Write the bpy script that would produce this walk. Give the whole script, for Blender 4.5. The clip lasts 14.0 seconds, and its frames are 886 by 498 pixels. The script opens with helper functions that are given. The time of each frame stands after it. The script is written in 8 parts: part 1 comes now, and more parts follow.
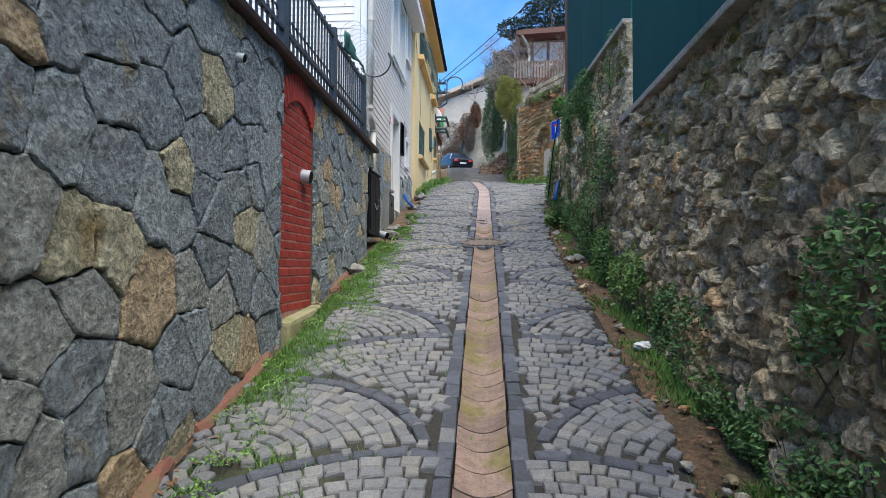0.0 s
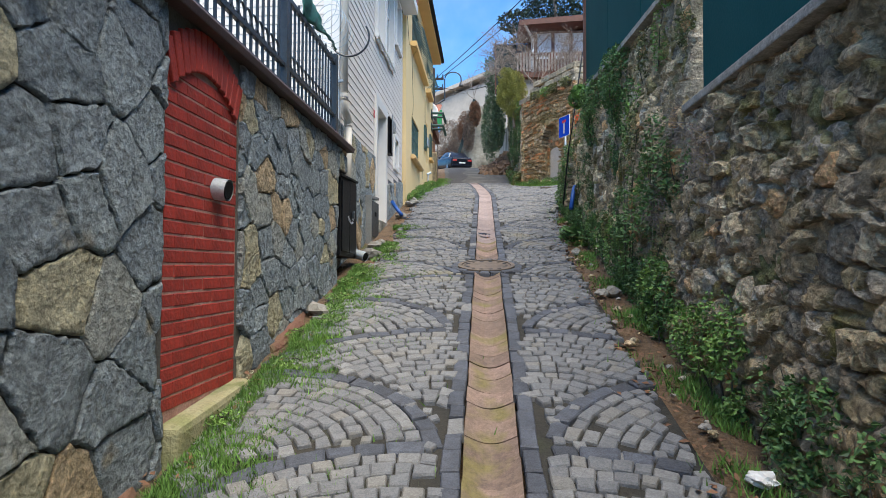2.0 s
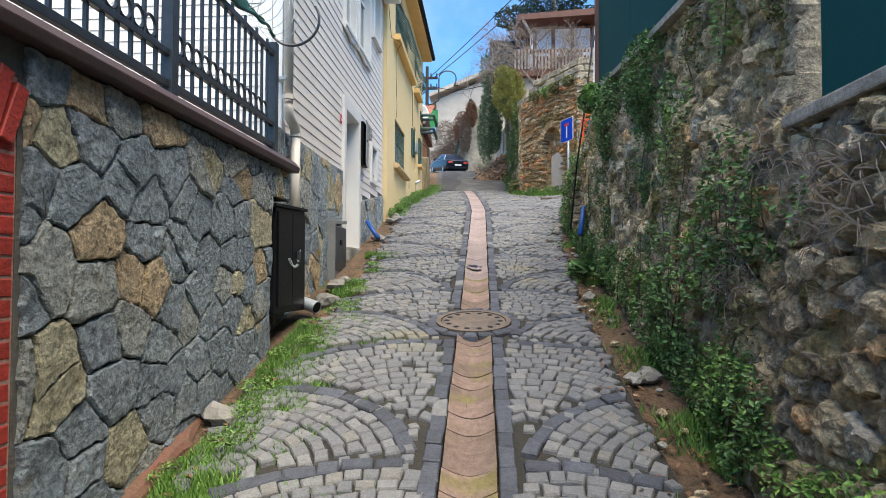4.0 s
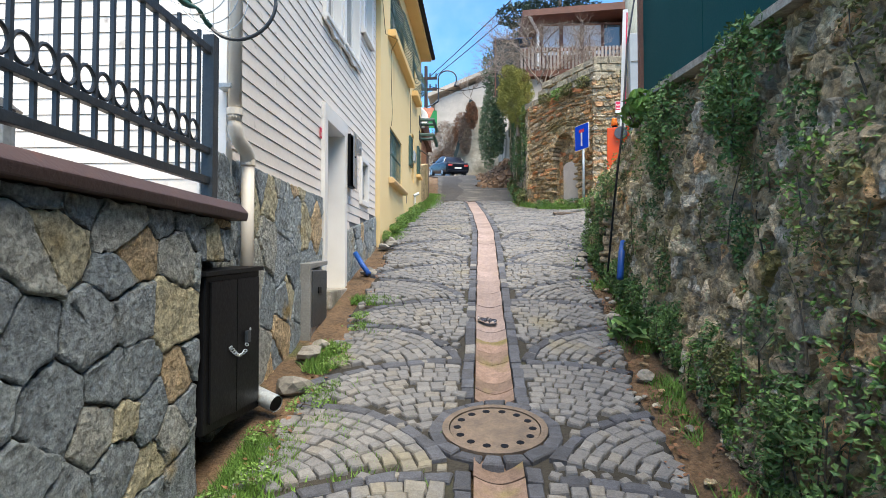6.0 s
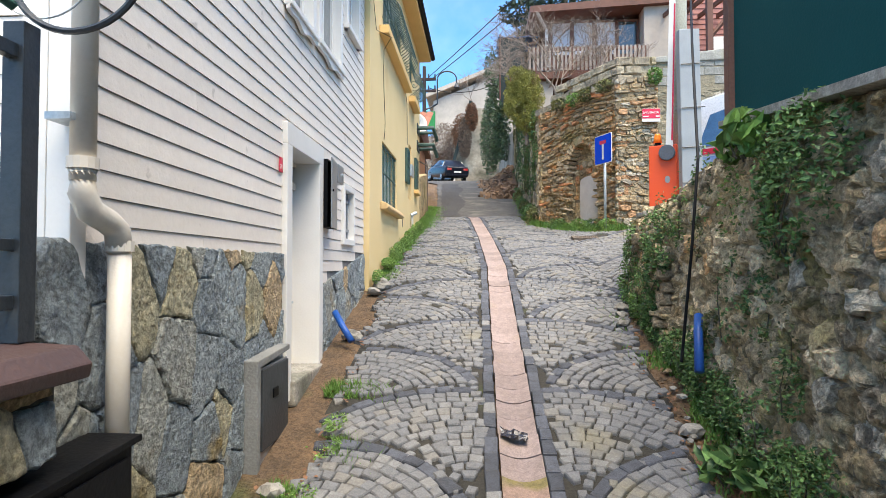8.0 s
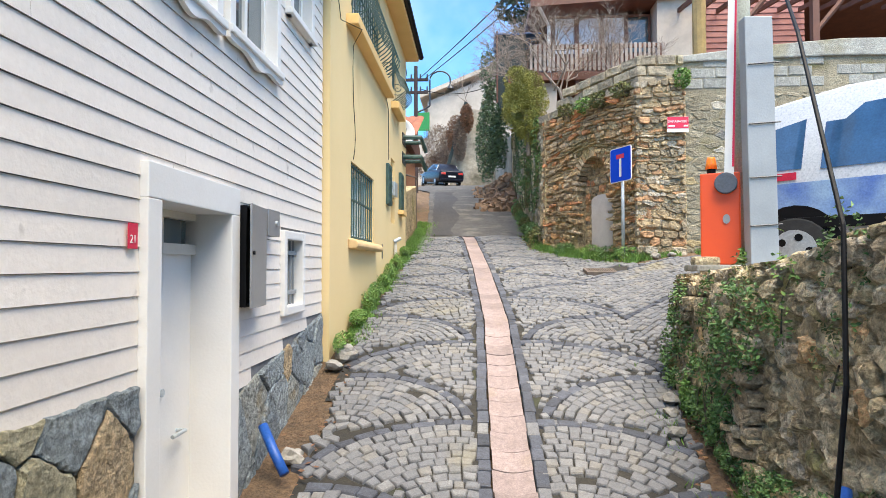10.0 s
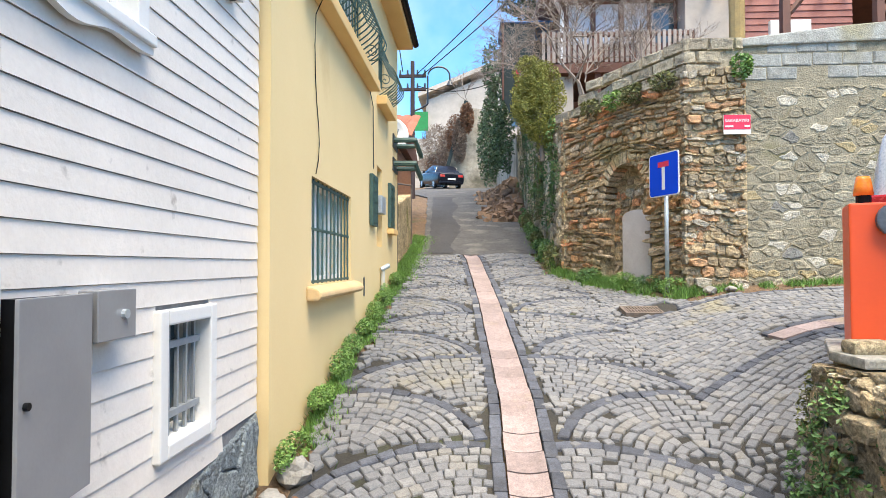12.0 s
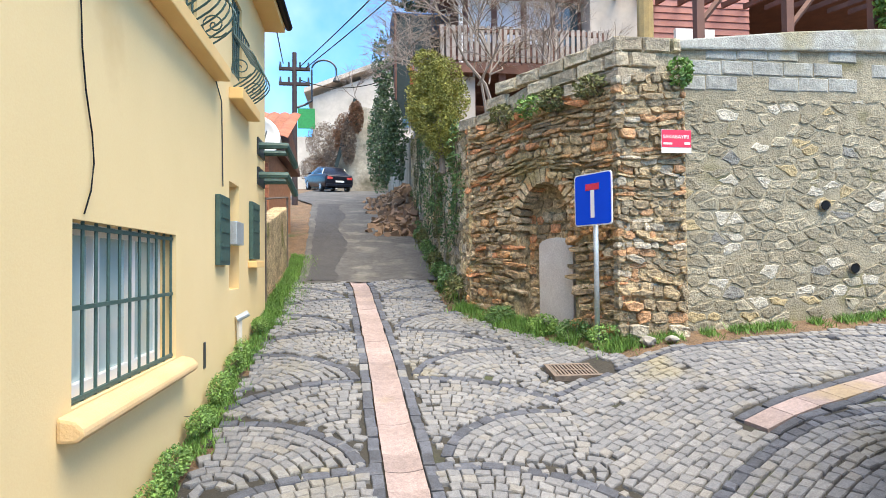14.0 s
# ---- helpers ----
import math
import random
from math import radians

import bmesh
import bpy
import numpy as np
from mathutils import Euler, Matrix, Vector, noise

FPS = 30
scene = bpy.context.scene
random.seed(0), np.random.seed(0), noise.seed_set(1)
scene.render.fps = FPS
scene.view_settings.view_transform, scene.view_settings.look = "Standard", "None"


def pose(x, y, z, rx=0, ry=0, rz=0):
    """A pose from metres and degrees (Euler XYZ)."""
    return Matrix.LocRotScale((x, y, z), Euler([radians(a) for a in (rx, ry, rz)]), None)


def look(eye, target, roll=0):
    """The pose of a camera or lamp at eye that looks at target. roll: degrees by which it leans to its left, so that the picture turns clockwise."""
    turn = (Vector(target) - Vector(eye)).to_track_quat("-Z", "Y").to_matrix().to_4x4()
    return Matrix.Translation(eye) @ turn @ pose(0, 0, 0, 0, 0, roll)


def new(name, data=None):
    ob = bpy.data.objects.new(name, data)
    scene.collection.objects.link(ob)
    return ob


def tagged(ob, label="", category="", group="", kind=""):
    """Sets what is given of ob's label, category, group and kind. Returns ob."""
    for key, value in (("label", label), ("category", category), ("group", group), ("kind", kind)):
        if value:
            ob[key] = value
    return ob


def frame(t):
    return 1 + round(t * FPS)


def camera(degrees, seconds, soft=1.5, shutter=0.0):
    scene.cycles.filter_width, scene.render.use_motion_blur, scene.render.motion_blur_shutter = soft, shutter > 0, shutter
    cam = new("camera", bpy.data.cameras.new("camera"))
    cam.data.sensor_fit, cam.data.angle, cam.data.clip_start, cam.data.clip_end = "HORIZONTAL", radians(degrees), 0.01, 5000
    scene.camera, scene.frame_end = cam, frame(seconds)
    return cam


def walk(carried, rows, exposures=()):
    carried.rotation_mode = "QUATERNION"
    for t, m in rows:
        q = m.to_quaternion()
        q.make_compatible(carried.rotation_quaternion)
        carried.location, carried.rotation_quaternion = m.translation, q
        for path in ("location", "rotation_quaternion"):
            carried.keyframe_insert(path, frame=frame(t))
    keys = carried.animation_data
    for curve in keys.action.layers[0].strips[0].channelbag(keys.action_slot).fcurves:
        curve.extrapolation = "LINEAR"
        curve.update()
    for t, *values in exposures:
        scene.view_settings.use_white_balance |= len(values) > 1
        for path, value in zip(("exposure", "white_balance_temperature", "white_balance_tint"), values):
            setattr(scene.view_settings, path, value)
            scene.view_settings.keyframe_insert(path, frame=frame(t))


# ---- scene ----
cam = camera(73.3, 14.0, soft=0.6)
METRES, EYE, TILT, LEAN, TURN = 12.5, 1.62, 0.0, 0.0, 4.0
ROWS = [
    (0.0, 0.0, 0.0, 0.0, -0.01, 1.85, -0.24),
    (0.5, 0.0028, 0.0331, 0.0059, -0.05, 1.83, -0.24),
    (1.0, 0.0039, 0.0674, 0.0123, -0.06, 1.81, -0.21),
    (1.5, 0.0048, 0.1029, 0.0183, -0.09, 1.8, -0.22),
    (2.0, 0.0058, 0.1383, 0.0273, -0.1, 1.78, -0.2),
    (2.5, 0.0085, 0.1733, 0.037, -0.16, 1.76, -0.22),
    (3.0, 0.0186, 0.2053, 0.0462, -0.19, 1.76, -0.23),
    (5.5, 0.0235, 0.35, 0.0965, -0.41, 1.69, -0.05),
    (6.0, 0.0183, 0.3808, 0.1067, -0.39, 1.68, -0.04),
    (6.5, 0.0178, 0.4118, 0.1175, -0.37, 1.66, -0.04),
    (7.0, 0.0156, 0.444, 0.1301, -0.42, 1.64, -0.03),
    (7.5, 0.0136, 0.478, 0.1432, -0.48, 1.62, -0.04),
    (8.0, 0.0138, 0.5129, 0.1558, -0.59, 1.6, -0.03),
    (8.5, 0.0143, 0.5478, 0.1688, -0.5, 1.58, 0.01),
    (11.0, 0.0321, 0.7328, 0.2238, -1.26, 1.54, 0.07),
    (11.5, 0.0298, 0.7732, 0.2321, -1.06, 1.52, 0.07),
    (12.0, 0.0282, 0.8119, 0.2422, -1.07, 1.53, 0.09),
    (12.5, 0.0291, 0.8475, 0.2534, -3.26, 1.49, 0.18),
    (13.0, 0.0317, 0.8824, 0.2627, -6.3, 1.45, 0.29),
    (13.5, 0.0357, 0.9178, 0.2722, -8.94, 1.45, 0.43),
    (14.0, 0.0412, 0.9526, 0.282, -11.54, 1.42, 0.51),
]
walk(cam, [(t, pose(0, 0, EYE, TILT, LEAN, TURN) @ pose(METRES * x, METRES * y, METRES * z, 90 + pitch, roll, yaw)) for t, x, y, z, yaw, pitch, roll in ROWS],
     [(0.0, 0.68, 5800, 10), (3.0, 0.78, 6100, 10), (5.5, 0.98, 6300, 10), (8.5, 1.13, 6400, 11), (11.0, 1.22, 6400, 11), (14.0, 1.3, 6350, 11)])

# ---- world and sun ----
world = bpy.data.worlds.new("world")
scene.world = world
world.use_nodes = True
wn = world.node_tree
sky = wn.nodes.new("ShaderNodeTexSky")
sky.sky_type, sky.sun_disc = "NISHITA", False
sky.sun_elevation, sky.sun_rotation = radians(67), radians(155)
wn.nodes["Background"].inputs["Strength"].default_value = 0.13
# thin white cloud drawn across the blue
wco, wno, wrm, wmx = (wn.nodes.new("ShaderNode" + k) for k in ("TexCoord", "TexNoise", "MapRange", "Mix"))
wno.inputs["Scale"].default_value, wno.inputs["Detail"].default_value = 2.2, 7.0
wrm.inputs[1].default_value, wrm.inputs[2].default_value, wrm.inputs[4].default_value = 0.44, 0.75, 0.75
wmx.data_type = "RGBA"
wmx.inputs[7].default_value = (5.5, 6.0, 6.5, 1)
wn.links.new(wco.outputs["Generated"], wno.inputs["Vector"])
wn.links.new(wno.outputs["Fac"], wrm.inputs[0])
wn.links.new(wrm.outputs[0], wmx.inputs[0])
wtn = wn.nodes.new("ShaderNodeMix")
wtn.data_type, wtn.blend_type = "RGBA", "MULTIPLY"
wtn.inputs[0].default_value, wtn.inputs[7].default_value = 1.0, (0.42, 0.95, 1.34, 1)
wn.links.new(sky.outputs[0], wtn.inputs[6])
wn.links.new(wtn.outputs[2], wmx.inputs[6])
wn.links.new(wmx.outputs[2], wn.nodes["Background"].inputs["Color"])
sun = new("sun", bpy.data.lights.new("sun", "SUN"))
sun.data.energy, sun.data.angle, sun.data.color = 4.5, radians(50), (1.0, 0.85, 0.635)
sun.matrix_world = look((8.5, -18, 48), (0, 0, 0))


# ---- materials ----
def mat(name, base, alt=None, rough=0.8, metal=0.0, scale=6.0, fine=60.0, bump=0.3, rand=0.0, stain=None, stain_scale=1.5, stain_at=0.58, dist=0.01, palette=None, per="object", spec=0.5, coat=0.0, speck=0.35, chip=0.0, chip_scale=16.0, mottle=0.0, mottle_scale=26.0, world_space=False):
    """Two scales of noise between base and alt, stains, a random tone for each piece, and fine relief."""
    m = bpy.data.materials.new(name)
    m.use_nodes = True
    nt = m.node_tree
    N, L = nt.nodes, nt.links
    b = N["Principled BSDF"]
    b.inputs["Roughness"].default_value, b.inputs["Metallic"].default_value = rough, metal
    b.inputs["Specular IOR Level"].default_value = spec
    b.inputs["Coat Weight"].default_value = coat
    place = N.new("ShaderNodeNewGeometry").outputs["Position"] if world_space else N.new("ShaderNodeTexCoord").outputs["Object"]
    if per == "object":
        inf = N.new("ShaderNodeObjectInfo")
        rnd = inf.outputs["Random"]
    else:
        inf = N.new("ShaderNodeNewGeometry")
        rnd = inf.outputs["Random Per Island"]

    def noise_tex(sc, detail=6.0):
        n = N.new("ShaderNodeTexNoise")
        n.inputs["Scale"].default_value, n.inputs["Detail"].default_value = sc, detail
        L.new(place, n.inputs["Vector"])
        return n.outputs["Fac"]

    def mix(f, a, c, kind="MIX"):
        x = N.new("ShaderNodeMix")
        x.data_type, x.blend_type = "RGBA", kind
        for sock, val in ((x.inputs[0], f), (x.inputs[6], a), (x.inputs[7], c)):
            if isinstance(val, (int, float)):
                sock.default_value = val
            elif isinstance(val, tuple):
                sock.default_value = (*val, 1)
            else:
                L.new(val, sock)
        return x.outputs[2]

    def ramp(f, lo, hi):
        r = N.new("ShaderNodeMapRange")
        r.inputs[1].default_value, r.inputs[2].default_value = lo, hi
        L.new(f, r.inputs[0])
        return r.outputs[0]

    alt = alt or tuple(0.72 * c for c in base)
    big, small = noise_tex(scale), noise_tex(fine, 4.0)
    if palette:
        r = N.new("ShaderNodeValToRGB")
        r.color_ramp.interpolation = "CONSTANT"
        while len(r.color_ramp.elements) < len(palette):
            r.color_ramp.elements.new(0.5)
        for e, (at, c) in zip(r.color_ramp.elements, palette):
            e.position, e.color = at, (*c, 1)
        L.new(rnd, r.inputs[0])
        col = mix(0.32, r.outputs[0], mix(ramp(big, 0.3, 0.7), base, alt))
    else:
        col = mix(ramp(big, 0.3, 0.7), base, alt)
    col = mix(speck, col, mix(ramp(small, 0.25, 0.75), (0.25, 0.25, 0.25), (0.85, 0.85, 0.85)), "OVERLAY")
    if rand:
        h = N.new("ShaderNodeHueSaturation")
        L.new(col, h.inputs["Color"])
        v = N.new("ShaderNodeMapRange")
        v.inputs[3].default_value, v.inputs[4].default_value = 1 - rand, 1 + rand
        L.new(rnd, v.inputs[0])
        L.new(v.outputs[0], h.inputs["Value"])
        col = h.outputs[0]
    if stain:
        col = mix(ramp(noise_tex(stain_scale, 8.0), stain_at, stain_at + 0.12), col, stain)
    if mottle:
        # grains, pits and lichen a few centimetres across
        mo = N.new("ShaderNodeTexNoise")
        mo.inputs["Scale"].default_value, mo.inputs["Detail"].default_value, mo.inputs["Roughness"].default_value = mottle_scale, 10.0, 0.78
        L.new(place, mo.inputs["Vector"])
        dark, pale = tuple(1 - mottle * c for c in (0.55, 0.56, 0.58)), tuple(1 + mottle * c for c in (0.5, 0.48, 0.44))
        col = mix(1.0, col, mix(ramp(mo.outputs["Fac"], 0.4, 0.6), dark, pale), "MULTIPLY")
    if chip:
        # flaked faces, with the shade of their hollows multiplied into the colour
        ch = N.new("ShaderNodeTexNoise")
        ch.inputs["Scale"].default_value, ch.inputs["Detail"].default_value, ch.inputs["Roughness"].default_value = chip_scale, 9.0, 0.68
        ch.inputs["Distortion"].default_value = 0.3
        L.new(place, ch.inputs["Vector"])
        col = mix(ramp(ch.outputs["Fac"], 0.3, 0.43), mix(1.0, col, (1 - 0.5 * chip, 1 - 0.53 * chip, 1 - 0.57 * chip), "MULTIPLY"), col)
    L.new(col, b.inputs["Base Color"])
    rr = N.new("ShaderNodeMapRange")
    rr.inputs[3].default_value, rr.inputs[4].default_value = max(0.02, rough - 0.12), min(1.0, rough + 0.12)
    L.new(small, rr.inputs[0])
    L.new(rr.outputs[0], b.inputs["Roughness"])
    if bump:
        bp = N.new("ShaderNodeBump")
        bp.inputs["Strength"].default_value, bp.inputs["Distance"].default_value = bump, dist
        ad = N.new("ShaderNodeMath")
        ad.operation = "ADD"
        L.new(big, ad.inputs[0])
        L.new(small, ad.inputs[1])
        if chip:
            a2 = N.new("ShaderNodeMath")
            a2.operation, a2.inputs[1].default_value = "MULTIPLY_ADD", 1.4 * chip
            L.new(ch.outputs["Fac"], a2.inputs[0])
            L.new(ad.outputs[0], a2.inputs[2])
            ad = a2
        if mottle:
            a3 = N.new("ShaderNodeMath")
            a3.operation, a3.inputs[1].default_value = "MULTIPLY_ADD", 1.6 * mottle
            L.new(mo.outputs["Fac"], a3.inputs[0])
            L.new(ad.outputs[0], a3.inputs[2])
            ad = a3
        L.new(ad.outputs[0], bp.inputs["Height"])
        L.new(bp.outputs[0], b.inputs["Normal"])
    return m


def glass_mat(name, tint, rough=0.05):
    m = bpy.data.materials.new(name)
    m.use_nodes = True
    b = m.node_tree.nodes["Principled BSDF"]
    b.inputs["Base Color"].default_value = (*tint, 1)
    b.inputs["Roughness"].default_value = rough
    b.inputs["Coat Weight"].default_value = 0.6
    b.inputs["Specular IOR Level"].default_value = 0.9
    return m


M_STONE = mat("blue_grey_stone", (0.385, 0.435, 0.46), (0.25, 0.287, 0.31), 0.85, scale=6, fine=40, bump=1.0, dist=0.035, rand=0.2, per="object", chip=0.6, chip_scale=20,
              palette=[(0.0, (0.36, 0.415, 0.45)), (0.3, (0.25, 0.297, 0.33)), (0.55, (0.33, 0.38, 0.40)), (0.68, (0.36, 0.36, 0.31)), (0.8, (0.5, 0.43, 0.23)), (0.91, (0.5, 0.33, 0.13))], stain=(0.329, 0.246, 0.104), stain_scale=2.6, stain_at=0.62, mottle=0.8, mottle_scale=24)
M_MORTAR = mat("dark_mortar", (0.065, 0.062, 0.055), (0.104, 0.094, 0.078), 0.95, scale=8, bump=0.6)
M_COBBLE = mat("granite_cobble", (0.168, 0.168, 0.172), (0.12, 0.12, 0.122), 0.75, scale=14, fine=120, bump=0.5, rand=0.14, per="island", stain=(0.207, 0.188, 0.132), stain_scale=0.9, stain_at=0.6, mottle=0.28, mottle_scale=30, palette=[(0.0, (0.155, 0.157, 0.165)), (0.4, (0.132, 0.136, 0.145)), (0.65, (0.175, 0.174, 0.173)), (0.88, (0.155, 0.147, 0.132))])
M_COBBLE_P = mat("granite_cobble_piece", (0.168, 0.168, 0.172), (0.12, 0.12, 0.122), 0.75, scale=14, fine=120, bump=0.5, rand=0.14, per="object", mottle=0.28, mottle_scale=30, palette=[(0.0, (0.155, 0.157, 0.165)), (0.4, (0.132, 0.136, 0.145)), (0.65, (0.175, 0.174, 0.173)), (0.88, (0.155, 0.147, 0.132))])
M_BASALT = mat("dark_basalt", (0.07, 0.076, 0.095), (0.05, 0.054, 0.068), 0.7, scale=12, fine=120, bump=0.5, rand=0.3, per="island", mottle=0.4, mottle_scale=30)
M_TILE = mat("terracotta_gutter", (0.265, 0.208, 0.197), (0.205, 0.16, 0.152), 0.8, scale=3, fine=90, bump=0.4, rand=0.14, stain=(0.24, 0.185, 0.12), stain_scale=1.3, stain_at=0.6, mottle=0.3, mottle_scale=22, world_space=True)
M_TILE_OLD = mat("mossy_terracotta_gutter", (0.225, 0.155, 0.128), (0.165, 0.118, 0.09), 0.85, scale=3, fine=90, bump=0.5, rand=0.2, stain=(0.17, 0.14, 0.055), stain_scale=3.2, stain_at=0.51, mottle=0.4, mottle_scale=20, world_space=True)
M_SOIL = mat("brown_soil", (0.2, 0.125, 0.07), (0.11, 0.075, 0.045), 0.95, scale=4, fine=70, bump=0.9, dist=0.03, stain=(0.09, 0.1, 0.035), stain_scale=1.2, stain_at=0.6, mottle=0.7, mottle_scale=30)
M_JOINT = mat("joint_sand", (0.02, 0.019, 0.016), (0.034, 0.03, 0.023), 0.95, scale=5, bump=0.5, stain=(0.042, 0.051, 0.018), stain_scale=1.0, stain_at=0.58, mottle=0.5, mottle_scale=40)
M_ASPHALT = mat("grey_asphalt", (0.085, 0.081, 0.077), (0.055, 0.053, 0.051), 0.9, scale=1.2, fine=90, bump=0.6, stain=(0.13, 0.122, 0.108), stain_scale=1.6, stain_at=0.54, mottle=0.45, mottle_scale=9)
M_PATCH = mat("dark_asphalt", (0.034, 0.033, 0.034), (0.045, 0.043, 0.043), 0.9, scale=2, fine=120, bump=0.5, mottle=0.4, mottle_scale=14)
M_BRICK = mat("red_painted_brick", (0.36, 0.034, 0.02), (0.26, 0.026, 0.016), 0.65, scale=7, fine=60, bump=0.4, rand=0.15, mottle=0.3, mottle_scale=30)
M_LIME = mat("pale_mortar", (0.42, 0.25, 0.2), (0.28, 0.14, 0.11), 0.9, scale=9, bump=0.5, mottle=0.3)
M_CAP = mat("brown_painted_cap", (0.05, 0.03, 0.028), (0.07, 0.04, 0.035), 0.55, scale=4, bump=0.25, stain=(0.16, 0.05, 0.03), stain_scale=3, stain_at=0.64)
M_IRON = mat("blue_black_iron", (0.02, 0.026, 0.033), (0.03, 0.036, 0.042), 0.4, scale=20, bump=0.15)
M_BLACK = mat("black_painted_steel", (0.004, 0.0042, 0.005), (0.007, 0.007, 0.008), 0.5, scale=6, bump=0.12, spec=0.14)
M_SIDING = mat("white_painted_board", (0.77, 0.705, 0.63), (0.71, 0.65, 0.58), 0.6, scale=1.4, fine=50, bump=0.25, rand=0.045, stain=(0.322, 0.278, 0.232), stain_scale=8, stain_at=0.67, speck=0.07, mottle=0.06, mottle_scale=20)
M_WHITE = mat("white_trim_paint", (0.78, 0.76, 0.72), (0.72, 0.7, 0.66), 0.5, scale=3, bump=0.12, speck=0.07)
M_PVC = mat("cream_pvc", (0.66, 0.61, 0.53), (0.6, 0.55, 0.47), 0.45, scale=4, bump=0.1, speck=0.07)
M_YELLOW = mat("yellow_render", (0.78, 0.59, 0.3), (0.74, 0.555, 0.272), 0.9, scale=1.2, fine=90, bump=0.08, stain=(0.639, 0.442, 0.196), stain_scale=0.8, stain_at=0.62, speck=0.07)
M_OCHRE = mat("orange_render_trim", (0.8, 0.53, 0.22), (0.74, 0.48, 0.19), 0.85, scale=2, bump=0.2, speck=0.07)
M_GREEN = mat("green_painted_iron", (0.05, 0.1, 0.085), (0.035, 0.075, 0.065), 0.5, scale=10, bump=0.15)
M_GLASS = glass_mat("window_glass", (0.06, 0.09, 0.1))
M_CURTAIN = mat("pale_curtain", (0.5, 0.56, 0.55), (0.38, 0.45, 0.45), 0.9, scale=3, bump=0.1)
M_RUBBLE = mat("rubble_stone", (0.66, 0.52, 0.32), (0.38, 0.3, 0.19), 0.92, scale=7, fine=50, bump=1.0, dist=0.03, rand=0.25, per="object", chip=1.0, chip_scale=14,
               palette=[(0.0, (0.6, 0.48, 0.3)), (0.25, (0.36, 0.3, 0.22)), (0.45, (0.7, 0.55, 0.33)), (0.62, (0.46, 0.41, 0.33)), (0.76, (0.78, 0.65, 0.45)), (0.87, (0.5, 0.48, 0.42)), (0.94, (0.7, 0.42, 0.2))], stain=(0.258, 0.228, 0.071), stain_scale=1.6, stain_at=0.56, mottle=0.9, mottle_scale=16)
M_RUBBLE_I = mat("rubble_stone_joined", (0.66, 0.52, 0.32), (0.38, 0.3, 0.19), 0.92, scale=7, fine=50, bump=1.0, dist=0.03, rand=0.25, per="island", chip=1.0, chip_scale=14,
               palette=[(0.0, (0.6, 0.48, 0.3)), (0.25, (0.36, 0.3, 0.22)), (0.45, (0.7, 0.55, 0.33)), (0.62, (0.46, 0.41, 0.33)), (0.76, (0.78, 0.65, 0.45)), (0.87, (0.5, 0.48, 0.42)), (0.94, (0.7, 0.42, 0.2))], stain=(0.258, 0.228, 0.071), stain_scale=1.6, stain_at=0.56, mottle=0.9, mottle_scale=16)
M_EARTH = mat("earthy_mortar", (0.62, 0.48, 0.28), (0.36, 0.28, 0.165), 0.95, scale=3, fine=40, bump=1.0, dist=0.04, stain=(0.238, 0.209, 0.064), stain_scale=1.3, stain_at=0.55, chip=1.0, chip_scale=9, mottle=0.8, mottle_scale=18)
M_RENDER = mat("crumbling_lime_render", (0.8, 0.66, 0.44), (0.5, 0.4, 0.26), 0.95, scale=2.2, fine=40, bump=1.0, dist=0.04, stain=(0.36, 0.32, 0.13), stain_scale=1.1, stain_at=0.55, chip=0.8, chip_scale=7, mottle=0.8, mottle_scale=18)
M_SLATE = mat("ochre_slab_stone", (0.669, 0.443, 0.224), (0.438, 0.287, 0.145), 0.9, scale=8, fine=60, bump=1.0, dist=0.02, rand=0.25, per="object", chip=0.8, chip_scale=17,
              palette=[(0.0, (0.44, 0.33, 0.2)), (0.2, (0.24, 0.2, 0.14)), (0.36, (0.56, 0.43, 0.26)), (0.54, (0.56, 0.29, 0.13)), (0.7, (0.43, 0.37, 0.27)), (0.82, (0.58, 0.47, 0.33)), (0.91, (0.5, 0.19, 0.09))], stain=(0.329, 0.263, 0.124), stain_scale=0.9, stain_at=0.56, mottle=0.8, mottle_scale=18)
M_SLATE_I = mat("ochre_slab_stone_joined", (0.669, 0.443, 0.224), (0.438, 0.287, 0.145), 0.9, scale=8, fine=60, bump=1.0, dist=0.02, rand=0.25, per="island", chip=0.8, chip_scale=17,
              palette=[(0.0, (0.44, 0.33, 0.2)), (0.2, (0.24, 0.2, 0.14)), (0.36, (0.56, 0.43, 0.26)), (0.54, (0.56, 0.29, 0.13)), (0.7, (0.43, 0.37, 0.27)), (0.82, (0.58, 0.47, 0.33)), (0.91, (0.5, 0.19, 0.09))], stain=(0.329, 0.263, 0.124), stain_scale=0.9, stain_at=0.56, mottle=0.8, mottle_scale=18)
M_BIGWALL = mat("grey_fieldstone", (0.300, 0.263, 0.180), (0.214, 0.189, 0.130), 0.9, scale=6, fine=50, bump=0.9, dist=0.02, rand=0.24, per="object", chip=0.7, chip_scale=15,
                palette=[(0.0, (0.29, 0.252, 0.175)), (0.35, (0.23, 0.205, 0.145)), (0.55, (0.32, 0.283, 0.205)), (0.8, (0.33, 0.25, 0.12)), (0.87, (0.13, 0.135, 0.14)), (0.91, (0.4, 0.37, 0.31))], mottle=0.35, mottle_scale=18)
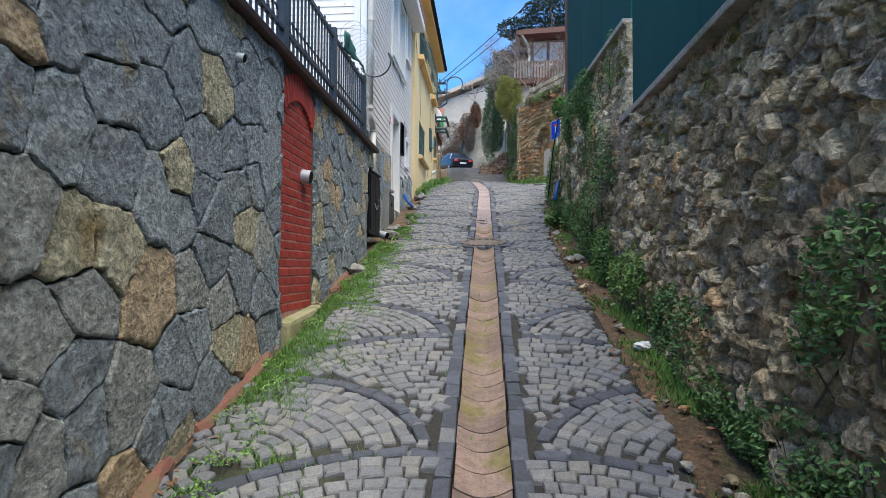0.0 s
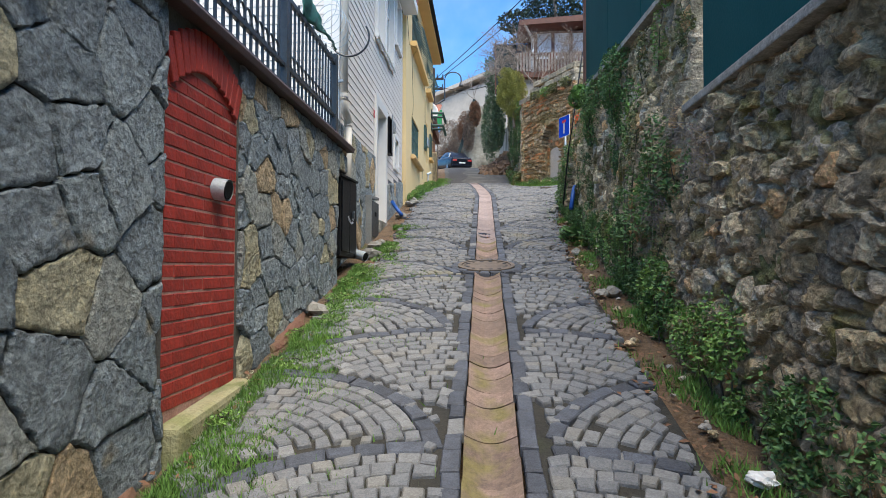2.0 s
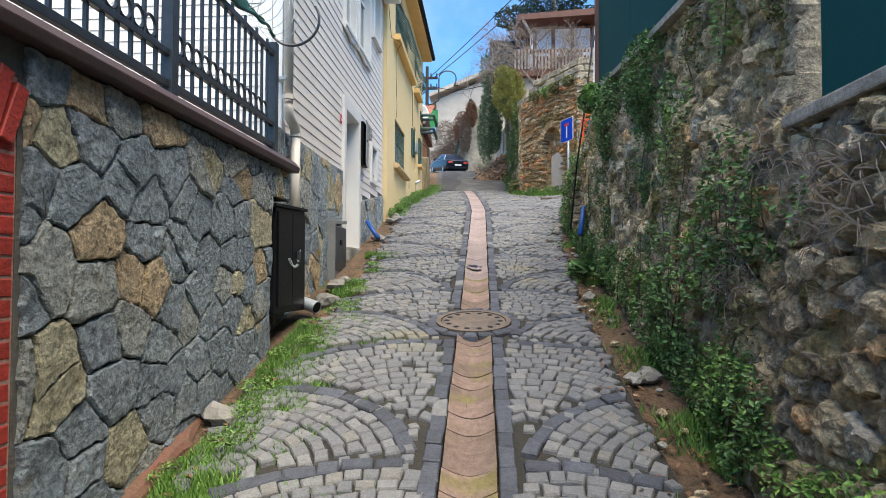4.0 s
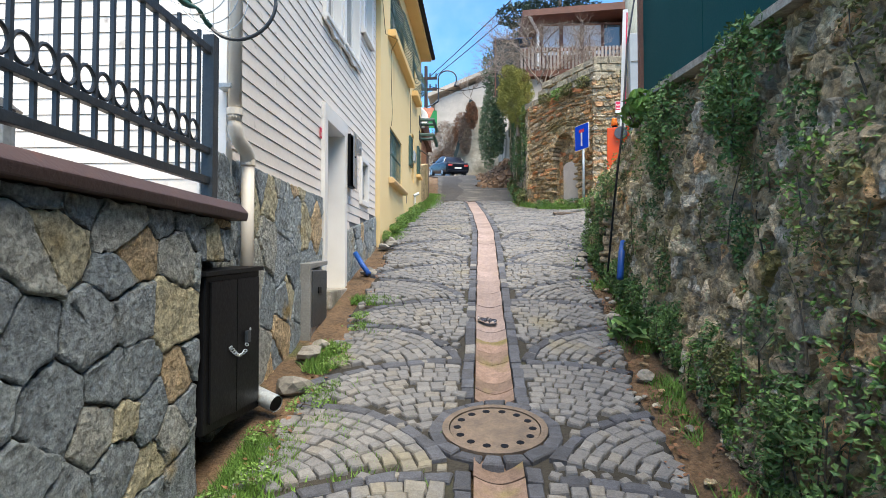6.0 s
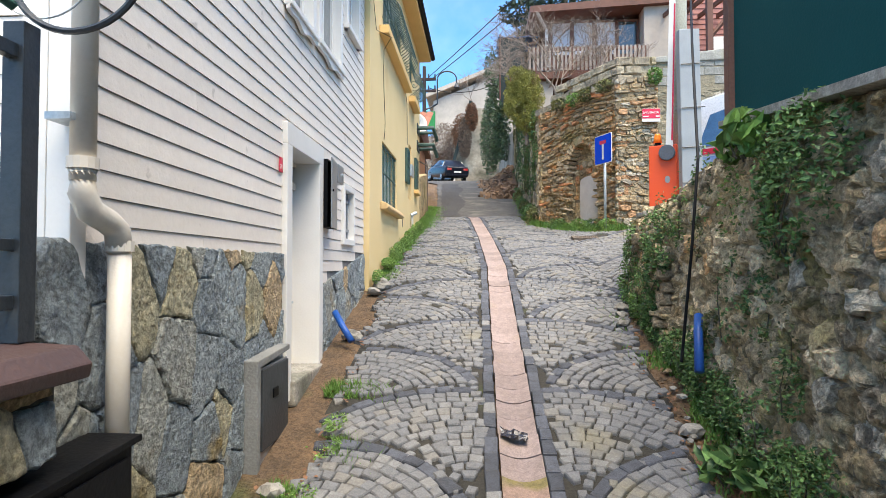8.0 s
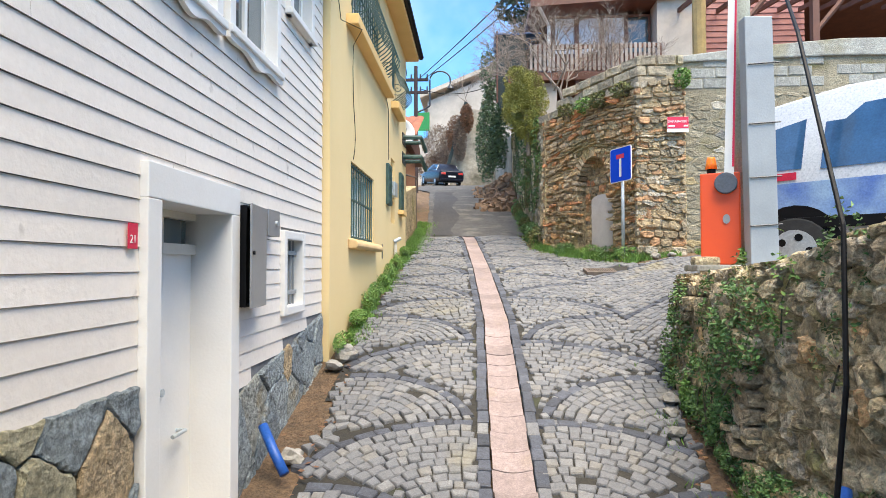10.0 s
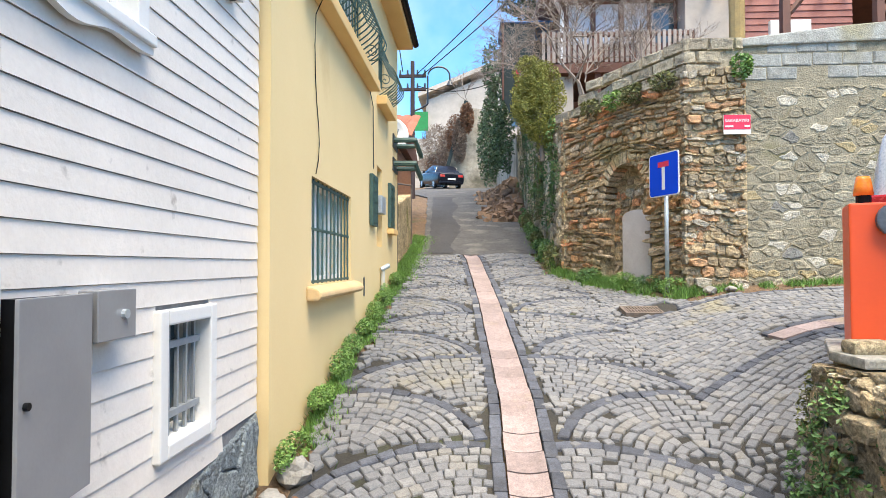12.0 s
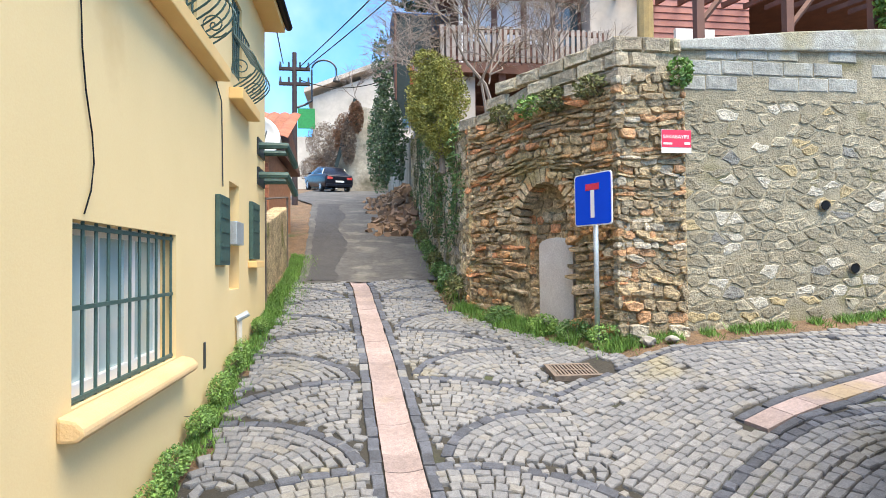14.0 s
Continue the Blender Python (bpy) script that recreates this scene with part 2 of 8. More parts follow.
M_BIGWALL_I = mat("grey_fieldstone_joined", (0.300, 0.263, 0.180), (0.214, 0.189, 0.130), 0.9, scale=6, fine=50, bump=0.9, dist=0.02, rand=0.24, per="island", chip=0.7, chip_scale=15,
                palette=[(0.0, (0.29, 0.252, 0.175)), (0.35, (0.23, 0.205, 0.145)), (0.55, (0.32, 0.283, 0.205)), (0.8, (0.33, 0.25, 0.12)), (0.87, (0.13, 0.135, 0.14)), (0.91, (0.4, 0.37, 0.31))], mottle=0.35, mottle_scale=18)
M_POINT = mat("pointing_mortar", (0.3, 0.265, 0.185), (0.215, 0.19, 0.13), 0.95, scale=3, fine=50, bump=0.8, dist=0.02, stain=(0.184, 0.162, 0.075), stain_scale=1.5, stain_at=0.58, chip=0.5, chip_scale=10, mottle=0.3, mottle_scale=9)
M_PALEBLOCK = mat("pale_grey_block", (0.34, 0.34, 0.305), (0.25, 0.25, 0.225), 0.92, scale=2.5, fine=50, bump=0.7, dist=0.015, rand=0.08, stain=(0.27, 0.25, 0.17), stain_scale=1.2, stain_at=0.56, chip=0.4, mottle=0.35, mottle_scale=12)
M_BLOCK = mat("weathered_tan_block", (0.432, 0.372, 0.264), (0.276, 0.240, 0.180), 0.92, scale=4, fine=50, bump=0.9, dist=0.02, rand=0.22, stain=(0.240, 0.228, 0.120), stain_scale=2.2, stain_at=0.57, chip=0.7, mottle=0.6, mottle_scale=14)
M_STREAK = mat("streaked_concrete", (0.4, 0.36, 0.29), (0.27, 0.24, 0.185), 0.92, scale=1.1, fine=30, bump=0.5, stain=(0.12, 0.11, 0.075), stain_scale=0.6, stain_at=0.54, chip=0.4, chip_scale=2.0, mottle=0.4, mottle_scale=3)
M_ZINC = mat("dull_zinc", (0.33, 0.35, 0.36), (0.27, 0.29, 0.3), 0.6, metal=0.2, scale=4, bump=0.15, speck=0.1)
M_CONC = mat("weathered_concrete", (0.31, 0.29, 0.25), (0.22, 0.205, 0.18), 0.9, scale=3, fine=60, bump=0.6, rand=0.16, stain=(0.15, 0.15, 0.11), stain_scale=1.5, stain_at=0.6, mottle=0.5, mottle_scale=18)
M_TEAL = mat("dark_teal_panel", (0.007, 0.058, 0.06), (0.01, 0.07, 0.072), 0.75, scale=1.2, bump=0.15, spec=0.08, speck=0.07)
M_GALV = mat("galvanised_steel", (0.5, 0.54, 0.56), (0.42, 0.46, 0.48), 0.45, metal=0.5, scale=5, bump=0.15)
M_ORANGE = mat("orange_powder_coat", (0.78, 0.09, 0.015), (0.72, 0.08, 0.015), 0.4, scale=3, bump=0.02, speck=0.06)
M_LEAF = mat("ivy_leaf", (0.125, 0.22, 0.058), (0.07, 0.14, 0.04), 0.55, scale=3, bump=0.1, rand=0.5, per="island")
M_LEAF2 = mat("light_leaf", (0.17, 0.29, 0.055), (0.12, 0.22, 0.05), 0.6, scale=3, bump=0.1, rand=0.4, per="island")
M_GRASS = mat("grass", (0.13, 0.25, 0.04), (0.085, 0.17, 0.03), 0.7, scale=3, bump=0.0, rand=0.4, per="island", mottle=0.0)
M_IVYFAR = mat("dark_ivy_leaf", (0.075, 0.125, 0.05), (0.045, 0.085, 0.035), 0.6, scale=3, bump=0.1, rand=0.5, per="island")
M_CONIFER = mat("conifer_green", (0.36, 0.34, 0.075), (0.2, 0.21, 0.055), 0.8, scale=2, bump=0.0, rand=0.45, per="island", mottle=0.0)
M_MOSS = mat("dry_moss_leaf", (0.17, 0.17, 0.06), (0.12, 0.13, 0.045), 0.8, scale=3, bump=0.1, rand=0.4, per="island")
M_BROWN = mat("dead_leaf", (0.2, 0.1, 0.05), (0.14, 0.07, 0.04), 0.85, scale=4, bump=0.1, rand=0.4, per="island")
M_PALE = mat("pale_stone", (0.3, 0.28, 0.25), (0.2, 0.19, 0.165), 0.9, scale=9, bump=0.6, rand=0.2)
M_TWIG = mat("bare_twig", (0.27, 0.22, 0.18), (0.2, 0.16, 0.13), 0.9, scale=6, bump=0.3)
M_WOOD = mat("brown_stained_wood", (0.16, 0.07, 0.045), (0.11, 0.05, 0.035), 0.7, scale=4, bump=0.3)
M_GREYWALL = mat("pale_house_wall", (0.56, 0.5, 0.43), (0.46, 0.41, 0.35), 0.9, scale=0.6, bump=0.2, stain=(0.36, 0.32, 0.27), stain_scale=0.5, stain_at=0.55, speck=0.1, mottle=0.15, mottle_scale=2)
M_ROOF = mat("clay_roof_tile", (0.320, 0.120, 0.065), (0.240, 0.088, 0.050), 0.85, scale=5, bump=0.4, rand=0.2)
M_BLUE = mat("blue_sign_face", (0.004, 0.06, 0.6), (0.004, 0.055, 0.55), 0.5, scale=3, bump=0.0, spec=0.12, speck=0.05)
M_RED = mat("red_enamel", (0.6, 0.02, 0.06), (0.55, 0.02, 0.055), 0.4, scale=3, bump=0.0)
M_CARB = mat("black_car_paint", (0.006, 0.007, 0.012), (0.007, 0.008, 0.014), 0.3, scale=2, bump=0.0, coat=0.15, spec=0.25)
M_CARS = mat("blue_grey_car_paint", (0.25, 0.36, 0.5), (0.24, 0.35, 0.48), 0.25, scale=2, bump=0.0, coat=1.0)
M_RUBBER = mat("tyre_rubber", (0.02, 0.02, 0.02), (0.03, 0.03, 0.03), 0.85, scale=20, bump=0.2)
M_TARP = mat("blue_tarp", (0.06, 0.16, 0.38), (0.05, 0.13, 0.3), 0.5, scale=3, bump=0.3)
M_NET = mat("dark_green_net", (0.02, 0.035, 0.035), (0.03, 0.045, 0.045), 0.9, scale=6, bump=0.3)


# ---- mesh helpers ----
class Geo:
    """Collects vertices and faces of one mesh."""

    def __init__(self):
        self.v, self.f = [], []

    def add(self, verts, faces):
        n = len(self.v)
        self.v += [tuple(p) for p in verts]
        self.f += [tuple(i + n for i in fc) for fc in faces]
        return self

    def box(self, x0, x1, y0, y1, z0, z1, m=None):
        vs = [(x, y, z) for z in (z0, z1) for x, y in ((x0, y0), (x1, y0), (x1, y1), (x0, y1))]
        if m is not None:
            vs = [m @ Vector(p) for p in vs]
        return self.add(vs, [(3, 2, 1, 0), (4, 5, 6, 7), (0, 1, 5, 4), (1, 2, 6, 5), (2, 3, 7, 6), (3, 0, 4, 7)])

    def tube(self, pts, r, n=8, r1=None, caps=True):
        pts = [Vector(p) for p in pts]
        r1 = r if r1 is None else r1
        rings, up = [], Vector((0, 0, 1))
        for i, p in enumerate(pts):
            d = (pts[min(i + 1, len(pts) - 1)] - pts[max(i - 1, 0)]).normalized()
            a = d.cross(up)
            a = d.cross(Vector((1, 0, 0))) if a.length < 0.05 else a
            a.normalize()
            b = a.cross(d)
            k = r + (r1 - r) * i / max(1, len(pts) - 1)
            rings.append([p + k * (math.cos(w) * a + math.sin(w) * b) for w in (2 * math.pi * j / n for j in range(n))])
        vs = [q for ring in rings for q in ring]
        fs = [(i * n + j, i * n + (j + 1) % n, (i + 1) * n + (j + 1) % n, (i + 1) * n + j) for i in range(len(pts) - 1) for j in range(n)]
        if caps:
            fs += [tuple(reversed(range(n))), tuple(range((len(pts) - 1) * n, len(pts) * n))]
        return self.add(vs, fs)

    def prism(self, poly, o, u, v, n, h0, h1):
        """A flat polygon in the frame o, u, v, drawn out along n from h0 to h1."""
        o, u, v, n = Vector(o), Vector(u), Vector(v), Vector(n)
        k = len(poly)
        vs = [o + a * u + b * v + h * n for h in (h0, h1) for a, b in poly]
        return self.add(vs, [tuple(reversed(range(k))), tuple(range(k, 2 * k))] + [(i, (i + 1) % k, k + (i + 1) % k, k + i) for i in range(k)])

    def mesh(self, name, material, bevel=0.0, smooth=False):
        me = bpy.data.meshes.new(name)
        me.from_pydata(self.v, [], self.f)
        bm = bmesh.new()
        bm.from_mesh(me)
        bmesh.ops.recalc_face_normals(bm, faces=bm.faces)
        if bevel:
            es = [e for e in bm.edges if len(e.link_faces) == 2 and e.calc_face_angle() > 0.5]
            bmesh.ops.bevel(bm, geom=es, offset=bevel, segments=2, profile=0.6, affect="EDGES", clamp_overlap=True)
        bm.to_mesh(me)
        bm.free()
        if smooth:
            for p in me.polygons:
                p.use_smooth = True
        me.materials.append(material)
        return me


def part(name, geo, material, parent=None, label="", bevel=0.0, smooth=False):
    ob = new(name, geo.mesh(name, material, bevel, smooth))
    if parent is not None:
        ob.parent = parent
    return tagged(ob, label) if label else ob


def thing(name, label, category, at=(0, 0, 0), group="", kind=""):
    ob = new(name)
    ob.location = at
    ob.empty_display_size = 0.1
    return tagged(ob, label, category, group, kind)


def raw(name, verts, faces, material, parent=None):
    me = bpy.data.meshes.new(name)
    me.from_pydata([tuple(p) for p in verts], [], faces)
    me.materials.append(material)
    ob = new(name, me)
    if parent is not None:
        ob.parent = parent
    return ob


def lerp(a, b, t):
    return a + (b - a) * t


def smooth01(t):
    t = max(0.0, min(1.0, t))
    return t * t * (3 - 2 * t)


GY = (-40, -10, 0, 5.2, 7.88, 9.38, 10.95, 12.9, 14.9, 15.7, 22.5, 28.9, 35, 41, 60, 120)
GZ = (-9.6, -2.4, 0.0, 1.245, 1.88, 2.18, 2.56, 3.03, 3.52, 3.70, 4.92, 6.34, 7.55, 8.5, 11.2, 17.0)


def lane(y):
    return float(np.interp(y, GY, GZ))


def ground(x, y):
    """Height of the street: the lane, and the side road that leaves it."""
    z = lane(y)
    w = smooth01((x - 1.1) / 1.9) * smooth01((y - 13.2) / 1.0) * (1 - smooth01((y - 19.0) / 1.5))
    return lerp(z, 4.25 + 0.05 * (min(x, 14) - 2) + 0.15 * (y - 17.5), w)


def axis(y):
    """The middle of the gutter."""
    return float(np.interp(y, (-5, 15.0, 18.2, 21.6, 22.4), (-0.005, -0.015, -0.15, -0.36, -0.48)))


def clip_poly(poly, a, b, c):
    """The part of a convex polygon where a*x + b*y <= c."""
    out = []
    for i, p in enumerate(poly):
        q = poly[(i + 1) % len(poly)]
        dp, dq = a * p[0] + b * p[1] - c, a * q[0] + b * q[1] - c
        if dp <= 0:
            out.append(p)
        if dp * dq < 0:
            t = dp / (dp - dq)
            out.append((p[0] + t * (q[0] - p[0]), p[1] + t * (q[1] - p[1])))
    return out


def cells(region, step_u, step_v, seed, jitter=0.42):
    """Irregular stones that fill a convex region of a wall: polygons about step_u by step_v."""
    rng = random.Random(seed)
    us, vs = [p[0] for p in region], [p[1] for p in region]
    pts = []
    nv, nu = int((max(vs) - min(vs)) / step_v) + 3, int((max(us) - min(us)) / step_u) + 3
    for j in range(nv):
        for i in range(nu):
            pts.append((min(us) + (i - 0.75 + 0.5 * (j % 2) + rng.uniform(-jitter, jitter)) * step_u, min(vs) + (j - 0.75 + rng.uniform(-jitter, jitter)) * step_v))
    k = step_u / step_v
    out = []
    for p in pts:
        poly = list(region)
        near = sorted(pts, key=lambda q: (q[0] - p[0]) ** 2 + ((q[1] - p[1]) * k) ** 2)[1:22]
        for q in near:
            a, b = q[0] - p[0], (q[1] - p[1]) * k * k
            c = (q[0] ** 2 - p[0] ** 2 + k * k * (q[1] ** 2 - p[1] ** 2)) / 2
            poly = clip_poly(poly, a, b, c)
            if len(poly) < 3:
                break
        if len(poly) >= 3:
            area = sum(poly[i][0] * poly[(i + 1) % len(poly)][1] - poly[(i + 1) % len(poly)][0] * poly[i][1] for i in range(len(poly))) / 2
            if abs(area) > 0.12 * step_u * step_v:
                out.append(poly if area > 0 else poly[::-1])
    return out


def inset(poly, d):
    """A convex polygon drawn in by d, by cutting along each edge."""
    out = list(poly)
    for i, p in enumerate(poly):
        q = poly[(i + 1) % len(poly)]
        ex, ey = q[0] - p[0], q[1] - p[1]
        ln = math.hypot(ex, ey)
        if ln < 1e-4:
            continue
        a, b = ey / ln, -ex / ln
        out = clip_poly(out, a, b, a * p[0] + b * p[1] - d)
        if len(out) < 3:
            return []
    return out


def densify(poly, step):
    out = []
    for i, p in enumerate(poly):
        q = poly[(i + 1) % len(poly)]
        n = max(1, int(math.hypot(q[0] - p[0], q[1] - p[1]) / step))
        out += [(lerp(p[0], q[0], k / n), lerp(p[1], q[1], k / n)) for k in range(n)]
    return out


def stone_mesh(poly, o, u, v, n, proud, rng, joint=0.012, round_by=0.03, wobble=0.008, deep=0.03, step=0.12, edge=(0.1, 0.5), rough=0.0, freq=11.0):
    """A rough stone on a wall: a ring in the joint, a shoulder and an uneven face."""
    p1 = inset(poly, joint)
    if len(p1) < 3:
        return None
    p1 = densify(p1, step)
    k = len(p1)
    cx, cy = sum(p[0] for p in p1) / k, sum(p[1] for p in p1) / k
    size = min(max(p[0] for p in p1) - min(p[0] for p in p1), max(p[1] for p in p1) - min(p[1] for p in p1))
    s = max(0.35, 1 - 2 * round_by / max(size, 0.02))
    ring = [[], [], [], []]
    s = max(0.55, s)
    tilt_a, tilt_b = rng.uniform(-0.25, 0.25) * proud / max(size, 0.02), rng.uniform(-0.25, 0.25) * proud / max(size, 0.02)
    for a, b in p1:
        a, b = a + rng.uniform(-wobble, wobble), b + rng.uniform(-wobble, wobble)
        ring[0].append((a, b, -deep))
        ring[1].append((a, b, proud * rng.uniform(*edge)))
        for k2, kk in ((2, s * rng.uniform(0.94, 1.0)), (3, 0.5 * s * rng.uniform(0.8, 1.2))):
            da, db = (a - cx) * kk, (b - cy) * kk
            ring[k2].append((cx + da, cy + db, proud * rng.uniform(0.72, 1.08) + tilt_a * da + tilt_b * db))
    if rough:
        # a broken face: coherent lumps and ledges in place of a smooth crown
        off = rng.uniform(0, 90)
        lump = lambda a, b: rough * (noise.noise((a * freq, b * freq, off)) + 0.6 * noise.noise((a * freq * 2.3, b * freq * 2.3, off)) + 0.45 * abs(noise.noise((a * freq * 5, b * freq * 5, off))))
        rows = [[(a, b, proud * rng.uniform(*edge) + 0.5 * lump(a, b)) for a, b, _ in ring[1]]]
        for kk in (1 - min(0.12, 0.012 / max(size, 0.05)) * 1.5, 0.83, 0.68, 0.53, 0.38, 0.2):
            rows.append([(cx + (a - cx) * kk, cy + (b - cy) * kk, proud + tilt_a * (a - cx) * kk + tilt_b * (b - cy) * kk + lump(cx + (a - cx) * kk, cy + (b - cy) * kk)) for a, b, _ in ring[1]])
        ring = [ring[0]] + rows
        vs = [o + a * u + b * v + h * n for r in ring for a, b, h in r]
        vs.append(o + cx * u + cy * v + (proud + lump(cx, cy)) * n)
        m = len(ring) - 1
        fs = [(r * k + i, r * k + (i + 1) % k, (r + 1) * k + (i + 1) % k, (r + 1) * k + i) for r in range(m) for i in range(k)]
        return vs, fs + [(m * k + i, m * k + (i + 1) % k, (m + 1) * k) for i in range(k)]
    vs = [o + a * u + b * v + h * n for r in ring for a, b, h in r]
    vs.append(o + cx * u + cy * v + proud * rng.uniform(0.8, 1.1) * n)
    fs = [(r * k + i, r * k + (i + 1) % k, (r + 1) * k + (i + 1) % k, (r + 1) * k + i) for r in range(3) for i in range(k)]
    fs += [(3 * k + i, 3 * k + (i + 1) % k, 4 * k) for i in range(k)]
    return vs, fs


def stone_wall(parent, polys, o, u, v, n, material, joined, proud, seed, limit=290, name="stone", smooth=False, **kw):
    """Stones as pieces of a wall; those past the limit are joined."""
    rng = random.Random(seed)
    o, u, v, n = Vector(o), Vector(u), Vector(v), Vector(n)
    rest, count = Geo(), 0
    for poly in polys:
        made = stone_mesh(poly, o, u, v, n, proud * rng.uniform(0.6, 1.3), rng, **kw)
        if made is None:
            continue
        if count < limit:
            ob = raw(name, made[0], made[1], material, parent)
            for p in ob.data.polygons:
                p.use_smooth = smooth and p.index >= 2 * ((len(made[0]) - 1) // 6)
            count += 1
        else:
            rest.add(*made)
    if rest.v:
        tagged(raw(name + "s", rest.v, rest.f, joined, parent), kind="stuff")


# ---- ground and street ----
def sheet(name, xs, ys, zf, material, keep=None, parent=None):
    vs = [(x, y, zf(x, y)) for y in ys for x in xs]
    n = len(xs)
    fs = []
    for j in range(len(ys) - 1):
        for i in range(n - 1):
            if keep is None or keep((xs[i] + xs[i + 1]) / 2, (ys[j] + ys[j + 1]) / 2):
                fs.append((j * n + i, j * n + i + 1, (j + 1) * n + i + 1, (j + 1) * n + i))
    ob = raw(name, vs, fs, material, parent)
    for p in ob.data.polygons:
        p.use_smooth = True
    return ob


def span(a, b, step):
    return list(np.linspace(a, b, max(2, int(abs(b - a) / step) + 1)))


def rough_ground(x, y):
    if paved(x, y) and paved(x - 0.12, y) and paved(x + 0.12, y):
        return ground(x, y) - 0.12
    return ground(x, y) - 0.03 + 0.018 * noise.noise((x * 2.2, y * 2.2, 0.3)) + 0.006 * noise.noise((x * 9, y * 9, 2.3))


LEFT = ((-3, 1.5, 5, 9, 10.5, 14.7, 16, 22.6), (-1.5, -1.5, -1.45, -1.3, -1.34, -1.5, -1.45, -1.45))
RIGHT = ((-3, 1.5, 2.8, 5, 7.9, 9.0, 9.8, 12, 13.4, 13.66, 13.72, 14.06, 14.2, 14.9), (1.0, 1.0, 0.95, 0.91, 0.92, 0.94, 1.02, 1.17, 1.45, 1.55, 1.86, 1.88, 2.45, 3.2))


def left_edge(y):
    return float(np.interp(y, *LEFT)) + 0.05 * noise.noise((y * 2.3, 0, 7))


def right_edge(y):
    return float(np.interp(y, *RIGHT)) + 0.05 * noise.noise((y * 2.3, 3, 7))


# foot of the bastion: corner and far end, and the long wall beyond
CORNER, FAR, INNER = Vector((2.42, 18.0)), Vector((1.12, 20.3)), Vector((3.17, 17.97))


def bastion_gap(x, y):
    """How far a place lies in front of the bastion and the long wall (metres)."""
    d = (FAR - CORNER).normalized()
    side = (x - CORNER.x) * -d.y + (y - CORNER.y) * d.x
    b = (17.9 + 0.05 * (x - 3)) - y
    if y > FAR.y:
        return 1.1 - x
    return max(side, b) if x > 1.0 else side


def paved(x, y):
    if y > 22.25 + 0.12 * math.sin(3 * x) or y < -3:
        return False
    if x < left_edge(y):
        return False
    if y < 14.3:
        return x < right_edge(y)
    return bastion_gap(x, y) > 0.3 and x < 12 and not (y < 14.75 and x > right_edge(y))


XS = [-600, -150, -50, -20, -10, -6, -4] + span(-3, 3.4, 0.12) + span(3.8, 14, 0.6) + [20, 40, 100, 250, 600]
YS = [-600, -150, -40, -15, -6] + span(-3, 24, 0.14) + span(24.5, 60, 0.9) + [75, 100, 120, 250, 600]
tagged(sheet("ground", XS, YS, rough_ground, M_SOIL), "brown earth with grass and leaf litter beside the paving", "ground", kind="structure")

tagged(sheet("road_bed", span(-1.6, 3, 0.1) + span(3.2, 12.2, 0.3), span(-3, 22.6, 0.1), lambda x, y: ground(x, y) - 0.02, M_JOINT, lambda x, y: paved(x, y) and abs(x - axis(y)) > 0.16), "sandy mossy bed between granite setts", "road", kind="structure")

# ---- asphalt uphill ----
def ribbon(name, label, y0, y1, left, right, lift, material, nx=14, step=0.2, wave=0.0):
    """A strip of road between two wandering edges."""
    ys = span(y0, y1, step)
    vs = []
    for y in ys:
        for i in range(nx + 1):
            x = lerp(left(y), right(y), i / nx)
            yy = y + wave * (math.sin(2.6 * x + 0.6) + 0.5 * math.sin(7.0 * x)) * max(0, 1 - (y - y0) / 1.5)
            vs.append((x, yy, ground(x, yy) + lift + 0.008 * noise.noise((x, yy, 0))))
    n = nx + 1
    fs = [(j * n + i, j * n + i + 1, (j + 1) * n + i + 1, (j + 1) * n + i) for j in range(len(ys) - 1) for i in range(nx)]
    return tagged(raw(name, vs, fs, material), label, "road", kind="structure")


def ragged(y, seed):
    return 0.06 * noise.noise((y * 1.1, seed, 0)) + 0.035 * noise.noise((y * 4, seed, 5)) + 0.015 * noise.noise((y * 13, seed, 9))


ribbon("asphalt_road", "worn grey asphalt climbing past parked cars", 22.12, 60, lambda y: float(np.interp(y, (22, 26, 34, 38), (-1.4, -1.62, -2.2, -3.6))) + ragged(y, 1), lambda y: 1.22, 0.012, M_ASPHALT, 20, 0.2, 0.1)
ribbon("asphalt_patch", "dark repaired strip of asphalt", 22.3, 34, lambda y: -1.25 - 0.06 * (y - 22) + ragged(y, 2), lambda y: -0.68 + 0.1 * math.sin(1.3 * y) - 0.035 * (y - 22) + 1.6 * ragged(y, 3), 0.02, M_PATCH, 8, 0.1, 0.12)

# ---- left retaining wall with its brick-filled doorway ----
wall_l = thing("wall_retaining", "blue-grey stone retaining wall with a brick-filled doorway", "wall", kind="structure")
g_ = Geo()
DY0, DY1, DZ0, DZ1 = 4.44, 5.27, 1.26, 3.0
for y0, y1, z1 in ((-3.0, DY0, 3.22), (DY1, 7.72, 3.22)):
    g_.prism([(y0, lane(y0) - 0.4), (y1, lane(y1) - 0.4), (y1, z1), (y0, z1)], (-2.0, 0, 0), (0, 1, 0), (0, 0, 1), (1, 0, 0), 0, 0.44)
g_.box(-2.0, -1.56, DY0, DY1, 3.1, 3.22)
g_.box(-2.0, -1.56, 7.72, 8.15, 2.98, 3.22)
g_.box(-2.2, -1.8, 7.72, 8.44, 1.6, 2.98)
g_.box(-2.0, -1.62, DY0, DY1, 0.7, 3.1)
part("wall_core", g_, M_MORTAR, wall_l)
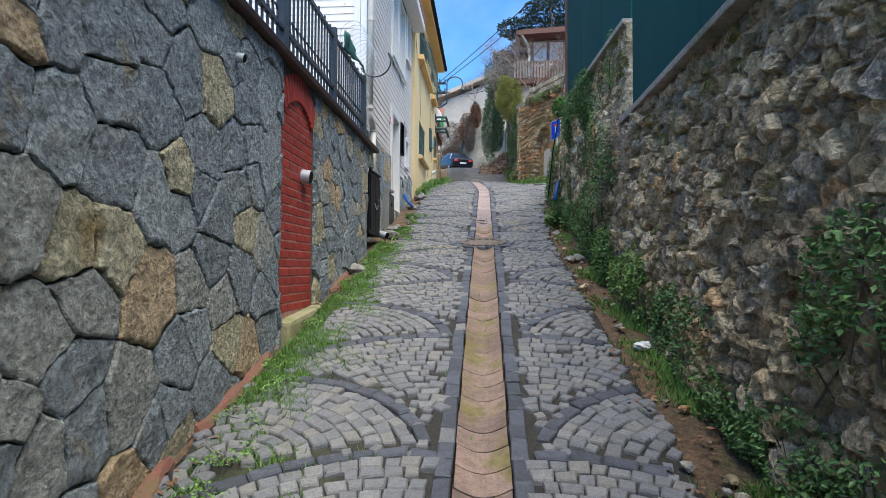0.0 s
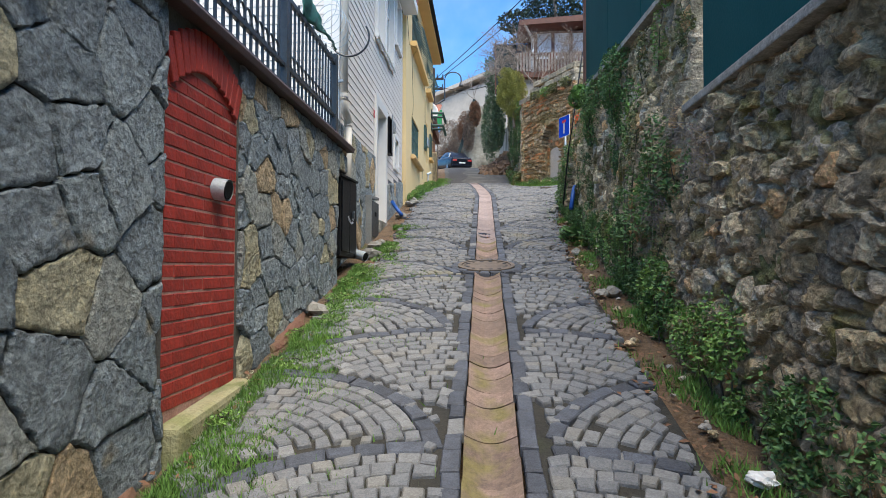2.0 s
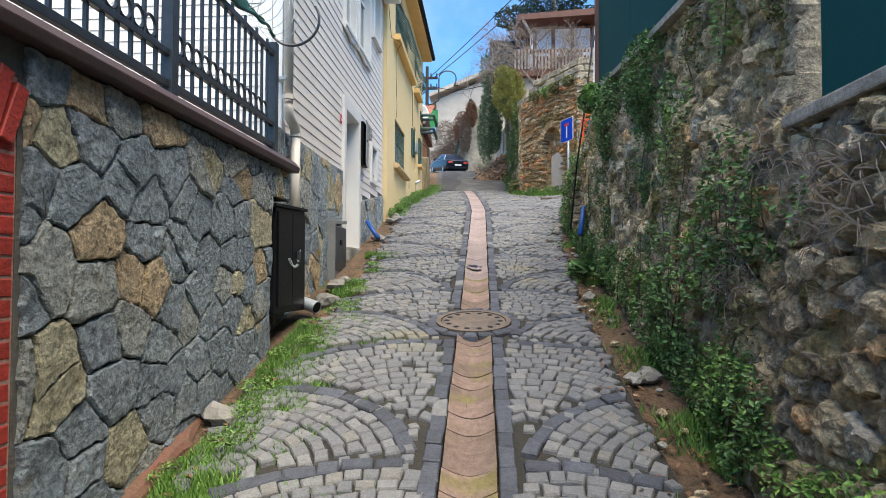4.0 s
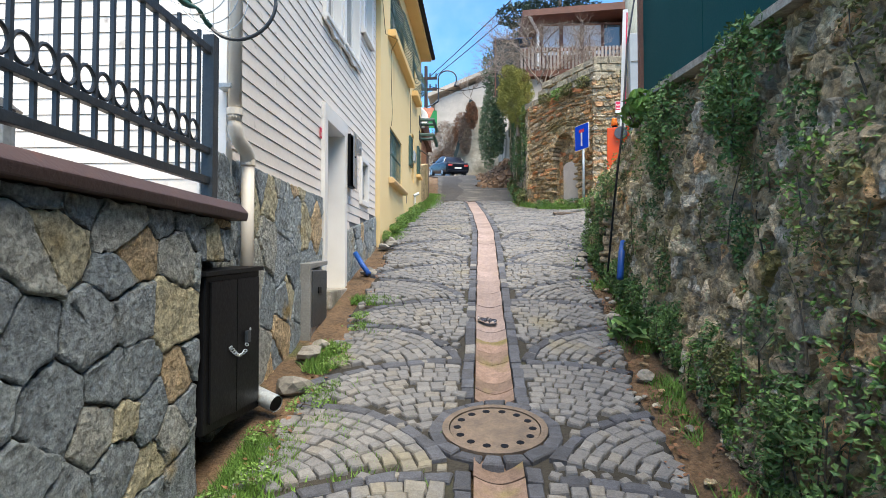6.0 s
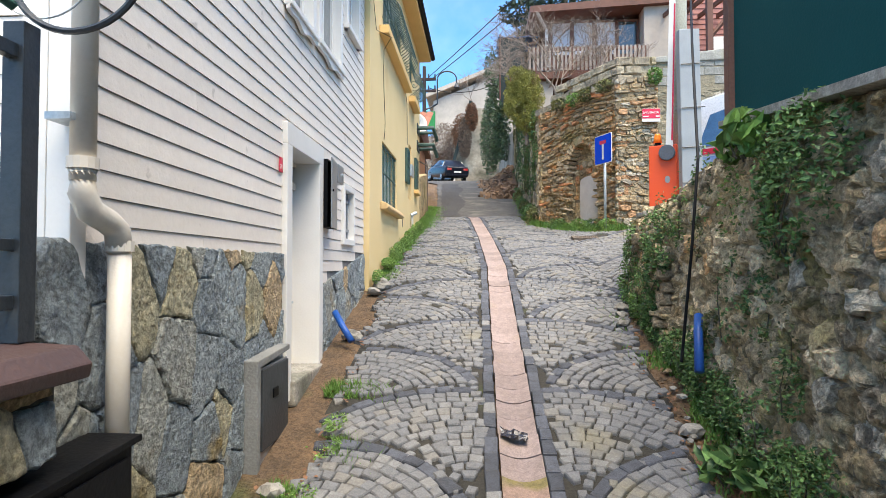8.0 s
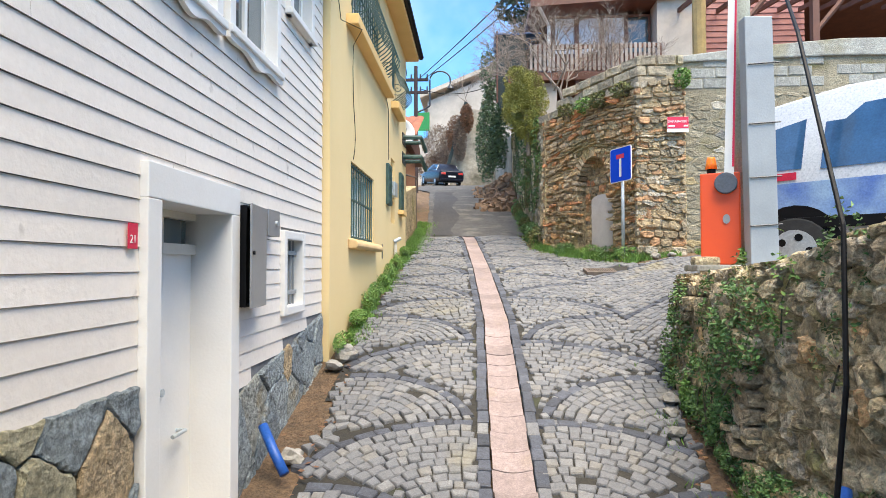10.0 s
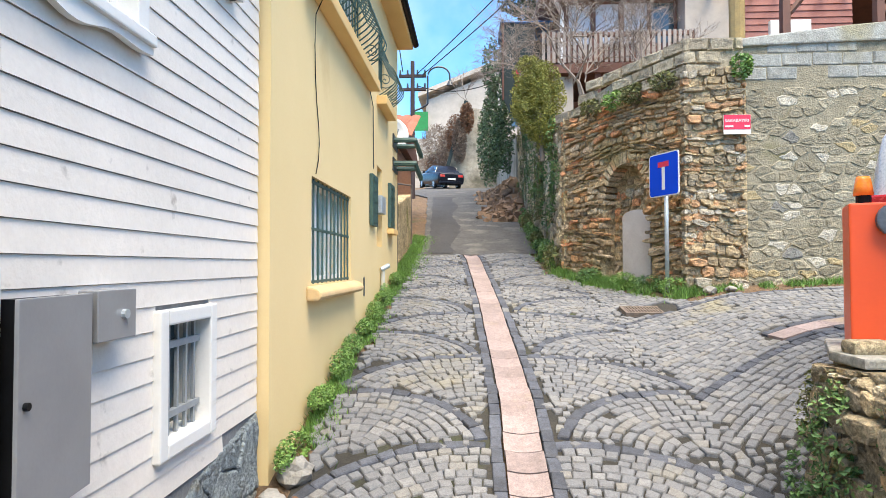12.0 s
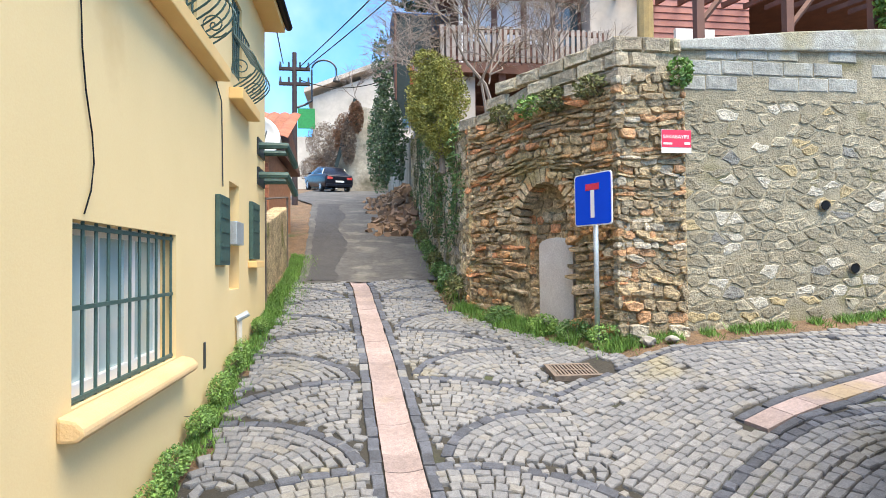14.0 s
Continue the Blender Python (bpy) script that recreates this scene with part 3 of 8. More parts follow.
cap = Geo().prism([(-0.46, 0.0), (0.02, 0.0), (0.03, 0.045), (-0.02, 0.1), (-0.44, 0.12)], (-1.5, -3.0, 3.22), (1, 0, 0), (0, 0, 1), (0, 1, 0), 0, 11.2)
part("wall_cap", cap, M_CAP, wall_l, "brown-painted concrete coping", bevel=0.008)
door_sill = Geo().prism([(DY0 - 0.02, lane(DY0) - 0.1), (DY1 + 0.05, lane(DY1) - 0.1), (DY1 + 0.05, 1.285), (DY0 - 0.02, 1.21)], (-1.6, 0, 0), (0, 1, 0), (0, 0, 1), (1, 0, 0), 0, 0.145)
part("door_sill", door_sill, mat("mossy_yellow_concrete", (0.34, 0.3, 0.18), (0.22, 0.22, 0.09), 0.9, scale=5, bump=0.7, chip=0.6, stain=(0.13, 0.15, 0.05), stain_scale=4, stain_at=0.53), wall_l, "mossy yellowish concrete sill", bevel=0.035)
part("brick_bed", Geo().box(-1.66, -1.5645, DY0, DY1, 1.2, 3.1), M_LIME, wall_l)

# ---- right boundary wall ----
wall_r = thing("wall_boundary", "old rubble stone wall overgrown with ivy", "wall", kind="structure")
RX = ((-3, 2, 6, 8.5, 11, 13.6), (1.36, 1.36, 1.3, 1.4, 1.43, 1.55))


def right_x(y, z):
    base = float(np.interp(y, *RX))
    return base + 0.05 * (z - lane(y) - 1) + 0.07 * noise.noise((y * 0.9, z * 0.9, 4)) + 0.03 * noise.noise((y * 4, z * 4, 9))


def right_top(y):
    return 3.02 if y < 5.9 else float(np.interp(y, (5.9, 8.4, 10.5, 10.7, 11.8, 13.6), (4.05, 4.26, 4.5, 4.38, 4.2, 4.09)))


def crag(y, z):
    """Depth of the broken face at a place, and a number for the stone there."""
    p = Vector((y * 5.2 + 0.5 * noise.noise((y * 3, z * 3, 1)), z * 8.0 + 0.5 * noise.noise((y * 3, z * 3, 7)), 0.5))
    dist, pts = noise.voronoi(p)
    own = noise.noise(pts[0] * 3.7)
    edge = smooth01((dist[1] - dist[0]) / 0.22)
    rough = noise.noise((y * 21, z * 26, 3)) + 0.6 * noise.noise((y * 47, z * 55, 5))
    return edge * (0.036 + 0.05 * own) + 0.012 * rough - 0.02, own


def craggy_face(y0, y1, step, materials):
    """The old wall's face: stones and hollows, with its top and ends."""
    ys, nz = span(y0, y1, step), int(2.2 / step)
    vs, own, n = [], [], nz + 1
    for y in ys:
        zb, zt = lane(y) - 0.25, right_top(min(y, y1 - 0.001))
        for k in range(n):
            z = lerp(zb, zt, k / nz)
            d, w = crag(y, z)
            vs.append((right_x(y, z) - d, y, z))
            own.append(w)
    m, top = len(ys), len(ys) * n
    vs += [(2.0, y, right_top(min(y, y1 - 0.001))) for y in ys]
    fs = [(i * n + k, i * n + k + 1, (i + 1) * n + k + 1, (i + 1) * n + k) for i in range(m - 1) for k in range(nz)]
    kinds = [min(len(materials) - 1, int((own[f[0]] * 0.8 + 0.5) * len(materials))) if own[f[0]] > -0.6 else 0 for f in fs]
    fs += [(i * n + nz, top + i, top + i + 1, (i + 1) * n + nz) for i in range(m - 1)]
    for i in (0, m - 1):
        vs.append((2.0, ys[i], lane(ys[i]) - 0.25))
        face = [i * n + k for k in range(n)] + [top + i, len(vs) - 1]
        fs.append(tuple(face if i else reversed(face)))
    ob = raw("wall_core", vs, fs, materials[0], wall_r)
    for q in materials[1:]:
        ob.data.materials.append(q)
    for poly, k in zip(ob.data.polygons, kinds):
        poly.material_index = max(0, k)
    for poly in ob.data.polygons[len(kinds):]:
        poly.material_index = 1


M_CRAG_DARK = mat("dark_old_stone", (0.42, 0.36, 0.26), (0.24, 0.21, 0.16), 0.95, scale=5, fine=50, bump=1.0, dist=0.03, stain=(0.2, 0.2, 0.08), stain_scale=2.0, stain_at=0.55, chip=0.8, chip_scale=14, mottle=0.9, mottle_scale=16)
M_CRAG_TAN = mat("tan_old_stone", (0.78, 0.64, 0.42), (0.48, 0.38, 0.24), 0.95, scale=5, fine=50, bump=1.0, dist=0.03, stain=(0.36, 0.32, 0.13), stain_scale=2.0, stain_at=0.57, chip=0.8, chip_scale=14, mottle=0.9, mottle_scale=16)
craggy_face(-3.0, 1.5, 0.06, (M_EARTH, M_CRAG_DARK, M_CRAG_TAN))
craggy_face(1.5, 5.9, 0.018, (M_EARTH, M_CRAG_DARK, M_EARTH, M_CRAG_TAN))
craggy_face(5.9, 9.2, 0.02, (M_RENDER, M_CRAG_DARK, M_EARTH, M_CRAG_TAN))
craggy_face(9.2, 13.62, 0.022, (M_RENDER, M_EARTH, M_RENDER, M_CRAG_TAN))
coping = thing("wall_coping", "thin grey concrete coping on the rubble wall", "trim", kind="structure")
part("coping_strip", Geo().box(1.3, 1.56, -3, 5.88, 3.02, 3.075), M_CONC, coping, bevel=0.01)
part("coping_strip", Geo().prism([(5.95, 4.06), (8.4, 4.27), (10.55, 4.5), (10.55, 4.55), (8.4, 4.32), (5.95, 4.11)], (1.36, 0, 0), (0, 1, 0), (0, 0, 1), (1, 0, 0), 0, 0.2), M_CONC, coping)
part("end_slab", Geo().prism([(1.57, 13.2), (2.46, 13.2), (2.46, 14.05), (1.86, 14.05), (1.57, 13.5)], (0, 0, 0), (1, 0, 0), (0, 1, 0), (0, 0, 1), 4.125, 4.18), M_CONC, coping, bevel=0.012)
part("end_slab_wall", Geo().box(1.9, 2.44, 13.63, 14.03, 3.0, 4.123), M_EARTH, coping)

teal = thing("metal_fence", "dark teal sheet metal fence panels on the wall", "fence")
for k in range(5):
    y0 = -3.2 + k * 1.8
    part("panel", Geo().box(1.42, 1.45, y0 + 0.004, y0 + 1.796, 3.078, 5.3), M_TEAL, teal, bevel=0.004)
for k in range(3):
    y0 = 5.98 + k * 1.51
    zb = [float(np.interp(y, (5.95, 8.4, 10.55), (4.115, 4.325, 4.555))) for y in (y0, y0 + 1.5)]
    part("panel", Geo().prism([(y0, zb[0]), (y0 + 1.5, zb[1]), (y0 + 1.5, 7.2), (y0, 7.2)], (1.45, 0, 0), (0, 1, 0), (0, 0, 1), (1, 0, 0), 0, 0.03), M_TEAL, teal, bevel=0.004)
part("post", Geo().box(1.42, 1.5, 10.52, 10.6, 4.4, 7.2), M_WOOD, teal, "dark brown timber post", bevel=0.006)

# ---- white clapboard house ----
HX, HY0, HY1, HZ1 = -1.74, 8.45, 13.88, 7.75
house_w = thing("house_white", "white clapboard house on a stone plinth", "house")
M_PLASTER = mat("grey_backing", (0.2, 0.2, 0.2), rough=0.9)
DOOR = (10.86, 11.65, 4.48)
WINS = ((10.84, 11.42, 5.58, 7.0), (11.68, 12.44, 5.6, 7.0), (12.82, 13.36, 6.2, 7.1))
SMALL = (12.72, 13.14, 3.86, 4.38)
holes = [(DOOR[0], DOOR[1], 2.0, DOOR[2])] + [tuple(w) for w in WINS] + [SMALL]


def wall_with_holes(y0, y1, z0, z1, holes):
    """Rectangles (y0, y1, z0, z1) that fill a wall round its openings."""
    cuts = sorted({y0, y1, *[h[0] for h in holes], *[h[1] for h in holes]})
    out = []
    for a, b in zip(cuts, cuts[1:]):
        blocks = sorted((max(z0, h[2]), min(z1, h[3])) for h in holes if h[0] < (a + b) / 2 < h[1])
        z = z0
        for h0, h1 in blocks:
            if h0 > z:
                out.append((a, b, z, h0))
            z = max(z, h1)
        if z < z1:
            out.append((a, b, z, z1))
    return out


gw = Geo()
for a, b, c, d in wall_with_holes(HY0, HY1, 1.6, HZ1, [(q[0] - 0.03, q[1] + 0.03, q[2] - 0.03, q[3] + 0.03) for q in holes]):
    part("wall", Geo().box(HX - 0.3, HX, a, b, c, d), M_PLASTER, house_w)
gw.box(-9, HX - 0.3, HY0, HY0 + 0.3, 1.6, HZ1)
gw.box(-9, HX - 0.3, HY1 - 0.3, HY1, 1.6, HZ1)
gw.box(-9, -8.7, HY0 + 0.3, HY1 - 0.3, 1.6, HZ1)
part("rear_wall", gw, M_PLASTER, house_w)
part("roof", Geo().prism([(-9.3, HZ1), (-1.42, HZ1 - 0.35), (-1.4, HZ1 - 0.2), (-5.3, HZ1 + 2.0)], (0, HY0 - 0.2, 0), (1, 0, 0), (0, 0, 1), (0, 1, 0), 0, HY1 - HY0 + 0.2), M_ROOF, house_w)
part("eave", Geo().box(HX + 0.03, -1.42, HY0 - 0.2, HY1, HZ1 - 0.55, HZ1 - 0.37), M_WHITE, house_w, "white boxed eave", bevel=0.01)

# ---- yellow rendered house ----
YX, YY0, YY1, YZ1 = -1.66, 13.9, 20.3, 8.4
house_y = thing("house_yellow", "yellow rendered house with green window grilles", "house")
YW = [(14.88, 16.42, 4.49, 5.37), (14.9, 16.95, 6.98, 8.1), (18.25, 18.75, 7.15, 8.0), (18.12, 18.6, 4.9, 6.0)]
gy = Geo()
for a, b, c, d in wall_with_holes(YY0, YY1, 2.6, YZ1, YW):
    part("wall", Geo().box(YX - 0.35, YX, a, b, c, d), M_YELLOW, house_y)
gy.box(-9, YX - 0.35, YY0, YY0 + 0.3, 2.6, YZ1)
gy.box(-9, YX - 0.35, YY1 - 0.3, YY1, 2.6, YZ1)
gy.box(-9, -8.7, YY0 + 0.3, YY1 - 0.3, 2.6, YZ1)
part("rear_wall", gy, M_YELLOW, house_y)
part("eave", Geo().box(-9.3, -1.4, YY0 - 0.05, YY1 + 0.12, YZ1 + 0.002, YZ1 + 0.14), M_OCHRE, house_y, "orange-rendered eave", bevel=0.015)
part("roof", Geo().prism([(-9.4, YZ1 + 0.14), (-1.33, YZ1 + 0.14), (-1.33, YZ1 + 0.2), (-5.3, YZ1 + 1.7)], (0, YY0 - 0.1, 0), (1, 0, 0), (0, 0, 1), (0, 1, 0), 0, YY1 - YY0 + 0.3), M_ROOF, house_y)

# ---- stone bastion at the fork, and the long wall ----
bastion = thing("wall_bastion", "old bastion of thin ochre stone slabs with a blind niche", "wall", kind="structure")
BD = (FAR - CORNER).normalized()
BN = Vector((-BD.y, BD.x))  # points at the lane
BLEN = (FAR - CORNER).length
NI0, NI1, NZ0, NZS, NZT = 0.68, 1.62, 4.2, 5.55, 6.18   # niche: along the face, and its heights


def on_face(s, z, h=0.0):
    p = CORNER + BD * s + BN * h
    return Vector((p.x, p.y, z))


gb = Geo()
bo, bu, bn = Vector((CORNER.x, CORNER.y, 0)), Vector((BD.x, BD.y, 0)), Vector((BN.x, BN.y, 0))
for a, b, c, d in wall_with_holes(0, BLEN, 3.6, 7.1, [(NI0, NI1, 3.6, NZT)]):
    gb.prism([(a, c), (b, c), (b, d), (a, d)], bo, bu, (0, 0, 1), bn, -0.5, -0.058)
gb.prism([(NI0 - 0.02, 3.6), (NI1 + 0.02, 3.6), (NI1 + 0.02, 6.4), (NI0 - 0.02, 6.4)], bo, bu, (0, 0, 1), bn, -0.7, -0.26)
gb.box(CORNER.x - 0.03, INNER.x, CORNER.y - 0.008, CORNER.y + 1.2, 3.6, 7.1)
part("wall_core", gb, M_EARTH, bastion)
long_wall = thing("wall_long", "grey fieldstone retaining wall topped with concrete blocks", "wall", kind="structure")
LU = Vector((1, 0.055, 0)).normalized()
LN = Vector((LU.y, -LU.x, 0))
LO = Vector((3.1, 18.06, 0))
part("wall_core", Geo().prism([(0, 3.8), (10, 3.8), (10, 7.75), (2.7, 7.72), (0, 7.5)], LO, LU, (0, 0, 1), LN, -0.6, -0.03), M_POINT, long_wall)

# reddish concrete footing at the wall's foot
foot = thing("wall_footing", "worn reddish concrete footing along the stone wall", "trim", kind="structure")
M_REDC = mat("worn_red_concrete", (0.19, 0.075, 0.055), (0.15, 0.085, 0.05), 0.9, scale=4, bump=0.7, stain=(0.12, 0.11, 0.045), stain_scale=3, stain_at=0.52, chip=0.6)
for y0, y1, w in ((1.2, 2.85, 0.1), (3.1, 4.2, 0.07), (5.8, 6.6, 0.06)):
    fg, ys = Geo(), span(y0, y1, 0.06)
    for y in ys:
        e = -1.53 + max(0.01, w * min(1, (y1 - y) * 4, (y - y0) * 4 + 0.3) + 0.05 * noise.noise((y * 4, 0, 1)) + 0.02 * noise.noise((y * 15, 0, 1)))
        zt = lane(y) + 0.02 + 0.02 * noise.noise((y * 5, 2, 1))
        fg.v += [(-1.58, y, zt - 0.2), (-1.58, y, zt + 0.015), (e - 0.02, y, zt), (e, y, zt - 0.03), (e, y, zt - 0.2)]
    fg.f += [(i * 5 + j, i * 5 + (j + 1) % 5, (i + 1) * 5 + (j + 1) % 5, (i + 1) * 5 + j) for i in range(len(ys) - 1) for j in range(5)]
    fg.f += [(0, 1, 2, 3, 4), tuple(range((len(ys) - 1) * 5, len(ys) * 5))]
    part("footing", fg, M_REDC, foot)

tagged(part("yard", Geo().prism([(2.0, 6.0), (14, 6.0), (14, 14.9), (3.4, 14.75), (2.55, 14.2), (2.0, 14.1)], (0, 0, 0), (1, 0, 0), (0, 1, 0), (0, 0, 1), 2.0, 3.96), M_ASPHALT), "asphalt yard behind the rubble wall", "ground", kind="structure")


# ---- siding of the white house ----
SP = 0.1065


def board(parent, o, u, n, a, b, z):
    prof = [(0.0, z + 0.002), (0.013, z), (0.006, z + SP - 0.003), (0.0, z + SP - 0.001)]
    o, u, n = Vector(o), Vector(u), Vector(n)
    vs = [o + u * s + n * h + Vector((0, 0, zz)) for s in (a, b) for h, zz in prof]
    raw("siding_board", vs, [(0, 3, 2, 1), (4, 5, 6, 7), (0, 1, 5, 4), (1, 2, 6, 5), (2, 3, 7, 6), (3, 0, 4, 7)], M_SIDING, parent)


wrng = random.Random(2)
k = 0
while True:
    z = 3.4065 + k * SP
    if z + SP > HZ1 - 0.5:
        break
    spans = [(HY0 + 0.06, HY1)]
    for h0, h1, hz0, hz1 in [(DOOR[0] - 0.12, DOOR[1] + 0.12, 0, DOOR[2] + 0.1)] + [(w[0] - 0.05, w[1] + 0.05, w[2] - 0.04, w[3] + 0.05) for w in (*WINS, SMALL)] + ([(0, 11.0, 0, 3.65)] if z < 3.65 else []):
        if hz0 < z + SP * 0.6 and z + SP * 0.4 < hz1:
            spans = [q for a, b in spans for q in ((a, min(b, h0)), (max(a, h1), b)) if q[1] - q[0] > 0.02]
    if z < 3.74:
        spans = [(a, min(b, 11.79 + (z - 3.36) / 0.34 * 2.07)) if a > 11 else (a, b) for a, b in spans]
        spans = [q for q in spans if q[1] - q[0] > 0.05]
    for a, b in spans:
        cuts = [a]
        c = 11.8 if z > 4.6 and k % 3 else wrng.uniform(9.3, 12.6)
        if a + 0.3 < c < b - 0.3:
            cuts.append(c)
        cuts.append(b)
        for p0, p1 in zip(cuts, cuts[1:]):
            board(house_w, (HX, 0, 0), (0, 1, 0), (1, 0, 0), p0, p1 - 0.002, z)
    k += 1
for k in range(37):
    z = 3.3 + k * SP
    c = wrng.uniform(-3.6, -2.4)
    for p0, p1 in ((1.8, -c), (-c, 8.0)):
        board(house_w, (0, HY0, 0), (-1, 0, 0), (0, -1, 0), p0, p1 - 0.002, z)
part("corner_board", Geo().box(HX - 0.06, HX + 0.032, HY0 - 0.035, HY0 + 0.055, 3.3, HZ1 - 0.56), M_WHITE, house_w, "white corner board", bevel=0.006)
part("corner_board", Geo().box(HX - 0.16, HX - 0.065, HY0 - 0.032, HY0 - 0.005, 3.3, HZ1 - 0.56), M_WHITE, house_w, bevel=0.005)


def sash_window(parent, y0, y1, z0, z1, x, apron=True):
    w = part("window", Geo().box(x - 0.14, x - 0.13, y0, y1, z0, z1), M_CURTAIN, parent, "white-framed sash window")
    fr = Geo()
    for a, b, c, d in ((y0 - 0.08, y0, z0 - 0.05, z1 + 0.06), (y1, y1 + 0.08, z0 - 0.05, z1 + 0.06), (y0, y1, z1, z1 + 0.06)):
        fr.box(x - 0.1, x + 0.05, a, b, c, d)
    part("window_frame", fr, M_WHITE, w, bevel=0.006)
    part("window_sill", Geo().box(x - 0.1, x + 0.075, y0 - 0.1, y1 + 0.1, z0 - 0.05, z0), M_WHITE, w, bevel=0.008)
    ym = (y0 + y1) / 2
    sash = Geo()
    for a, b, c, d in ((y0, y0 + 0.045, z0, z1), (y1 - 0.045, y1, z0, z1), (ym - 0.025, ym + 0.025, z0, z1), (y0, y1, z0, z0 + 0.05), (y0, y1, lerp(z0, z1, 0.62), lerp(z0, z1, 0.62) + 0.045)):
        lift = 0.003 if d - c < 0.1 else 0.0
        sash.box(x - 0.08 - lift, x - 0.04 + lift, a, b, c, d)
    part("sash", sash, M_WHITE, w)
    for a, b in ((y0 + 0.045, ym - 0.025), (ym + 0.025, y1 - 0.045)):
        part("pane", Geo().box(x - 0.065, x - 0.06, a, b, z0 + 0.05, z1), M_GLASS, w)
    if apron:
        pts = [(y0 - 0.1, 0.0)] + [(lerp(y0 - 0.1, y1 + 0.1, i / 24), -0.03 - 0.045 * (0.5 + 0.5 * math.cos(2 * math.pi * (i / 24 - 0.5) * 2)) * math.sin(math.pi * i / 24)) for i in range(25)] + [(y1 + 0.1, 0.0)]
        part("apron", Geo().prism(pts, (x + 0.026, 0, z0 - 0.05), (0, 1, 0), (0, 0, 1), (1, 0, 0), 0, 0.03), M_WHITE, w, "scalloped white apron moulding")
    return w


for i, wdw in enumerate(WINS):
    sash_window(house_w, *wdw, HX, i < 2)

# street door, recessed
door = part("door", Geo().box(HX - 0.24, HX - 0.2, DOOR[0], DOOR[1], 2.6, 4.26), M_WHITE, house_w, "white panelled street door with dark top lights")
jamb = Geo()
for a, b in ((DOOR[0] - 0.12, DOOR[0]), (DOOR[1], DOOR[1] + 0.12)):
    jamb.box(HX - 0.28, HX + 0.05, a, b, 2.55, DOOR[2])
jamb.box(HX - 0.28, HX + 0.05, DOOR[0] - 0.12, DOOR[1] + 0.12, DOOR[2], DOOR[2] + 0.165)
part("door_frame", jamb, M_WHITE, door, bevel=0.006)
part("transom", Geo().box(HX - 0.24, HX - 0.17, DOOR[0], DOOR[1], 4.24, 4.3), M_PVC, door)
part("transom", Geo().box(HX - 0.24, HX - 0.17, DOOR[0], DOOR[1], 4.44, 4.48), M_PVC, door)
for a, b in ((DOOR[0] + 0.04, DOOR[0] + 0.36), (DOOR[0] + 0.44, DOOR[1] - 0.04)):
    part("top_light", Geo().box(HX - 0.22, HX - 0.215, a, b, 4.3, 4.44), M_GLASS, door)
part("mullion", Geo().box(HX - 0.24, HX - 0.18, DOOR[0] + 0.36, DOOR[0] + 0.44, 4.3, 4.44), M_PVC, door)
part("handle", Geo().tube([(HX - 0.2, 11.5, 3.25), (HX - 0.15, 11.5, 3.25), (HX - 0.15, 11.36, 3.25)], 0.012), M_GALV, door, "steel lever handle")
part("lock", Geo().tube([(HX - 0.2, 11.3, 3.5), (HX - 0.175, 11.3, 3.5)], 0.022, 10), M_GALV, door)
part("threshold", Geo().box(HX - 0.3, HX + 0.09, DOOR[0] - 0.02, DOOR[1] + 0.06, 2.5, lane(11.4) + 0.03), M_CONC, door, "worn stone threshold", bevel=0.02)
plate = thing("house_number_plate", "small red enamel house number plate on the clapboards", "sign")
part("plate", Geo().box(HX + 0.022, HX + 0.026, 10.63, 10.7, 4.25, 4.36), M_RED, plate, bevel=0.001)
nt_ = bpy.data.curves.new("number", "FONT")
nt_.body, nt_.size, nt_.extrude = "21", 0.05, 0.001
nt_.materials.append(M_WHITE)
no_ = new("number", nt_)
no_.parent, no_.location, no_.rotation_euler = plate, (HX + 0.0265, 10.64, 4.275), (radians(90), 0, radians(90))
# grilled cellar window
cw = part("window", Geo().box(HX - 0.16, HX - 0.15, SMALL[0], SMALL[1], SMALL[2], SMALL[3]), M_GLASS, house_w, "small white-framed cellar window")
fr = Geo()
y0, y1, z0, z1 = SMALL
for a, b, c, d in ((y0 - 0.07, y0, z0 - 0.07, z1 + 0.07), (y1, y1 + 0.07, z0 - 0.07, z1 + 0.07), (y0, y1, z1, z1 + 0.07), (y0, y1, z0 - 0.07, z0)):
    fr.box(HX - 0.15, HX + 0.045, a, b, c, d)
part("window_frame", fr, M_WHITE, cw, bevel=0.01)
for i in range(5):
    yy = lerp(y0, y1, (i + 0.5) / 5)
    part("bar", Geo().box(HX - 0.04, HX - 0.022, yy - 0.009, yy + 0.009, z0, z1), M_ZINC, cw, "weathered iron bar" if not i else "", bevel=0.003)
for zz in (z0 + 0.1, z1 - 0.1):
    part("rail", Geo().box(HX - 0.045, HX - 0.015, y0, y1, zz - 0.016, zz + 0.016), M_ZINC, cw)

# metal meter cabinets on the wall
M_CABINET = mat("brushed_grey_cabinet", (0.36, 0.36, 0.365), (0.3, 0.3, 0.305), 0.35, metal=0.4, scale=3, bump=0.04, speck=0.06)
mbx = thing("meter_cabinet", "grey steel meter cabinet with its door ajar", "cabinet")
part("back", Geo().box(HX + 0.02, HX + 0.03, 11.79, 12.1, 3.92, 4.55), M_BLACK, mbx)
for a, b, c, d in ((11.79, 11.805, 3.92, 4.55), (12.085, 12.1, 3.92, 4.55), (11.805, 12.085, 4.535, 4.55), (11.805, 12.085, 3.92, 3.935)):
    part("side", Geo().box(HX + 0.03, HX + 0.08, a, b, c, d), M_BLACK, mbx)
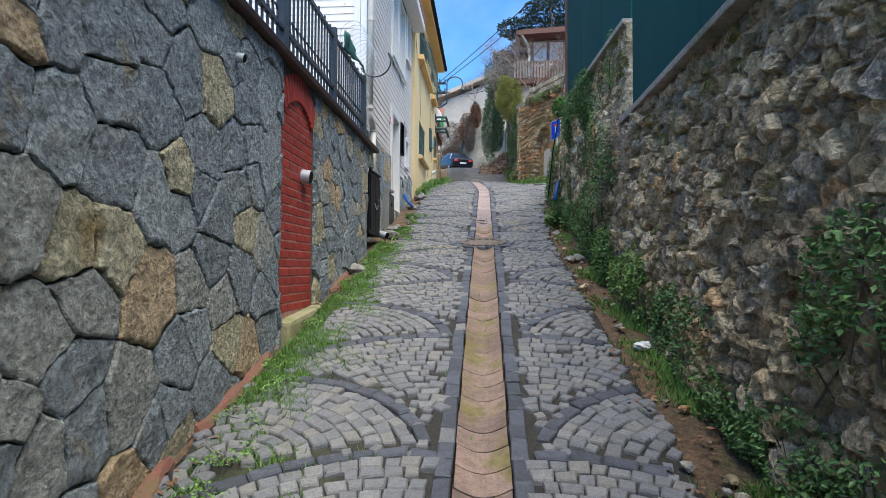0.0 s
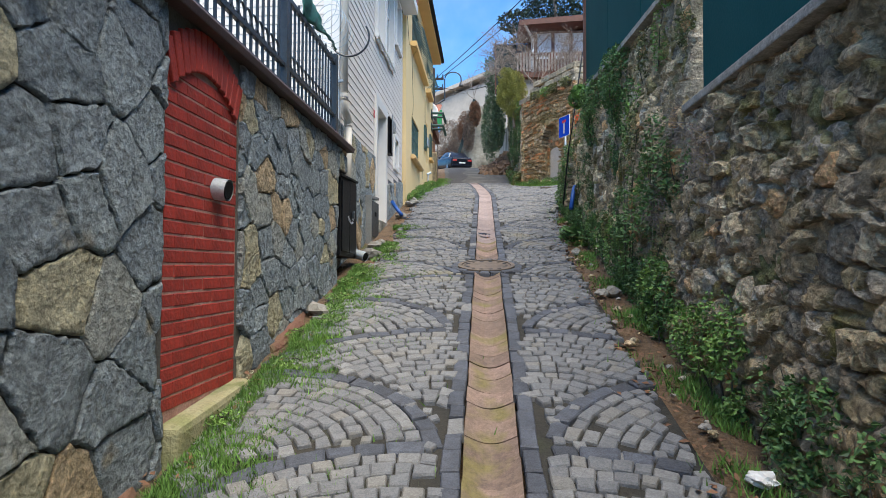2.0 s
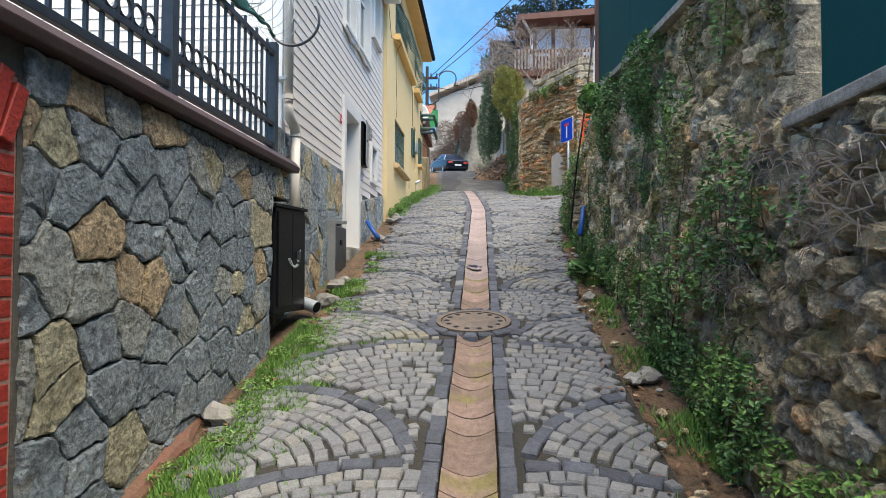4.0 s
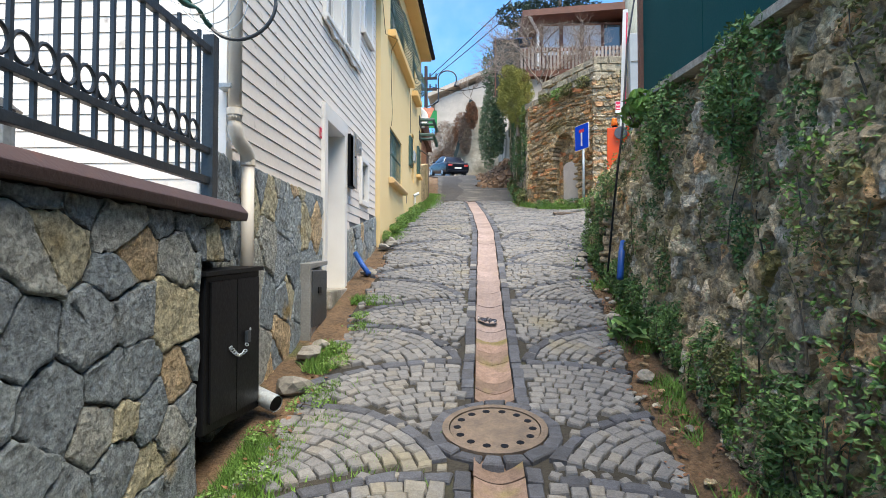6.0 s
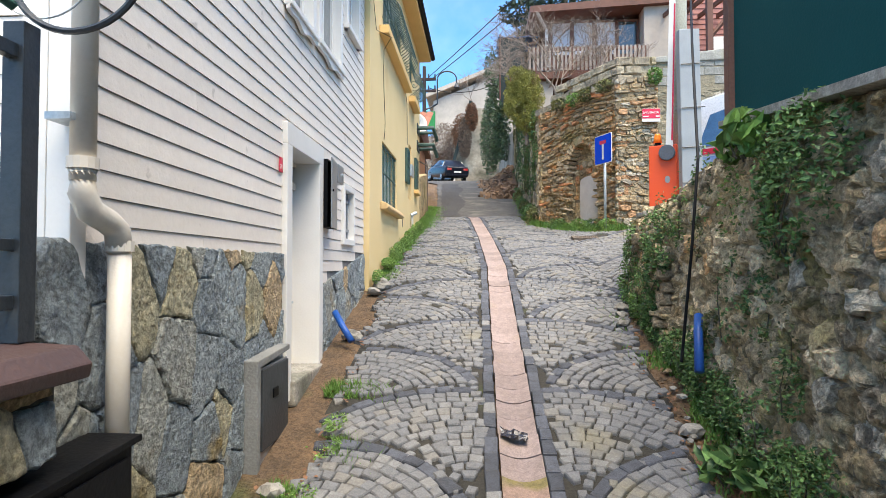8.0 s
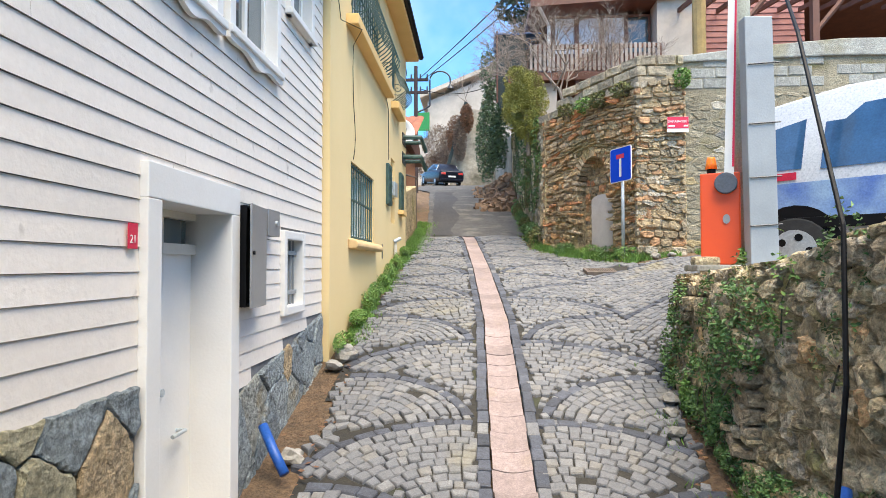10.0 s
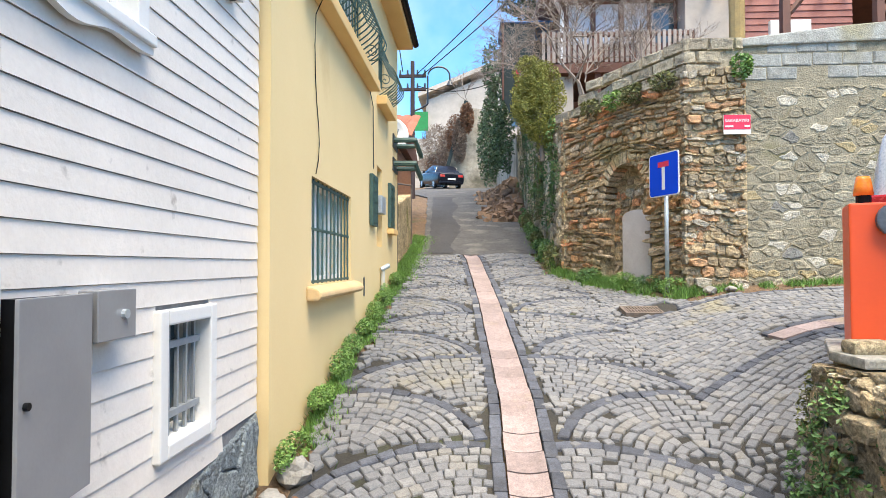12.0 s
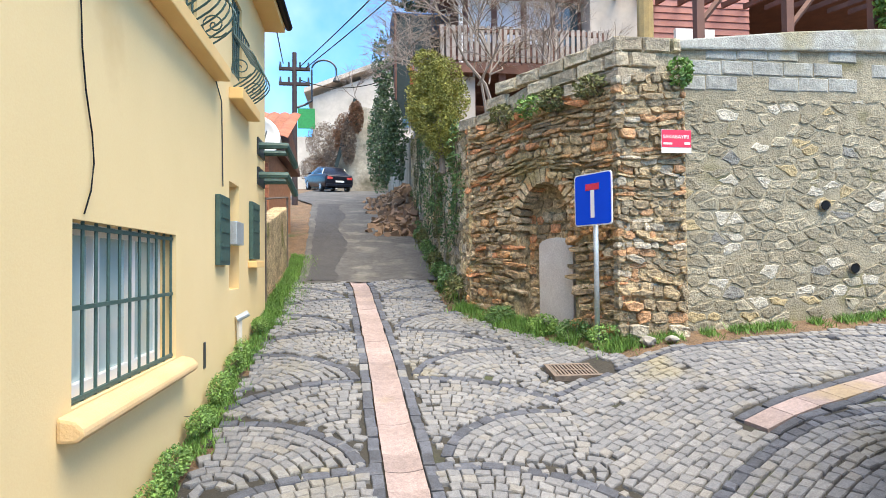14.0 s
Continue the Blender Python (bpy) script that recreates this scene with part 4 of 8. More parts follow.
mdoor = part("door", Geo().box(0, 0.014, -0.39, 0.0, -0.32, 0.32), M_CABINET, mbx, "grey steel door standing ajar", bevel=0.004)
mdoor.location, mdoor.rotation_euler = (HX + 0.082, 12.105, 4.235), (0, 0, radians(7))
part("lock", Geo().tube([(0.014, -0.36, 0.02), (0.026, -0.36, 0.02)], 0.012, 10), M_BLACK, mdoor)
mb2 = thing("junction_box", "small grey steel junction box with a lock", "box")
part("body", Geo().box(HX + 0.026, HX + 0.1, 12.13, 12.36, 4.38, 4.56), M_CABINET, mb2, bevel=0.004)
part("lock", Geo().tube([(HX + 0.1, 12.28, 4.47), (HX + 0.115, 12.28, 4.47)], 0.018, 10), M_GALV, mb2)

# downpipe at the house corner
dp = thing("downpipe", "cream plastic downpipe with an offset elbow", "pipe")
px_ = -1.64
part("upper_pipe", Geo().tube([(px_, 8.38, 7.1), (px_, 8.38, 3.86)], 0.042, 14), M_PVC, dp, smooth=True)
part("elbow", Geo().tube([(px_, 8.38, 3.9), (px_, 8.38, 3.82), (px_, 8.42, 3.76), (px_, 8.52, 3.73), (px_, 8.58, 3.7), (px_, 8.6, 3.62)], 0.047, 14), M_PVC, dp, smooth=True)
part("lower_pipe", Geo().tube([(px_, 8.6, 3.66), (px_, 8.6, 2.75)], 0.042, 14), M_PVC, dp, smooth=True)
for yy, zz in ((8.38, 3.92), (8.6, 3.64), (8.38, 5.2)):
    part("collar", Geo().tube([(px_, yy, zz - 0.02), (px_, yy, zz + 0.02)], 0.051, 14), M_PVC, dp)
part("bracket", Geo().box(-1.73, -1.64, 8.31, 8.45, 4.06, 4.085), M_GALV, dp)

# ---- iron fence on the coping ----
fence = thing("iron_fence", "blue-black iron railing with ring frieze on the coping", "fence")
FX = -1.7
posts = [8.17 - 1.65 * i for i in range(7)]
for yy in posts:
    part("post", Geo().box(FX - 0.035, FX + 0.035, yy - 0.035, yy + 0.035, 3.33, 4.32), M_IRON, fence, bevel=0.004)
for a, b in zip(posts[1:], posts):
    for zz, hh in ((3.455, 0.022), (3.63, 0.018), (4.225, 0.022)):
        part("rail", Geo().box(FX - 0.018, FX + 0.018, a + 0.035, b - 0.035, zz - hh, zz + hh), M_IRON, fence, bevel=0.003)
    n = 13
    for i in range(n):
        yy = lerp(a + 0.035, b - 0.035, (i + 1) / (n + 1))
        part("baluster", Geo().box(FX - 0.009, FX + 0.009, yy - 0.009, yy + 0.009, 3.45, 4.3 if i % 2 == 0 else 4.22), M_IRON, fence)
        ym = yy - 0.5 * (b - a - 0.07) / (n + 1)
        part("ring", Geo().tube([(FX, ym + 0.05 * math.cos(t), 3.715 + 0.055 * math.sin(t)) for t in (2 * math.pi * j / 16 for j in range(17))], 0.009, 6, caps=False), M_IRON, fence)
# razor wire and a torn green net at the end of the fence
wire = thing("razor_wire", "coils of rusty barbed wire above the railing", "wire")
coil = [(FX + 0.02 + 0.17 * math.cos(t), 7.35 + 0.9 * t / 44, 4.56 + 0.2 * math.sin(t)) for t in (44 * j / 420 for j in range(421))]
part("coil", Geo().tube(coil, 0.0035, 5), M_GALV, wire)
barbs = Geo()
for j in range(0, 420, 5):
    p = Vector(coil[j])
    d = Vector((wrng.uniform(-1, 1), wrng.uniform(-1, 1), wrng.uniform(-1, 1))).normalized() * 0.014
    barbs.tube([p - d, p + d], 0.002, 3)
tagged(part("barb", barbs, M_GALV, wire), kind="stuff")
part("end_loop", Geo().tube([(FX + 0.16 + 0.22 * math.cos(t), 8.2 + 0.02 * math.sin(t), 4.52 + 0.22 * math.sin(t)) for t in (lerp(-2.7, 0.6, j / 20) for j in range(21))], 0.011, 7), M_IRON, wire, "black bent hoop")
netting = Geo()
for j in range(26):
    for i in range(6):
        y_, z_ = 6.9 + j * 0.048, 4.22 + 0.05 * i
        netting.v.append((FX + 0.03 + 0.05 * noise.noise((y_ * 6, z_ * 6, 1)), y_, z_ + 0.05 * noise.noise((y_ * 5, z_ * 3, 5)) - 0.05 * (i - 3) * (j / 26)))
netting.f += [(j * 6 + i, j * 6 + i + 1, j * 6 + i + 7, j * 6 + i + 6) for j in range(25) for i in range(5)]
net = thing("torn_netting", "torn dark green netting tied to the railing", "netting")
nb = part("cloth", netting, mat("green_netting", (0.02, 0.09, 0.075), (0.03, 0.13, 0.1), 0.6, scale=14, bump=0.5), net, smooth=True)
nb.modifiers.new("thickness", "SOLIDIFY").thickness = 0.012
tagged(part("courtyard_floor", Geo().box(-8.7, -1.97, -3, 8.42, 3.1, 3.3), M_CONC), "concrete courtyard floor behind the railing", "floor", kind="structure")
lamp = thing("garden_lamp", "small dark lantern standing in the courtyard", "lamp")
part("base", Geo().tube([(-1.98, 6.95, 3.3), (-1.98, 6.95, 3.42)], 0.05, 12), M_IRON, lamp)
part("glass", Geo().tube([(-1.98, 6.95, 3.42), (-1.98, 6.95, 3.56)], 0.06, 12), M_GALV, lamp)
part("cap", Geo().tube([(-1.98, 6.95, 3.56), (-1.98, 6.95, 3.61)], 0.085, 12, 0.02), M_IRON, lamp)

# ---- things along the left foot ----
pvc = thing("drain_stub", "grey plastic drain stub through the brick", "pipe")
pts = [(-1.56, 4.98, 2.4), (-1.48, 4.98, 2.39)]
part("pipe", Geo().tube(pts, 0.062, 20, caps=False), M_GALV, pvc, smooth=True)
# solid black plug stands for the shade inside the pipe
part("bore", Geo().tube([(-1.555, 4.98, 2.4), (-1.4795, 4.98, 2.39)], 0.05, 20), M_BLACK, pvc)
w2 = thing("drain_hole", "short grey drain stub set in the stone wall", "pipe")
part("pipe", Geo().tube([(-1.53, 3.55, 2.92), (-1.48, 3.55, 2.91)], 0.03, 14, caps=False), M_GALV, w2)
# the stub's dark inside is a black plug too
part("bore", Geo().tube([(-1.53, 3.55, 2.92), (-1.482, 3.55, 2.91)], 0.024, 14), M_BLACK, w2)
kb = thing("utility_cabinet", "black steel utility cabinet chained shut in the wall", "cabinet")
part("body", Geo().prism([(7.74, 2.08), (8.52, 2.06), (8.5, 2.93), (7.76, 2.9)], (-1.8, 0, 0), (0, 1, 0), (0, 0, 1), (1, 0, 0), 0, 0.28), M_BLACK, kb, bevel=0.008)
part("door", Geo().prism([(7.8, 2.13), (8.13, 2.12), (8.13, 2.88), (7.8, 2.87)], (-1.519, 0, 0), (0, 1, 0), (0, 0, 1), (1, 0, 0), 0, 0.012), M_BLACK, kb, bevel=0.003)
part("door", Geo().prism([(8.14, 2.12), (8.48, 2.11), (8.47, 2.89), (8.14, 2.88)], (-1.519, 0, 0), (0, 1, 0), (0, 0, 1), (1, 0, 0), 0, 0.012), M_BLACK, kb, bevel=0.003)
part("top", Geo().prism([(7.72, 2.9), (8.53, 2.93), (8.53, 2.955), (7.72, 2.925)], (-1.82, 0, 0), (0, 1, 0), (0, 0, 1), (1, 0, 0), 0, 0.32), M_BLACK, kb, bevel=0.004)
links = Geo()
for j in range(12):
    t = j / 11
    c = Vector((-1.495, lerp(8.02, 8.3, t), 2.5 - 0.06 * math.sin(math.pi * t) + (0.1 * (t - 0.75) * 3 if t > 0.75 else 0)))
    links.tube([c + Vector((0.004 * math.sin(q + j), 0.018 * math.cos(q), 0.008 * math.sin(q))) for q in (2 * math.pi * i / 10 for i in range(11))], 0.0035, 5, caps=False)
part("chain", links, M_GALV, kb, "steel chain")
part("padlock", Geo().box(-1.507, -1.485, 8.24, 8.29, 2.5, 2.57), M_IRON, kb, bevel=0.006)
stub = thing("drain_pipe", "short grey plastic drain pipe by the cabinet", "pipe")
part("pipe", Geo().tube([(-1.62, 8.6, 2.14), (-1.4, 8.5, 2.08)], 0.055, 18, caps=False), M_GALV, stub, smooth=True)
# black plug in place of a shaded hollow
part("bore", Geo().tube([(-1.62, 8.6, 2.14), (-1.402, 8.501, 2.081)], 0.046, 18), M_BLACK, stub)
gb_ = thing("gas_box", "dark grey gas meter box in a concrete surround", "box")
part("surround", Geo().prism([(10.0, 2.2), (10.06, 2.2), (10.06, 2.93), (10.62, 2.97), (10.62, 3.01), (10.0, 2.98)], (-1.72, 0, 0), (0, 1, 0), (0, 0, 1), (1, 0, 0), 0, 0.095), mat("grey_cement", (0.24, 0.24, 0.23), (0.18, 0.18, 0.17), 0.9, scale=4, bump=0.4, stain=(0.15, 0.14, 0.1), stain_scale=3), gb_, bevel=0.008)
part("body", Geo().box(-1.72, -1.64, 10.07, 10.6, 2.3, 2.92), M_CABINET, gb_)
part("door", Geo().box(-1.64, -1.625, 10.09, 10.59, 2.4, 2.91), mat("dark_grey_steel", (0.045, 0.05, 0.055), rough=0.5), gb_, bevel=0.004)
part("latch", Geo().box(-1.625, -1.615, 10.27, 10.36, 2.7, 2.76), M_BLACK, gb_, bevel=0.003)
for nm, pts, lab in (("blue_pipe", [(-1.66, 12.1, 3.12), (-1.56, 12.02, 2.98), (-1.46, 11.94, 2.86)], "short blue plastic pipe by the doorstep"), ("blue_pipe", [(1.34, 10.9, 3.2), (1.3, 10.8, 3.1), (1.24, 10.62, 2.84)], "short blue plastic pipe leaning from the rubble wall")):
    bp_ = thing(nm, lab, "pipe")
    part("pipe", Geo().tube(pts, 0.032, 12), mat("blue_plastic", (0.015, 0.09, 0.38), rough=0.45), bp_, smooth=True)

# ---- yellow house: windows, grilles and fittings ----
def grille_window(y0, y1, z0, z1, bars, label):
    w = part("window", Geo().box(YX - 0.26, YX - 0.25, y0, y1, z0, z1), M_CURTAIN, house_y, label)
    fr = Geo()
    n = 3 if y1 - y0 > 1 else 2
    for i in range(n + 1):
        yy = lerp(y0, y1, i / n)
        fr.box(YX - 0.17, YX - 0.11, max(y0, yy - 0.04), min(y1, yy + 0.04), z0, z1)
    fr.box(YX - 0.173, YX - 0.107, y0, y1, z0, z0 + 0.06)
    fr.box(YX - 0.173, YX - 0.107, y0, y1, z1 - 0.06, z1)
    part("window_frame", fr, M_WHITE, w)
    for i in range(n):
        part("pane", Geo().box(YX - 0.15, YX - 0.145, lerp(y0, y1, i / n) + 0.04, lerp(y0, y1, (i + 1) / n) - 0.04, z0 + 0.06, z1 - 0.06), M_PANE, w)
    for i in range(bars):
        yy = lerp(y0 + 0.02, y1 - 0.02, i / (bars - 1))
        part("bar", Geo().tube([(YX - 0.03, yy, z0), (YX - 0.03, yy, z1)], 0.009, 6), M_GREEN, w)
    for zz in (z0 + 0.02, lerp(z0, z1, 0.52), z1 - 0.03):
        part("rail", Geo().box(YX - 0.04, YX - 0.02, y0, y1, zz - 0.011, zz + 0.011), M_GREEN, w)
    return w


M_SILL = mat("peach_render", (0.66, 0.46, 0.24), (0.6, 0.41, 0.2), 0.9, scale=2.5, bump=0.4, speck=0.08, stain=(0.55, 0.4, 0.22), stain_scale=3, stain_at=0.62)
M_PANE = glass_mat("pale_reflecting_glass", (0.42, 0.52, 0.5), 0.1)
w1 = grille_window(*YW[0], 11, "barred ground-floor window with white frame")
part("sill", Geo().prism([(0, 0), (0.09, 0.0), (0.12, 0.03), (0.115, 0.065), (0.08, 0.1), (0, 0.12)], (YX, 14.74, 4.365), (1, 0, 0), (0, 0, 1), (0, 1, 0), 0, 1.82), M_SILL, w1, "thick rendered sill", bevel=0.02)
w2 = grille_window(*YW[1], 14, "upper window behind a bellied green grille")
w3 = grille_window(*YW[2], 6, "narrow upper window with a bellied grille")


def belly(parent, y0, y1, zb, zt, out, n):
    """A grille whose bars swell outwards above the ledge."""
    def curve(yy):
        pts = []
        for j in range(15):
            t = j / 14
            pts.append((YX + 0.03 + out * math.sin(math.pi * min(1, 1.35 * t)) * (1 - t) ** 0.4, yy, lerp(zb, zt, t)))
        return pts
    for i in range(n):
        part("bar", Geo().tube(curve(lerp(y0, y1, i / (n - 1))), 0.008, 6), M_GREEN, parent)
    for t in (0.0, 0.55, 1.0):
        q = curve(y0)[int(14 * t)]
        part("rail", Geo().tube([(q[0], y0, q[2]), (q[0], y1, q[2])], 0.011, 6), M_GREEN, parent)
    for yy in (y0, y1):
        sp = [(YX + 0.1 + 0.012 * t * math.cos(t * 1.2), yy, zb + 0.2 + 0.012 * t * math.sin(t * 1.2)) for t in (0.4 * j for j in range(26))]
        part("scroll", Geo().tube(sp, 0.007, 5), M_GREEN, parent)


belly(w2, 14.85, 17.1, 6.98, 7.75, 0.3, 19)
belly(w3, 18.2, 19.0, 6.98, 7.7, 0.28, 9)
part("ledge", Geo().box(YX, YX + 0.14, 14.6, 17.55, 6.83, 6.95), M_OCHRE, house_y, "orange rendered ledge", bevel=0.012)
part("ledge", Geo().box(YX, YX + 0.14, 18.1, 19.1, 6.83, 6.95), M_OCHRE, house_y, bevel=0.012)
for a, b, c, d in ((17.54, 17.94, 5.15, 5.8), (19.14, 19.6, 5.22, 5.9)):
    sh = part("shutter", Geo().box(YX + 0.003, YX + 0.05, a, b, c, d), M_GREEN, house_y, "dark green closed shutter", bevel=0.006)
    for i in range(5):
        zz = lerp(c + 0.06, d - 0.06, i / 4)
        part("slat", Geo().box(YX + 0.05, YX + 0.058, a + 0.04, b - 0.04, zz - 0.02, zz + 0.02), M_GREEN, sh)
part("sill", Geo().box(YX, YX + 0.1, 19.1, 19.64, 5.12, 5.2), M_OCHRE, house_y, bevel=0.01)
part("meter_box", Geo().box(YX - 0.1, YX + 0.06, 18.2, 18.55, 5.36, 5.6), M_GALV, house_y, "grey meter box", bevel=0.006)
part("recess_back", Geo().box(YX - 0.36, YX - 0.35, 18.12, 18.6, 4.9, 6.0), M_OCHRE, house_y)
part("gutter", Geo().tube([(-1.36, YY0 - 0.1, YZ1 + 0.12), (-1.36, YY1 + 0.2, YZ1 + 0.12)], 0.055, 10), M_BLACK, house_y, "dark metal roof gutter")
part("cable", Geo().tube([(YX + 0.012, 13.95, 7.25), (YX + 0.012, 14.3, 6.75), (YX + 0.15, 14.75, 6.82), (YX + 0.012, 14.95, 6.72), (YX + 0.012, 14.92, 6.45), (YX + 0.012, 14.94, 6.2), (YX + 0.012, 14.98, 6.0), (YX + 0.012, 15.05, 5.8), (YX + 0.012, 15.07, 5.66), (YX + 0.012, 15.04, 5.52), (YX + 0.012, 14.97, 5.4)], 0.0045, 6), M_BLACK, house_y, "loose black cable")
part("cable", Geo().tube([(YX + 0.012, 17.5, 6.85), (YX + 0.012, 17.75, 6.7), (YX + 0.012, 17.8, 5.9)], 0.006, 6), M_IRON, house_y)
part("vent_slot", Geo().box(YX + 0.001, YX + 0.006, 17.15, 17.22, 4.28, 4.5), M_IRON, house_y)
for zz in (6.68, 6.3):
    aw = thing("folded_awning", "dark green folded awning arm on the house wall", "awning", group="awning arms")
    part("arm", Geo().tube([(YX, 19.75, zz), (YX + 0.36, 19.75, zz), (YX + 0.42, 20.1, zz - 0.18)], 0.045, 8), M_GREEN, aw)
    part("arm", Geo().tube([(YX, 20.12, zz - 0.03), (YX + 0.36, 20.12, zz - 0.03), (YX + 0.42, 20.25, zz - 0.2)], 0.04, 8), M_GREEN, aw)
    part("plate", Geo().box(YX, YX + 0.02, 19.68, 20.2, zz - 0.12, zz + 0.1), M_IRON, aw)
hy = thing("tap_standpipe", "white standpipe tap at the foot of the yellow wall", "pipe")
part("pipe", Geo().tube([(YX + 0.04, 18.42, lane(18.4) - 0.05), (YX + 0.04, 18.42, lane(18.4) + 0.42)], 0.028, 10), M_PVC, hy)
part("head", Geo().tube([(YX + 0.02, 18.38, lane(18.4) + 0.4), (YX + 0.13, 18.42, lane(18.4) + 0.46)], 0.035, 10), M_GALV, hy)
dish = thing("satellite_dish", "white satellite dish beyond the yellow house", "dish")
dg = Geo()
for r in range(5):
    for j in range(20):
        t = 2 * math.pi * j / 20
        rr = 0.3 * (r + 1) / 5
        dg.v.append((rr * math.cos(t), -0.25 * rr * rr / 0.09 * 0.3, rr * math.sin(t)))
dg.v.append((0, 0, 0))
dg.f += [(r * 20 + j, r * 20 + (j + 1) % 20, (r + 1) * 20 + (j + 1) % 20, (r + 1) * 20 + j) for r in range(4) for j in range(20)] + [(100, (j + 1) % 20, j) for j in range(20)]
d0 = part("reflector", dg, M_WHITE, dish, smooth=True)
d0.modifiers.new("thickness", "SOLIDIFY").thickness = 0.01
part("feed_arm", Geo().tube([(0, 0, -0.28), (0, -0.35, -0.05)], 0.01, 6), M_GALV, dish)
part("mount", Geo().tube([(0, 0, 0), (-0.05, 0.25, -0.1), (-0.05, 0.3, -0.5)], 0.02, 8), M_GALV, dish)
dish.location, dish.rotation_euler = (-1.82, 20.75, 7.0), (radians(-12), 0, radians(28))


# ---- fittings at the fork ----
sign = thing("road_sign", "blue dead-end road sign on a grey steel post", "sign")
SC = Vector((2.18, 18.1))
sd = Vector((0.4, -0.917))
sn = Vector((-0.917, -0.4))
so, su, s3 = Vector((SC.x, SC.y, 0)) + Vector((*sn, 0)) * 0.03, Vector((*sd, 0)), Vector((*sn, 0))
gz = ground(SC.x, SC.y)
part("post", Geo().tube([(SC.x, SC.y, gz - 0.1), (SC.x, SC.y, 6.1)], 0.028, 12), M_GALV, sign, smooth=True)


def rounded(w, h, r, zc):
    return [(sx * (w - r) + r * math.cos(t), zc + sz * (h - r) + r * math.sin(t)) for sx, sz, t0 in ((1, 1, 0), (-1, 1, 90), (-1, -1, 180), (1, -1, 270)) for t in (radians(t0 + 22.5 * i) for i in range(5))]


ZC = 5.83
part("backing", Geo().prism(rounded(0.275, 0.285, 0.04, ZC), so, su, (0, 0, 1), s3, 0, 0.012), M_WHITE, sign)
part("face", Geo().prism(rounded(0.262, 0.272, 0.035, ZC), so, su, (0, 0, 1), s3, 0.012, 0.015), M_BLUE, sign, "blue enamel face")
part("stem", Geo().box(-0.028, 0.028, -0.2, 0.13, 0, 0.003, Matrix.Translation(so + s3 * 0.015 + Vector((0, 0, ZC))) @ Matrix((su, Vector((0, 0, 1)), s3)).transposed().to_4x4()), M_WHITE, sign, "white stem of the dead-end mark")
part("crossbar", Geo().box(-0.1, 0.1, 0.1, 0.17, 0, 0.004, Matrix.Translation(so + s3 * 0.0155 + Vector((0, 0, ZC))) @ Matrix((su, Vector((0, 0, 1)), s3)).transposed().to_4x4()), M_RED, sign, "red crossbar")
np_ = thing("street_name_plate", "red street name plate with white lettering on the bastion", "sign")
NY = 17.885
part("plate", Geo().box(2.84, 3.18, NY, NY + 0.012, 6.31, 6.56), M_WHITE, np_, bevel=0.003)
part("red_field", Geo().box(2.843, 3.177, NY - 0.003, NY, 6.37, 6.557), M_RED, np_)
for x0, x1, z0, z1 in ((2.86, 2.96, 6.4, 6.42), (3.1, 3.165, 6.4, 6.425)):
    part("small_print", Geo().box(x0, x1, NY - 0.005, NY - 0.003, z0, z1), M_WHITE, np_)
txt = bpy.data.curves.new("lettering", "FONT")
txt.body, txt.size, txt.extrude = "SAKABAYIRI", 0.056, 0.001
txt.materials.append(M_WHITE)
to = new("lettering", txt)
to.parent, to.location, to.rotation_euler = np_, (2.855, NY - 0.0045, 6.465), (radians(90), 0, 0)
niche_slab = thing("marble_slab", "upright pale marble slab in the niche", "slab")
half = [(0.28 * math.cos(t), 0.1 * math.sin(t)) for t in (math.pi * i / 10 for i in range(11))]
part("slab", Geo().prism([(0.28 + 0.84 - 0.28 + q[0] - 0.0, 5.36 + q[1]) for q in half] + [(0.56, 4.35), (1.12, 4.35)], bo, bu, (0, 0, 1), bn, -0.26, -0.2),
     mat("pale_marble", (0.55, 0.5, 0.46), (0.45, 0.4, 0.36), 0.7, scale=3, bump=0.2), niche_slab, bevel=0.008)
niche_slab.location = bu * 0.28

gate = thing("barrier_gate", "orange barrier gate cabinet with a raised boom", "barrier")
part("cabinet", Geo().box(0, 0.32, 0, 0.3, 4.18, 4.99), M_ORANGE, gate, bevel=0.012)
part("hub", Geo().tube([(0.21, 0, 4.89), (0.21, -0.06, 4.89)], 0.092, 20), mat("grey_plastic", (0.09, 0.1, 0.12), rough=0.5), gate, "grey round hub", bevel=0.01)
part("boom", Geo().prism([(-0.038, 0), (0.038, 0), (0.033, 1.75), (-0.033, 1.75)], (0.235, 0.0, 4.93), Vector((1, 0, -0.03)), Vector((0.03, 0, 1)), (0, -1, 0), 0.01, 0.045), M_WHITE, gate, "white raised boom")
part("stripe", Geo().prism([(0.022, 0.1), (0.04, 0.1), (0.035, 1.7), (0.02, 1.7)], (0.235, 0.0, 4.93), Vector((1, 0, -0.03)), Vector((0.03, 0, 1)), (0, -1, 0), 0.03, 0.048), M_RED, gate)
part("beacon_base", Geo().tube([(0.085, 0.12, 4.99), (0.085, 0.12, 5.04)], 0.038, 14), M_BLACK, gate)
part("beacon", Geo().tube([(0.085, 0.12, 5.04), (0.085, 0.12, 5.09), (0.085, 0.12, 5.13), (0.085, 0.12, 5.15)], 0.052, 14, 0.032), mat("amber_lens", (0.9, 0.25, 0.02), (0.85, 0.22, 0.02), 0.2, scale=4, bump=0), gate, "amber beacon", smooth=True)
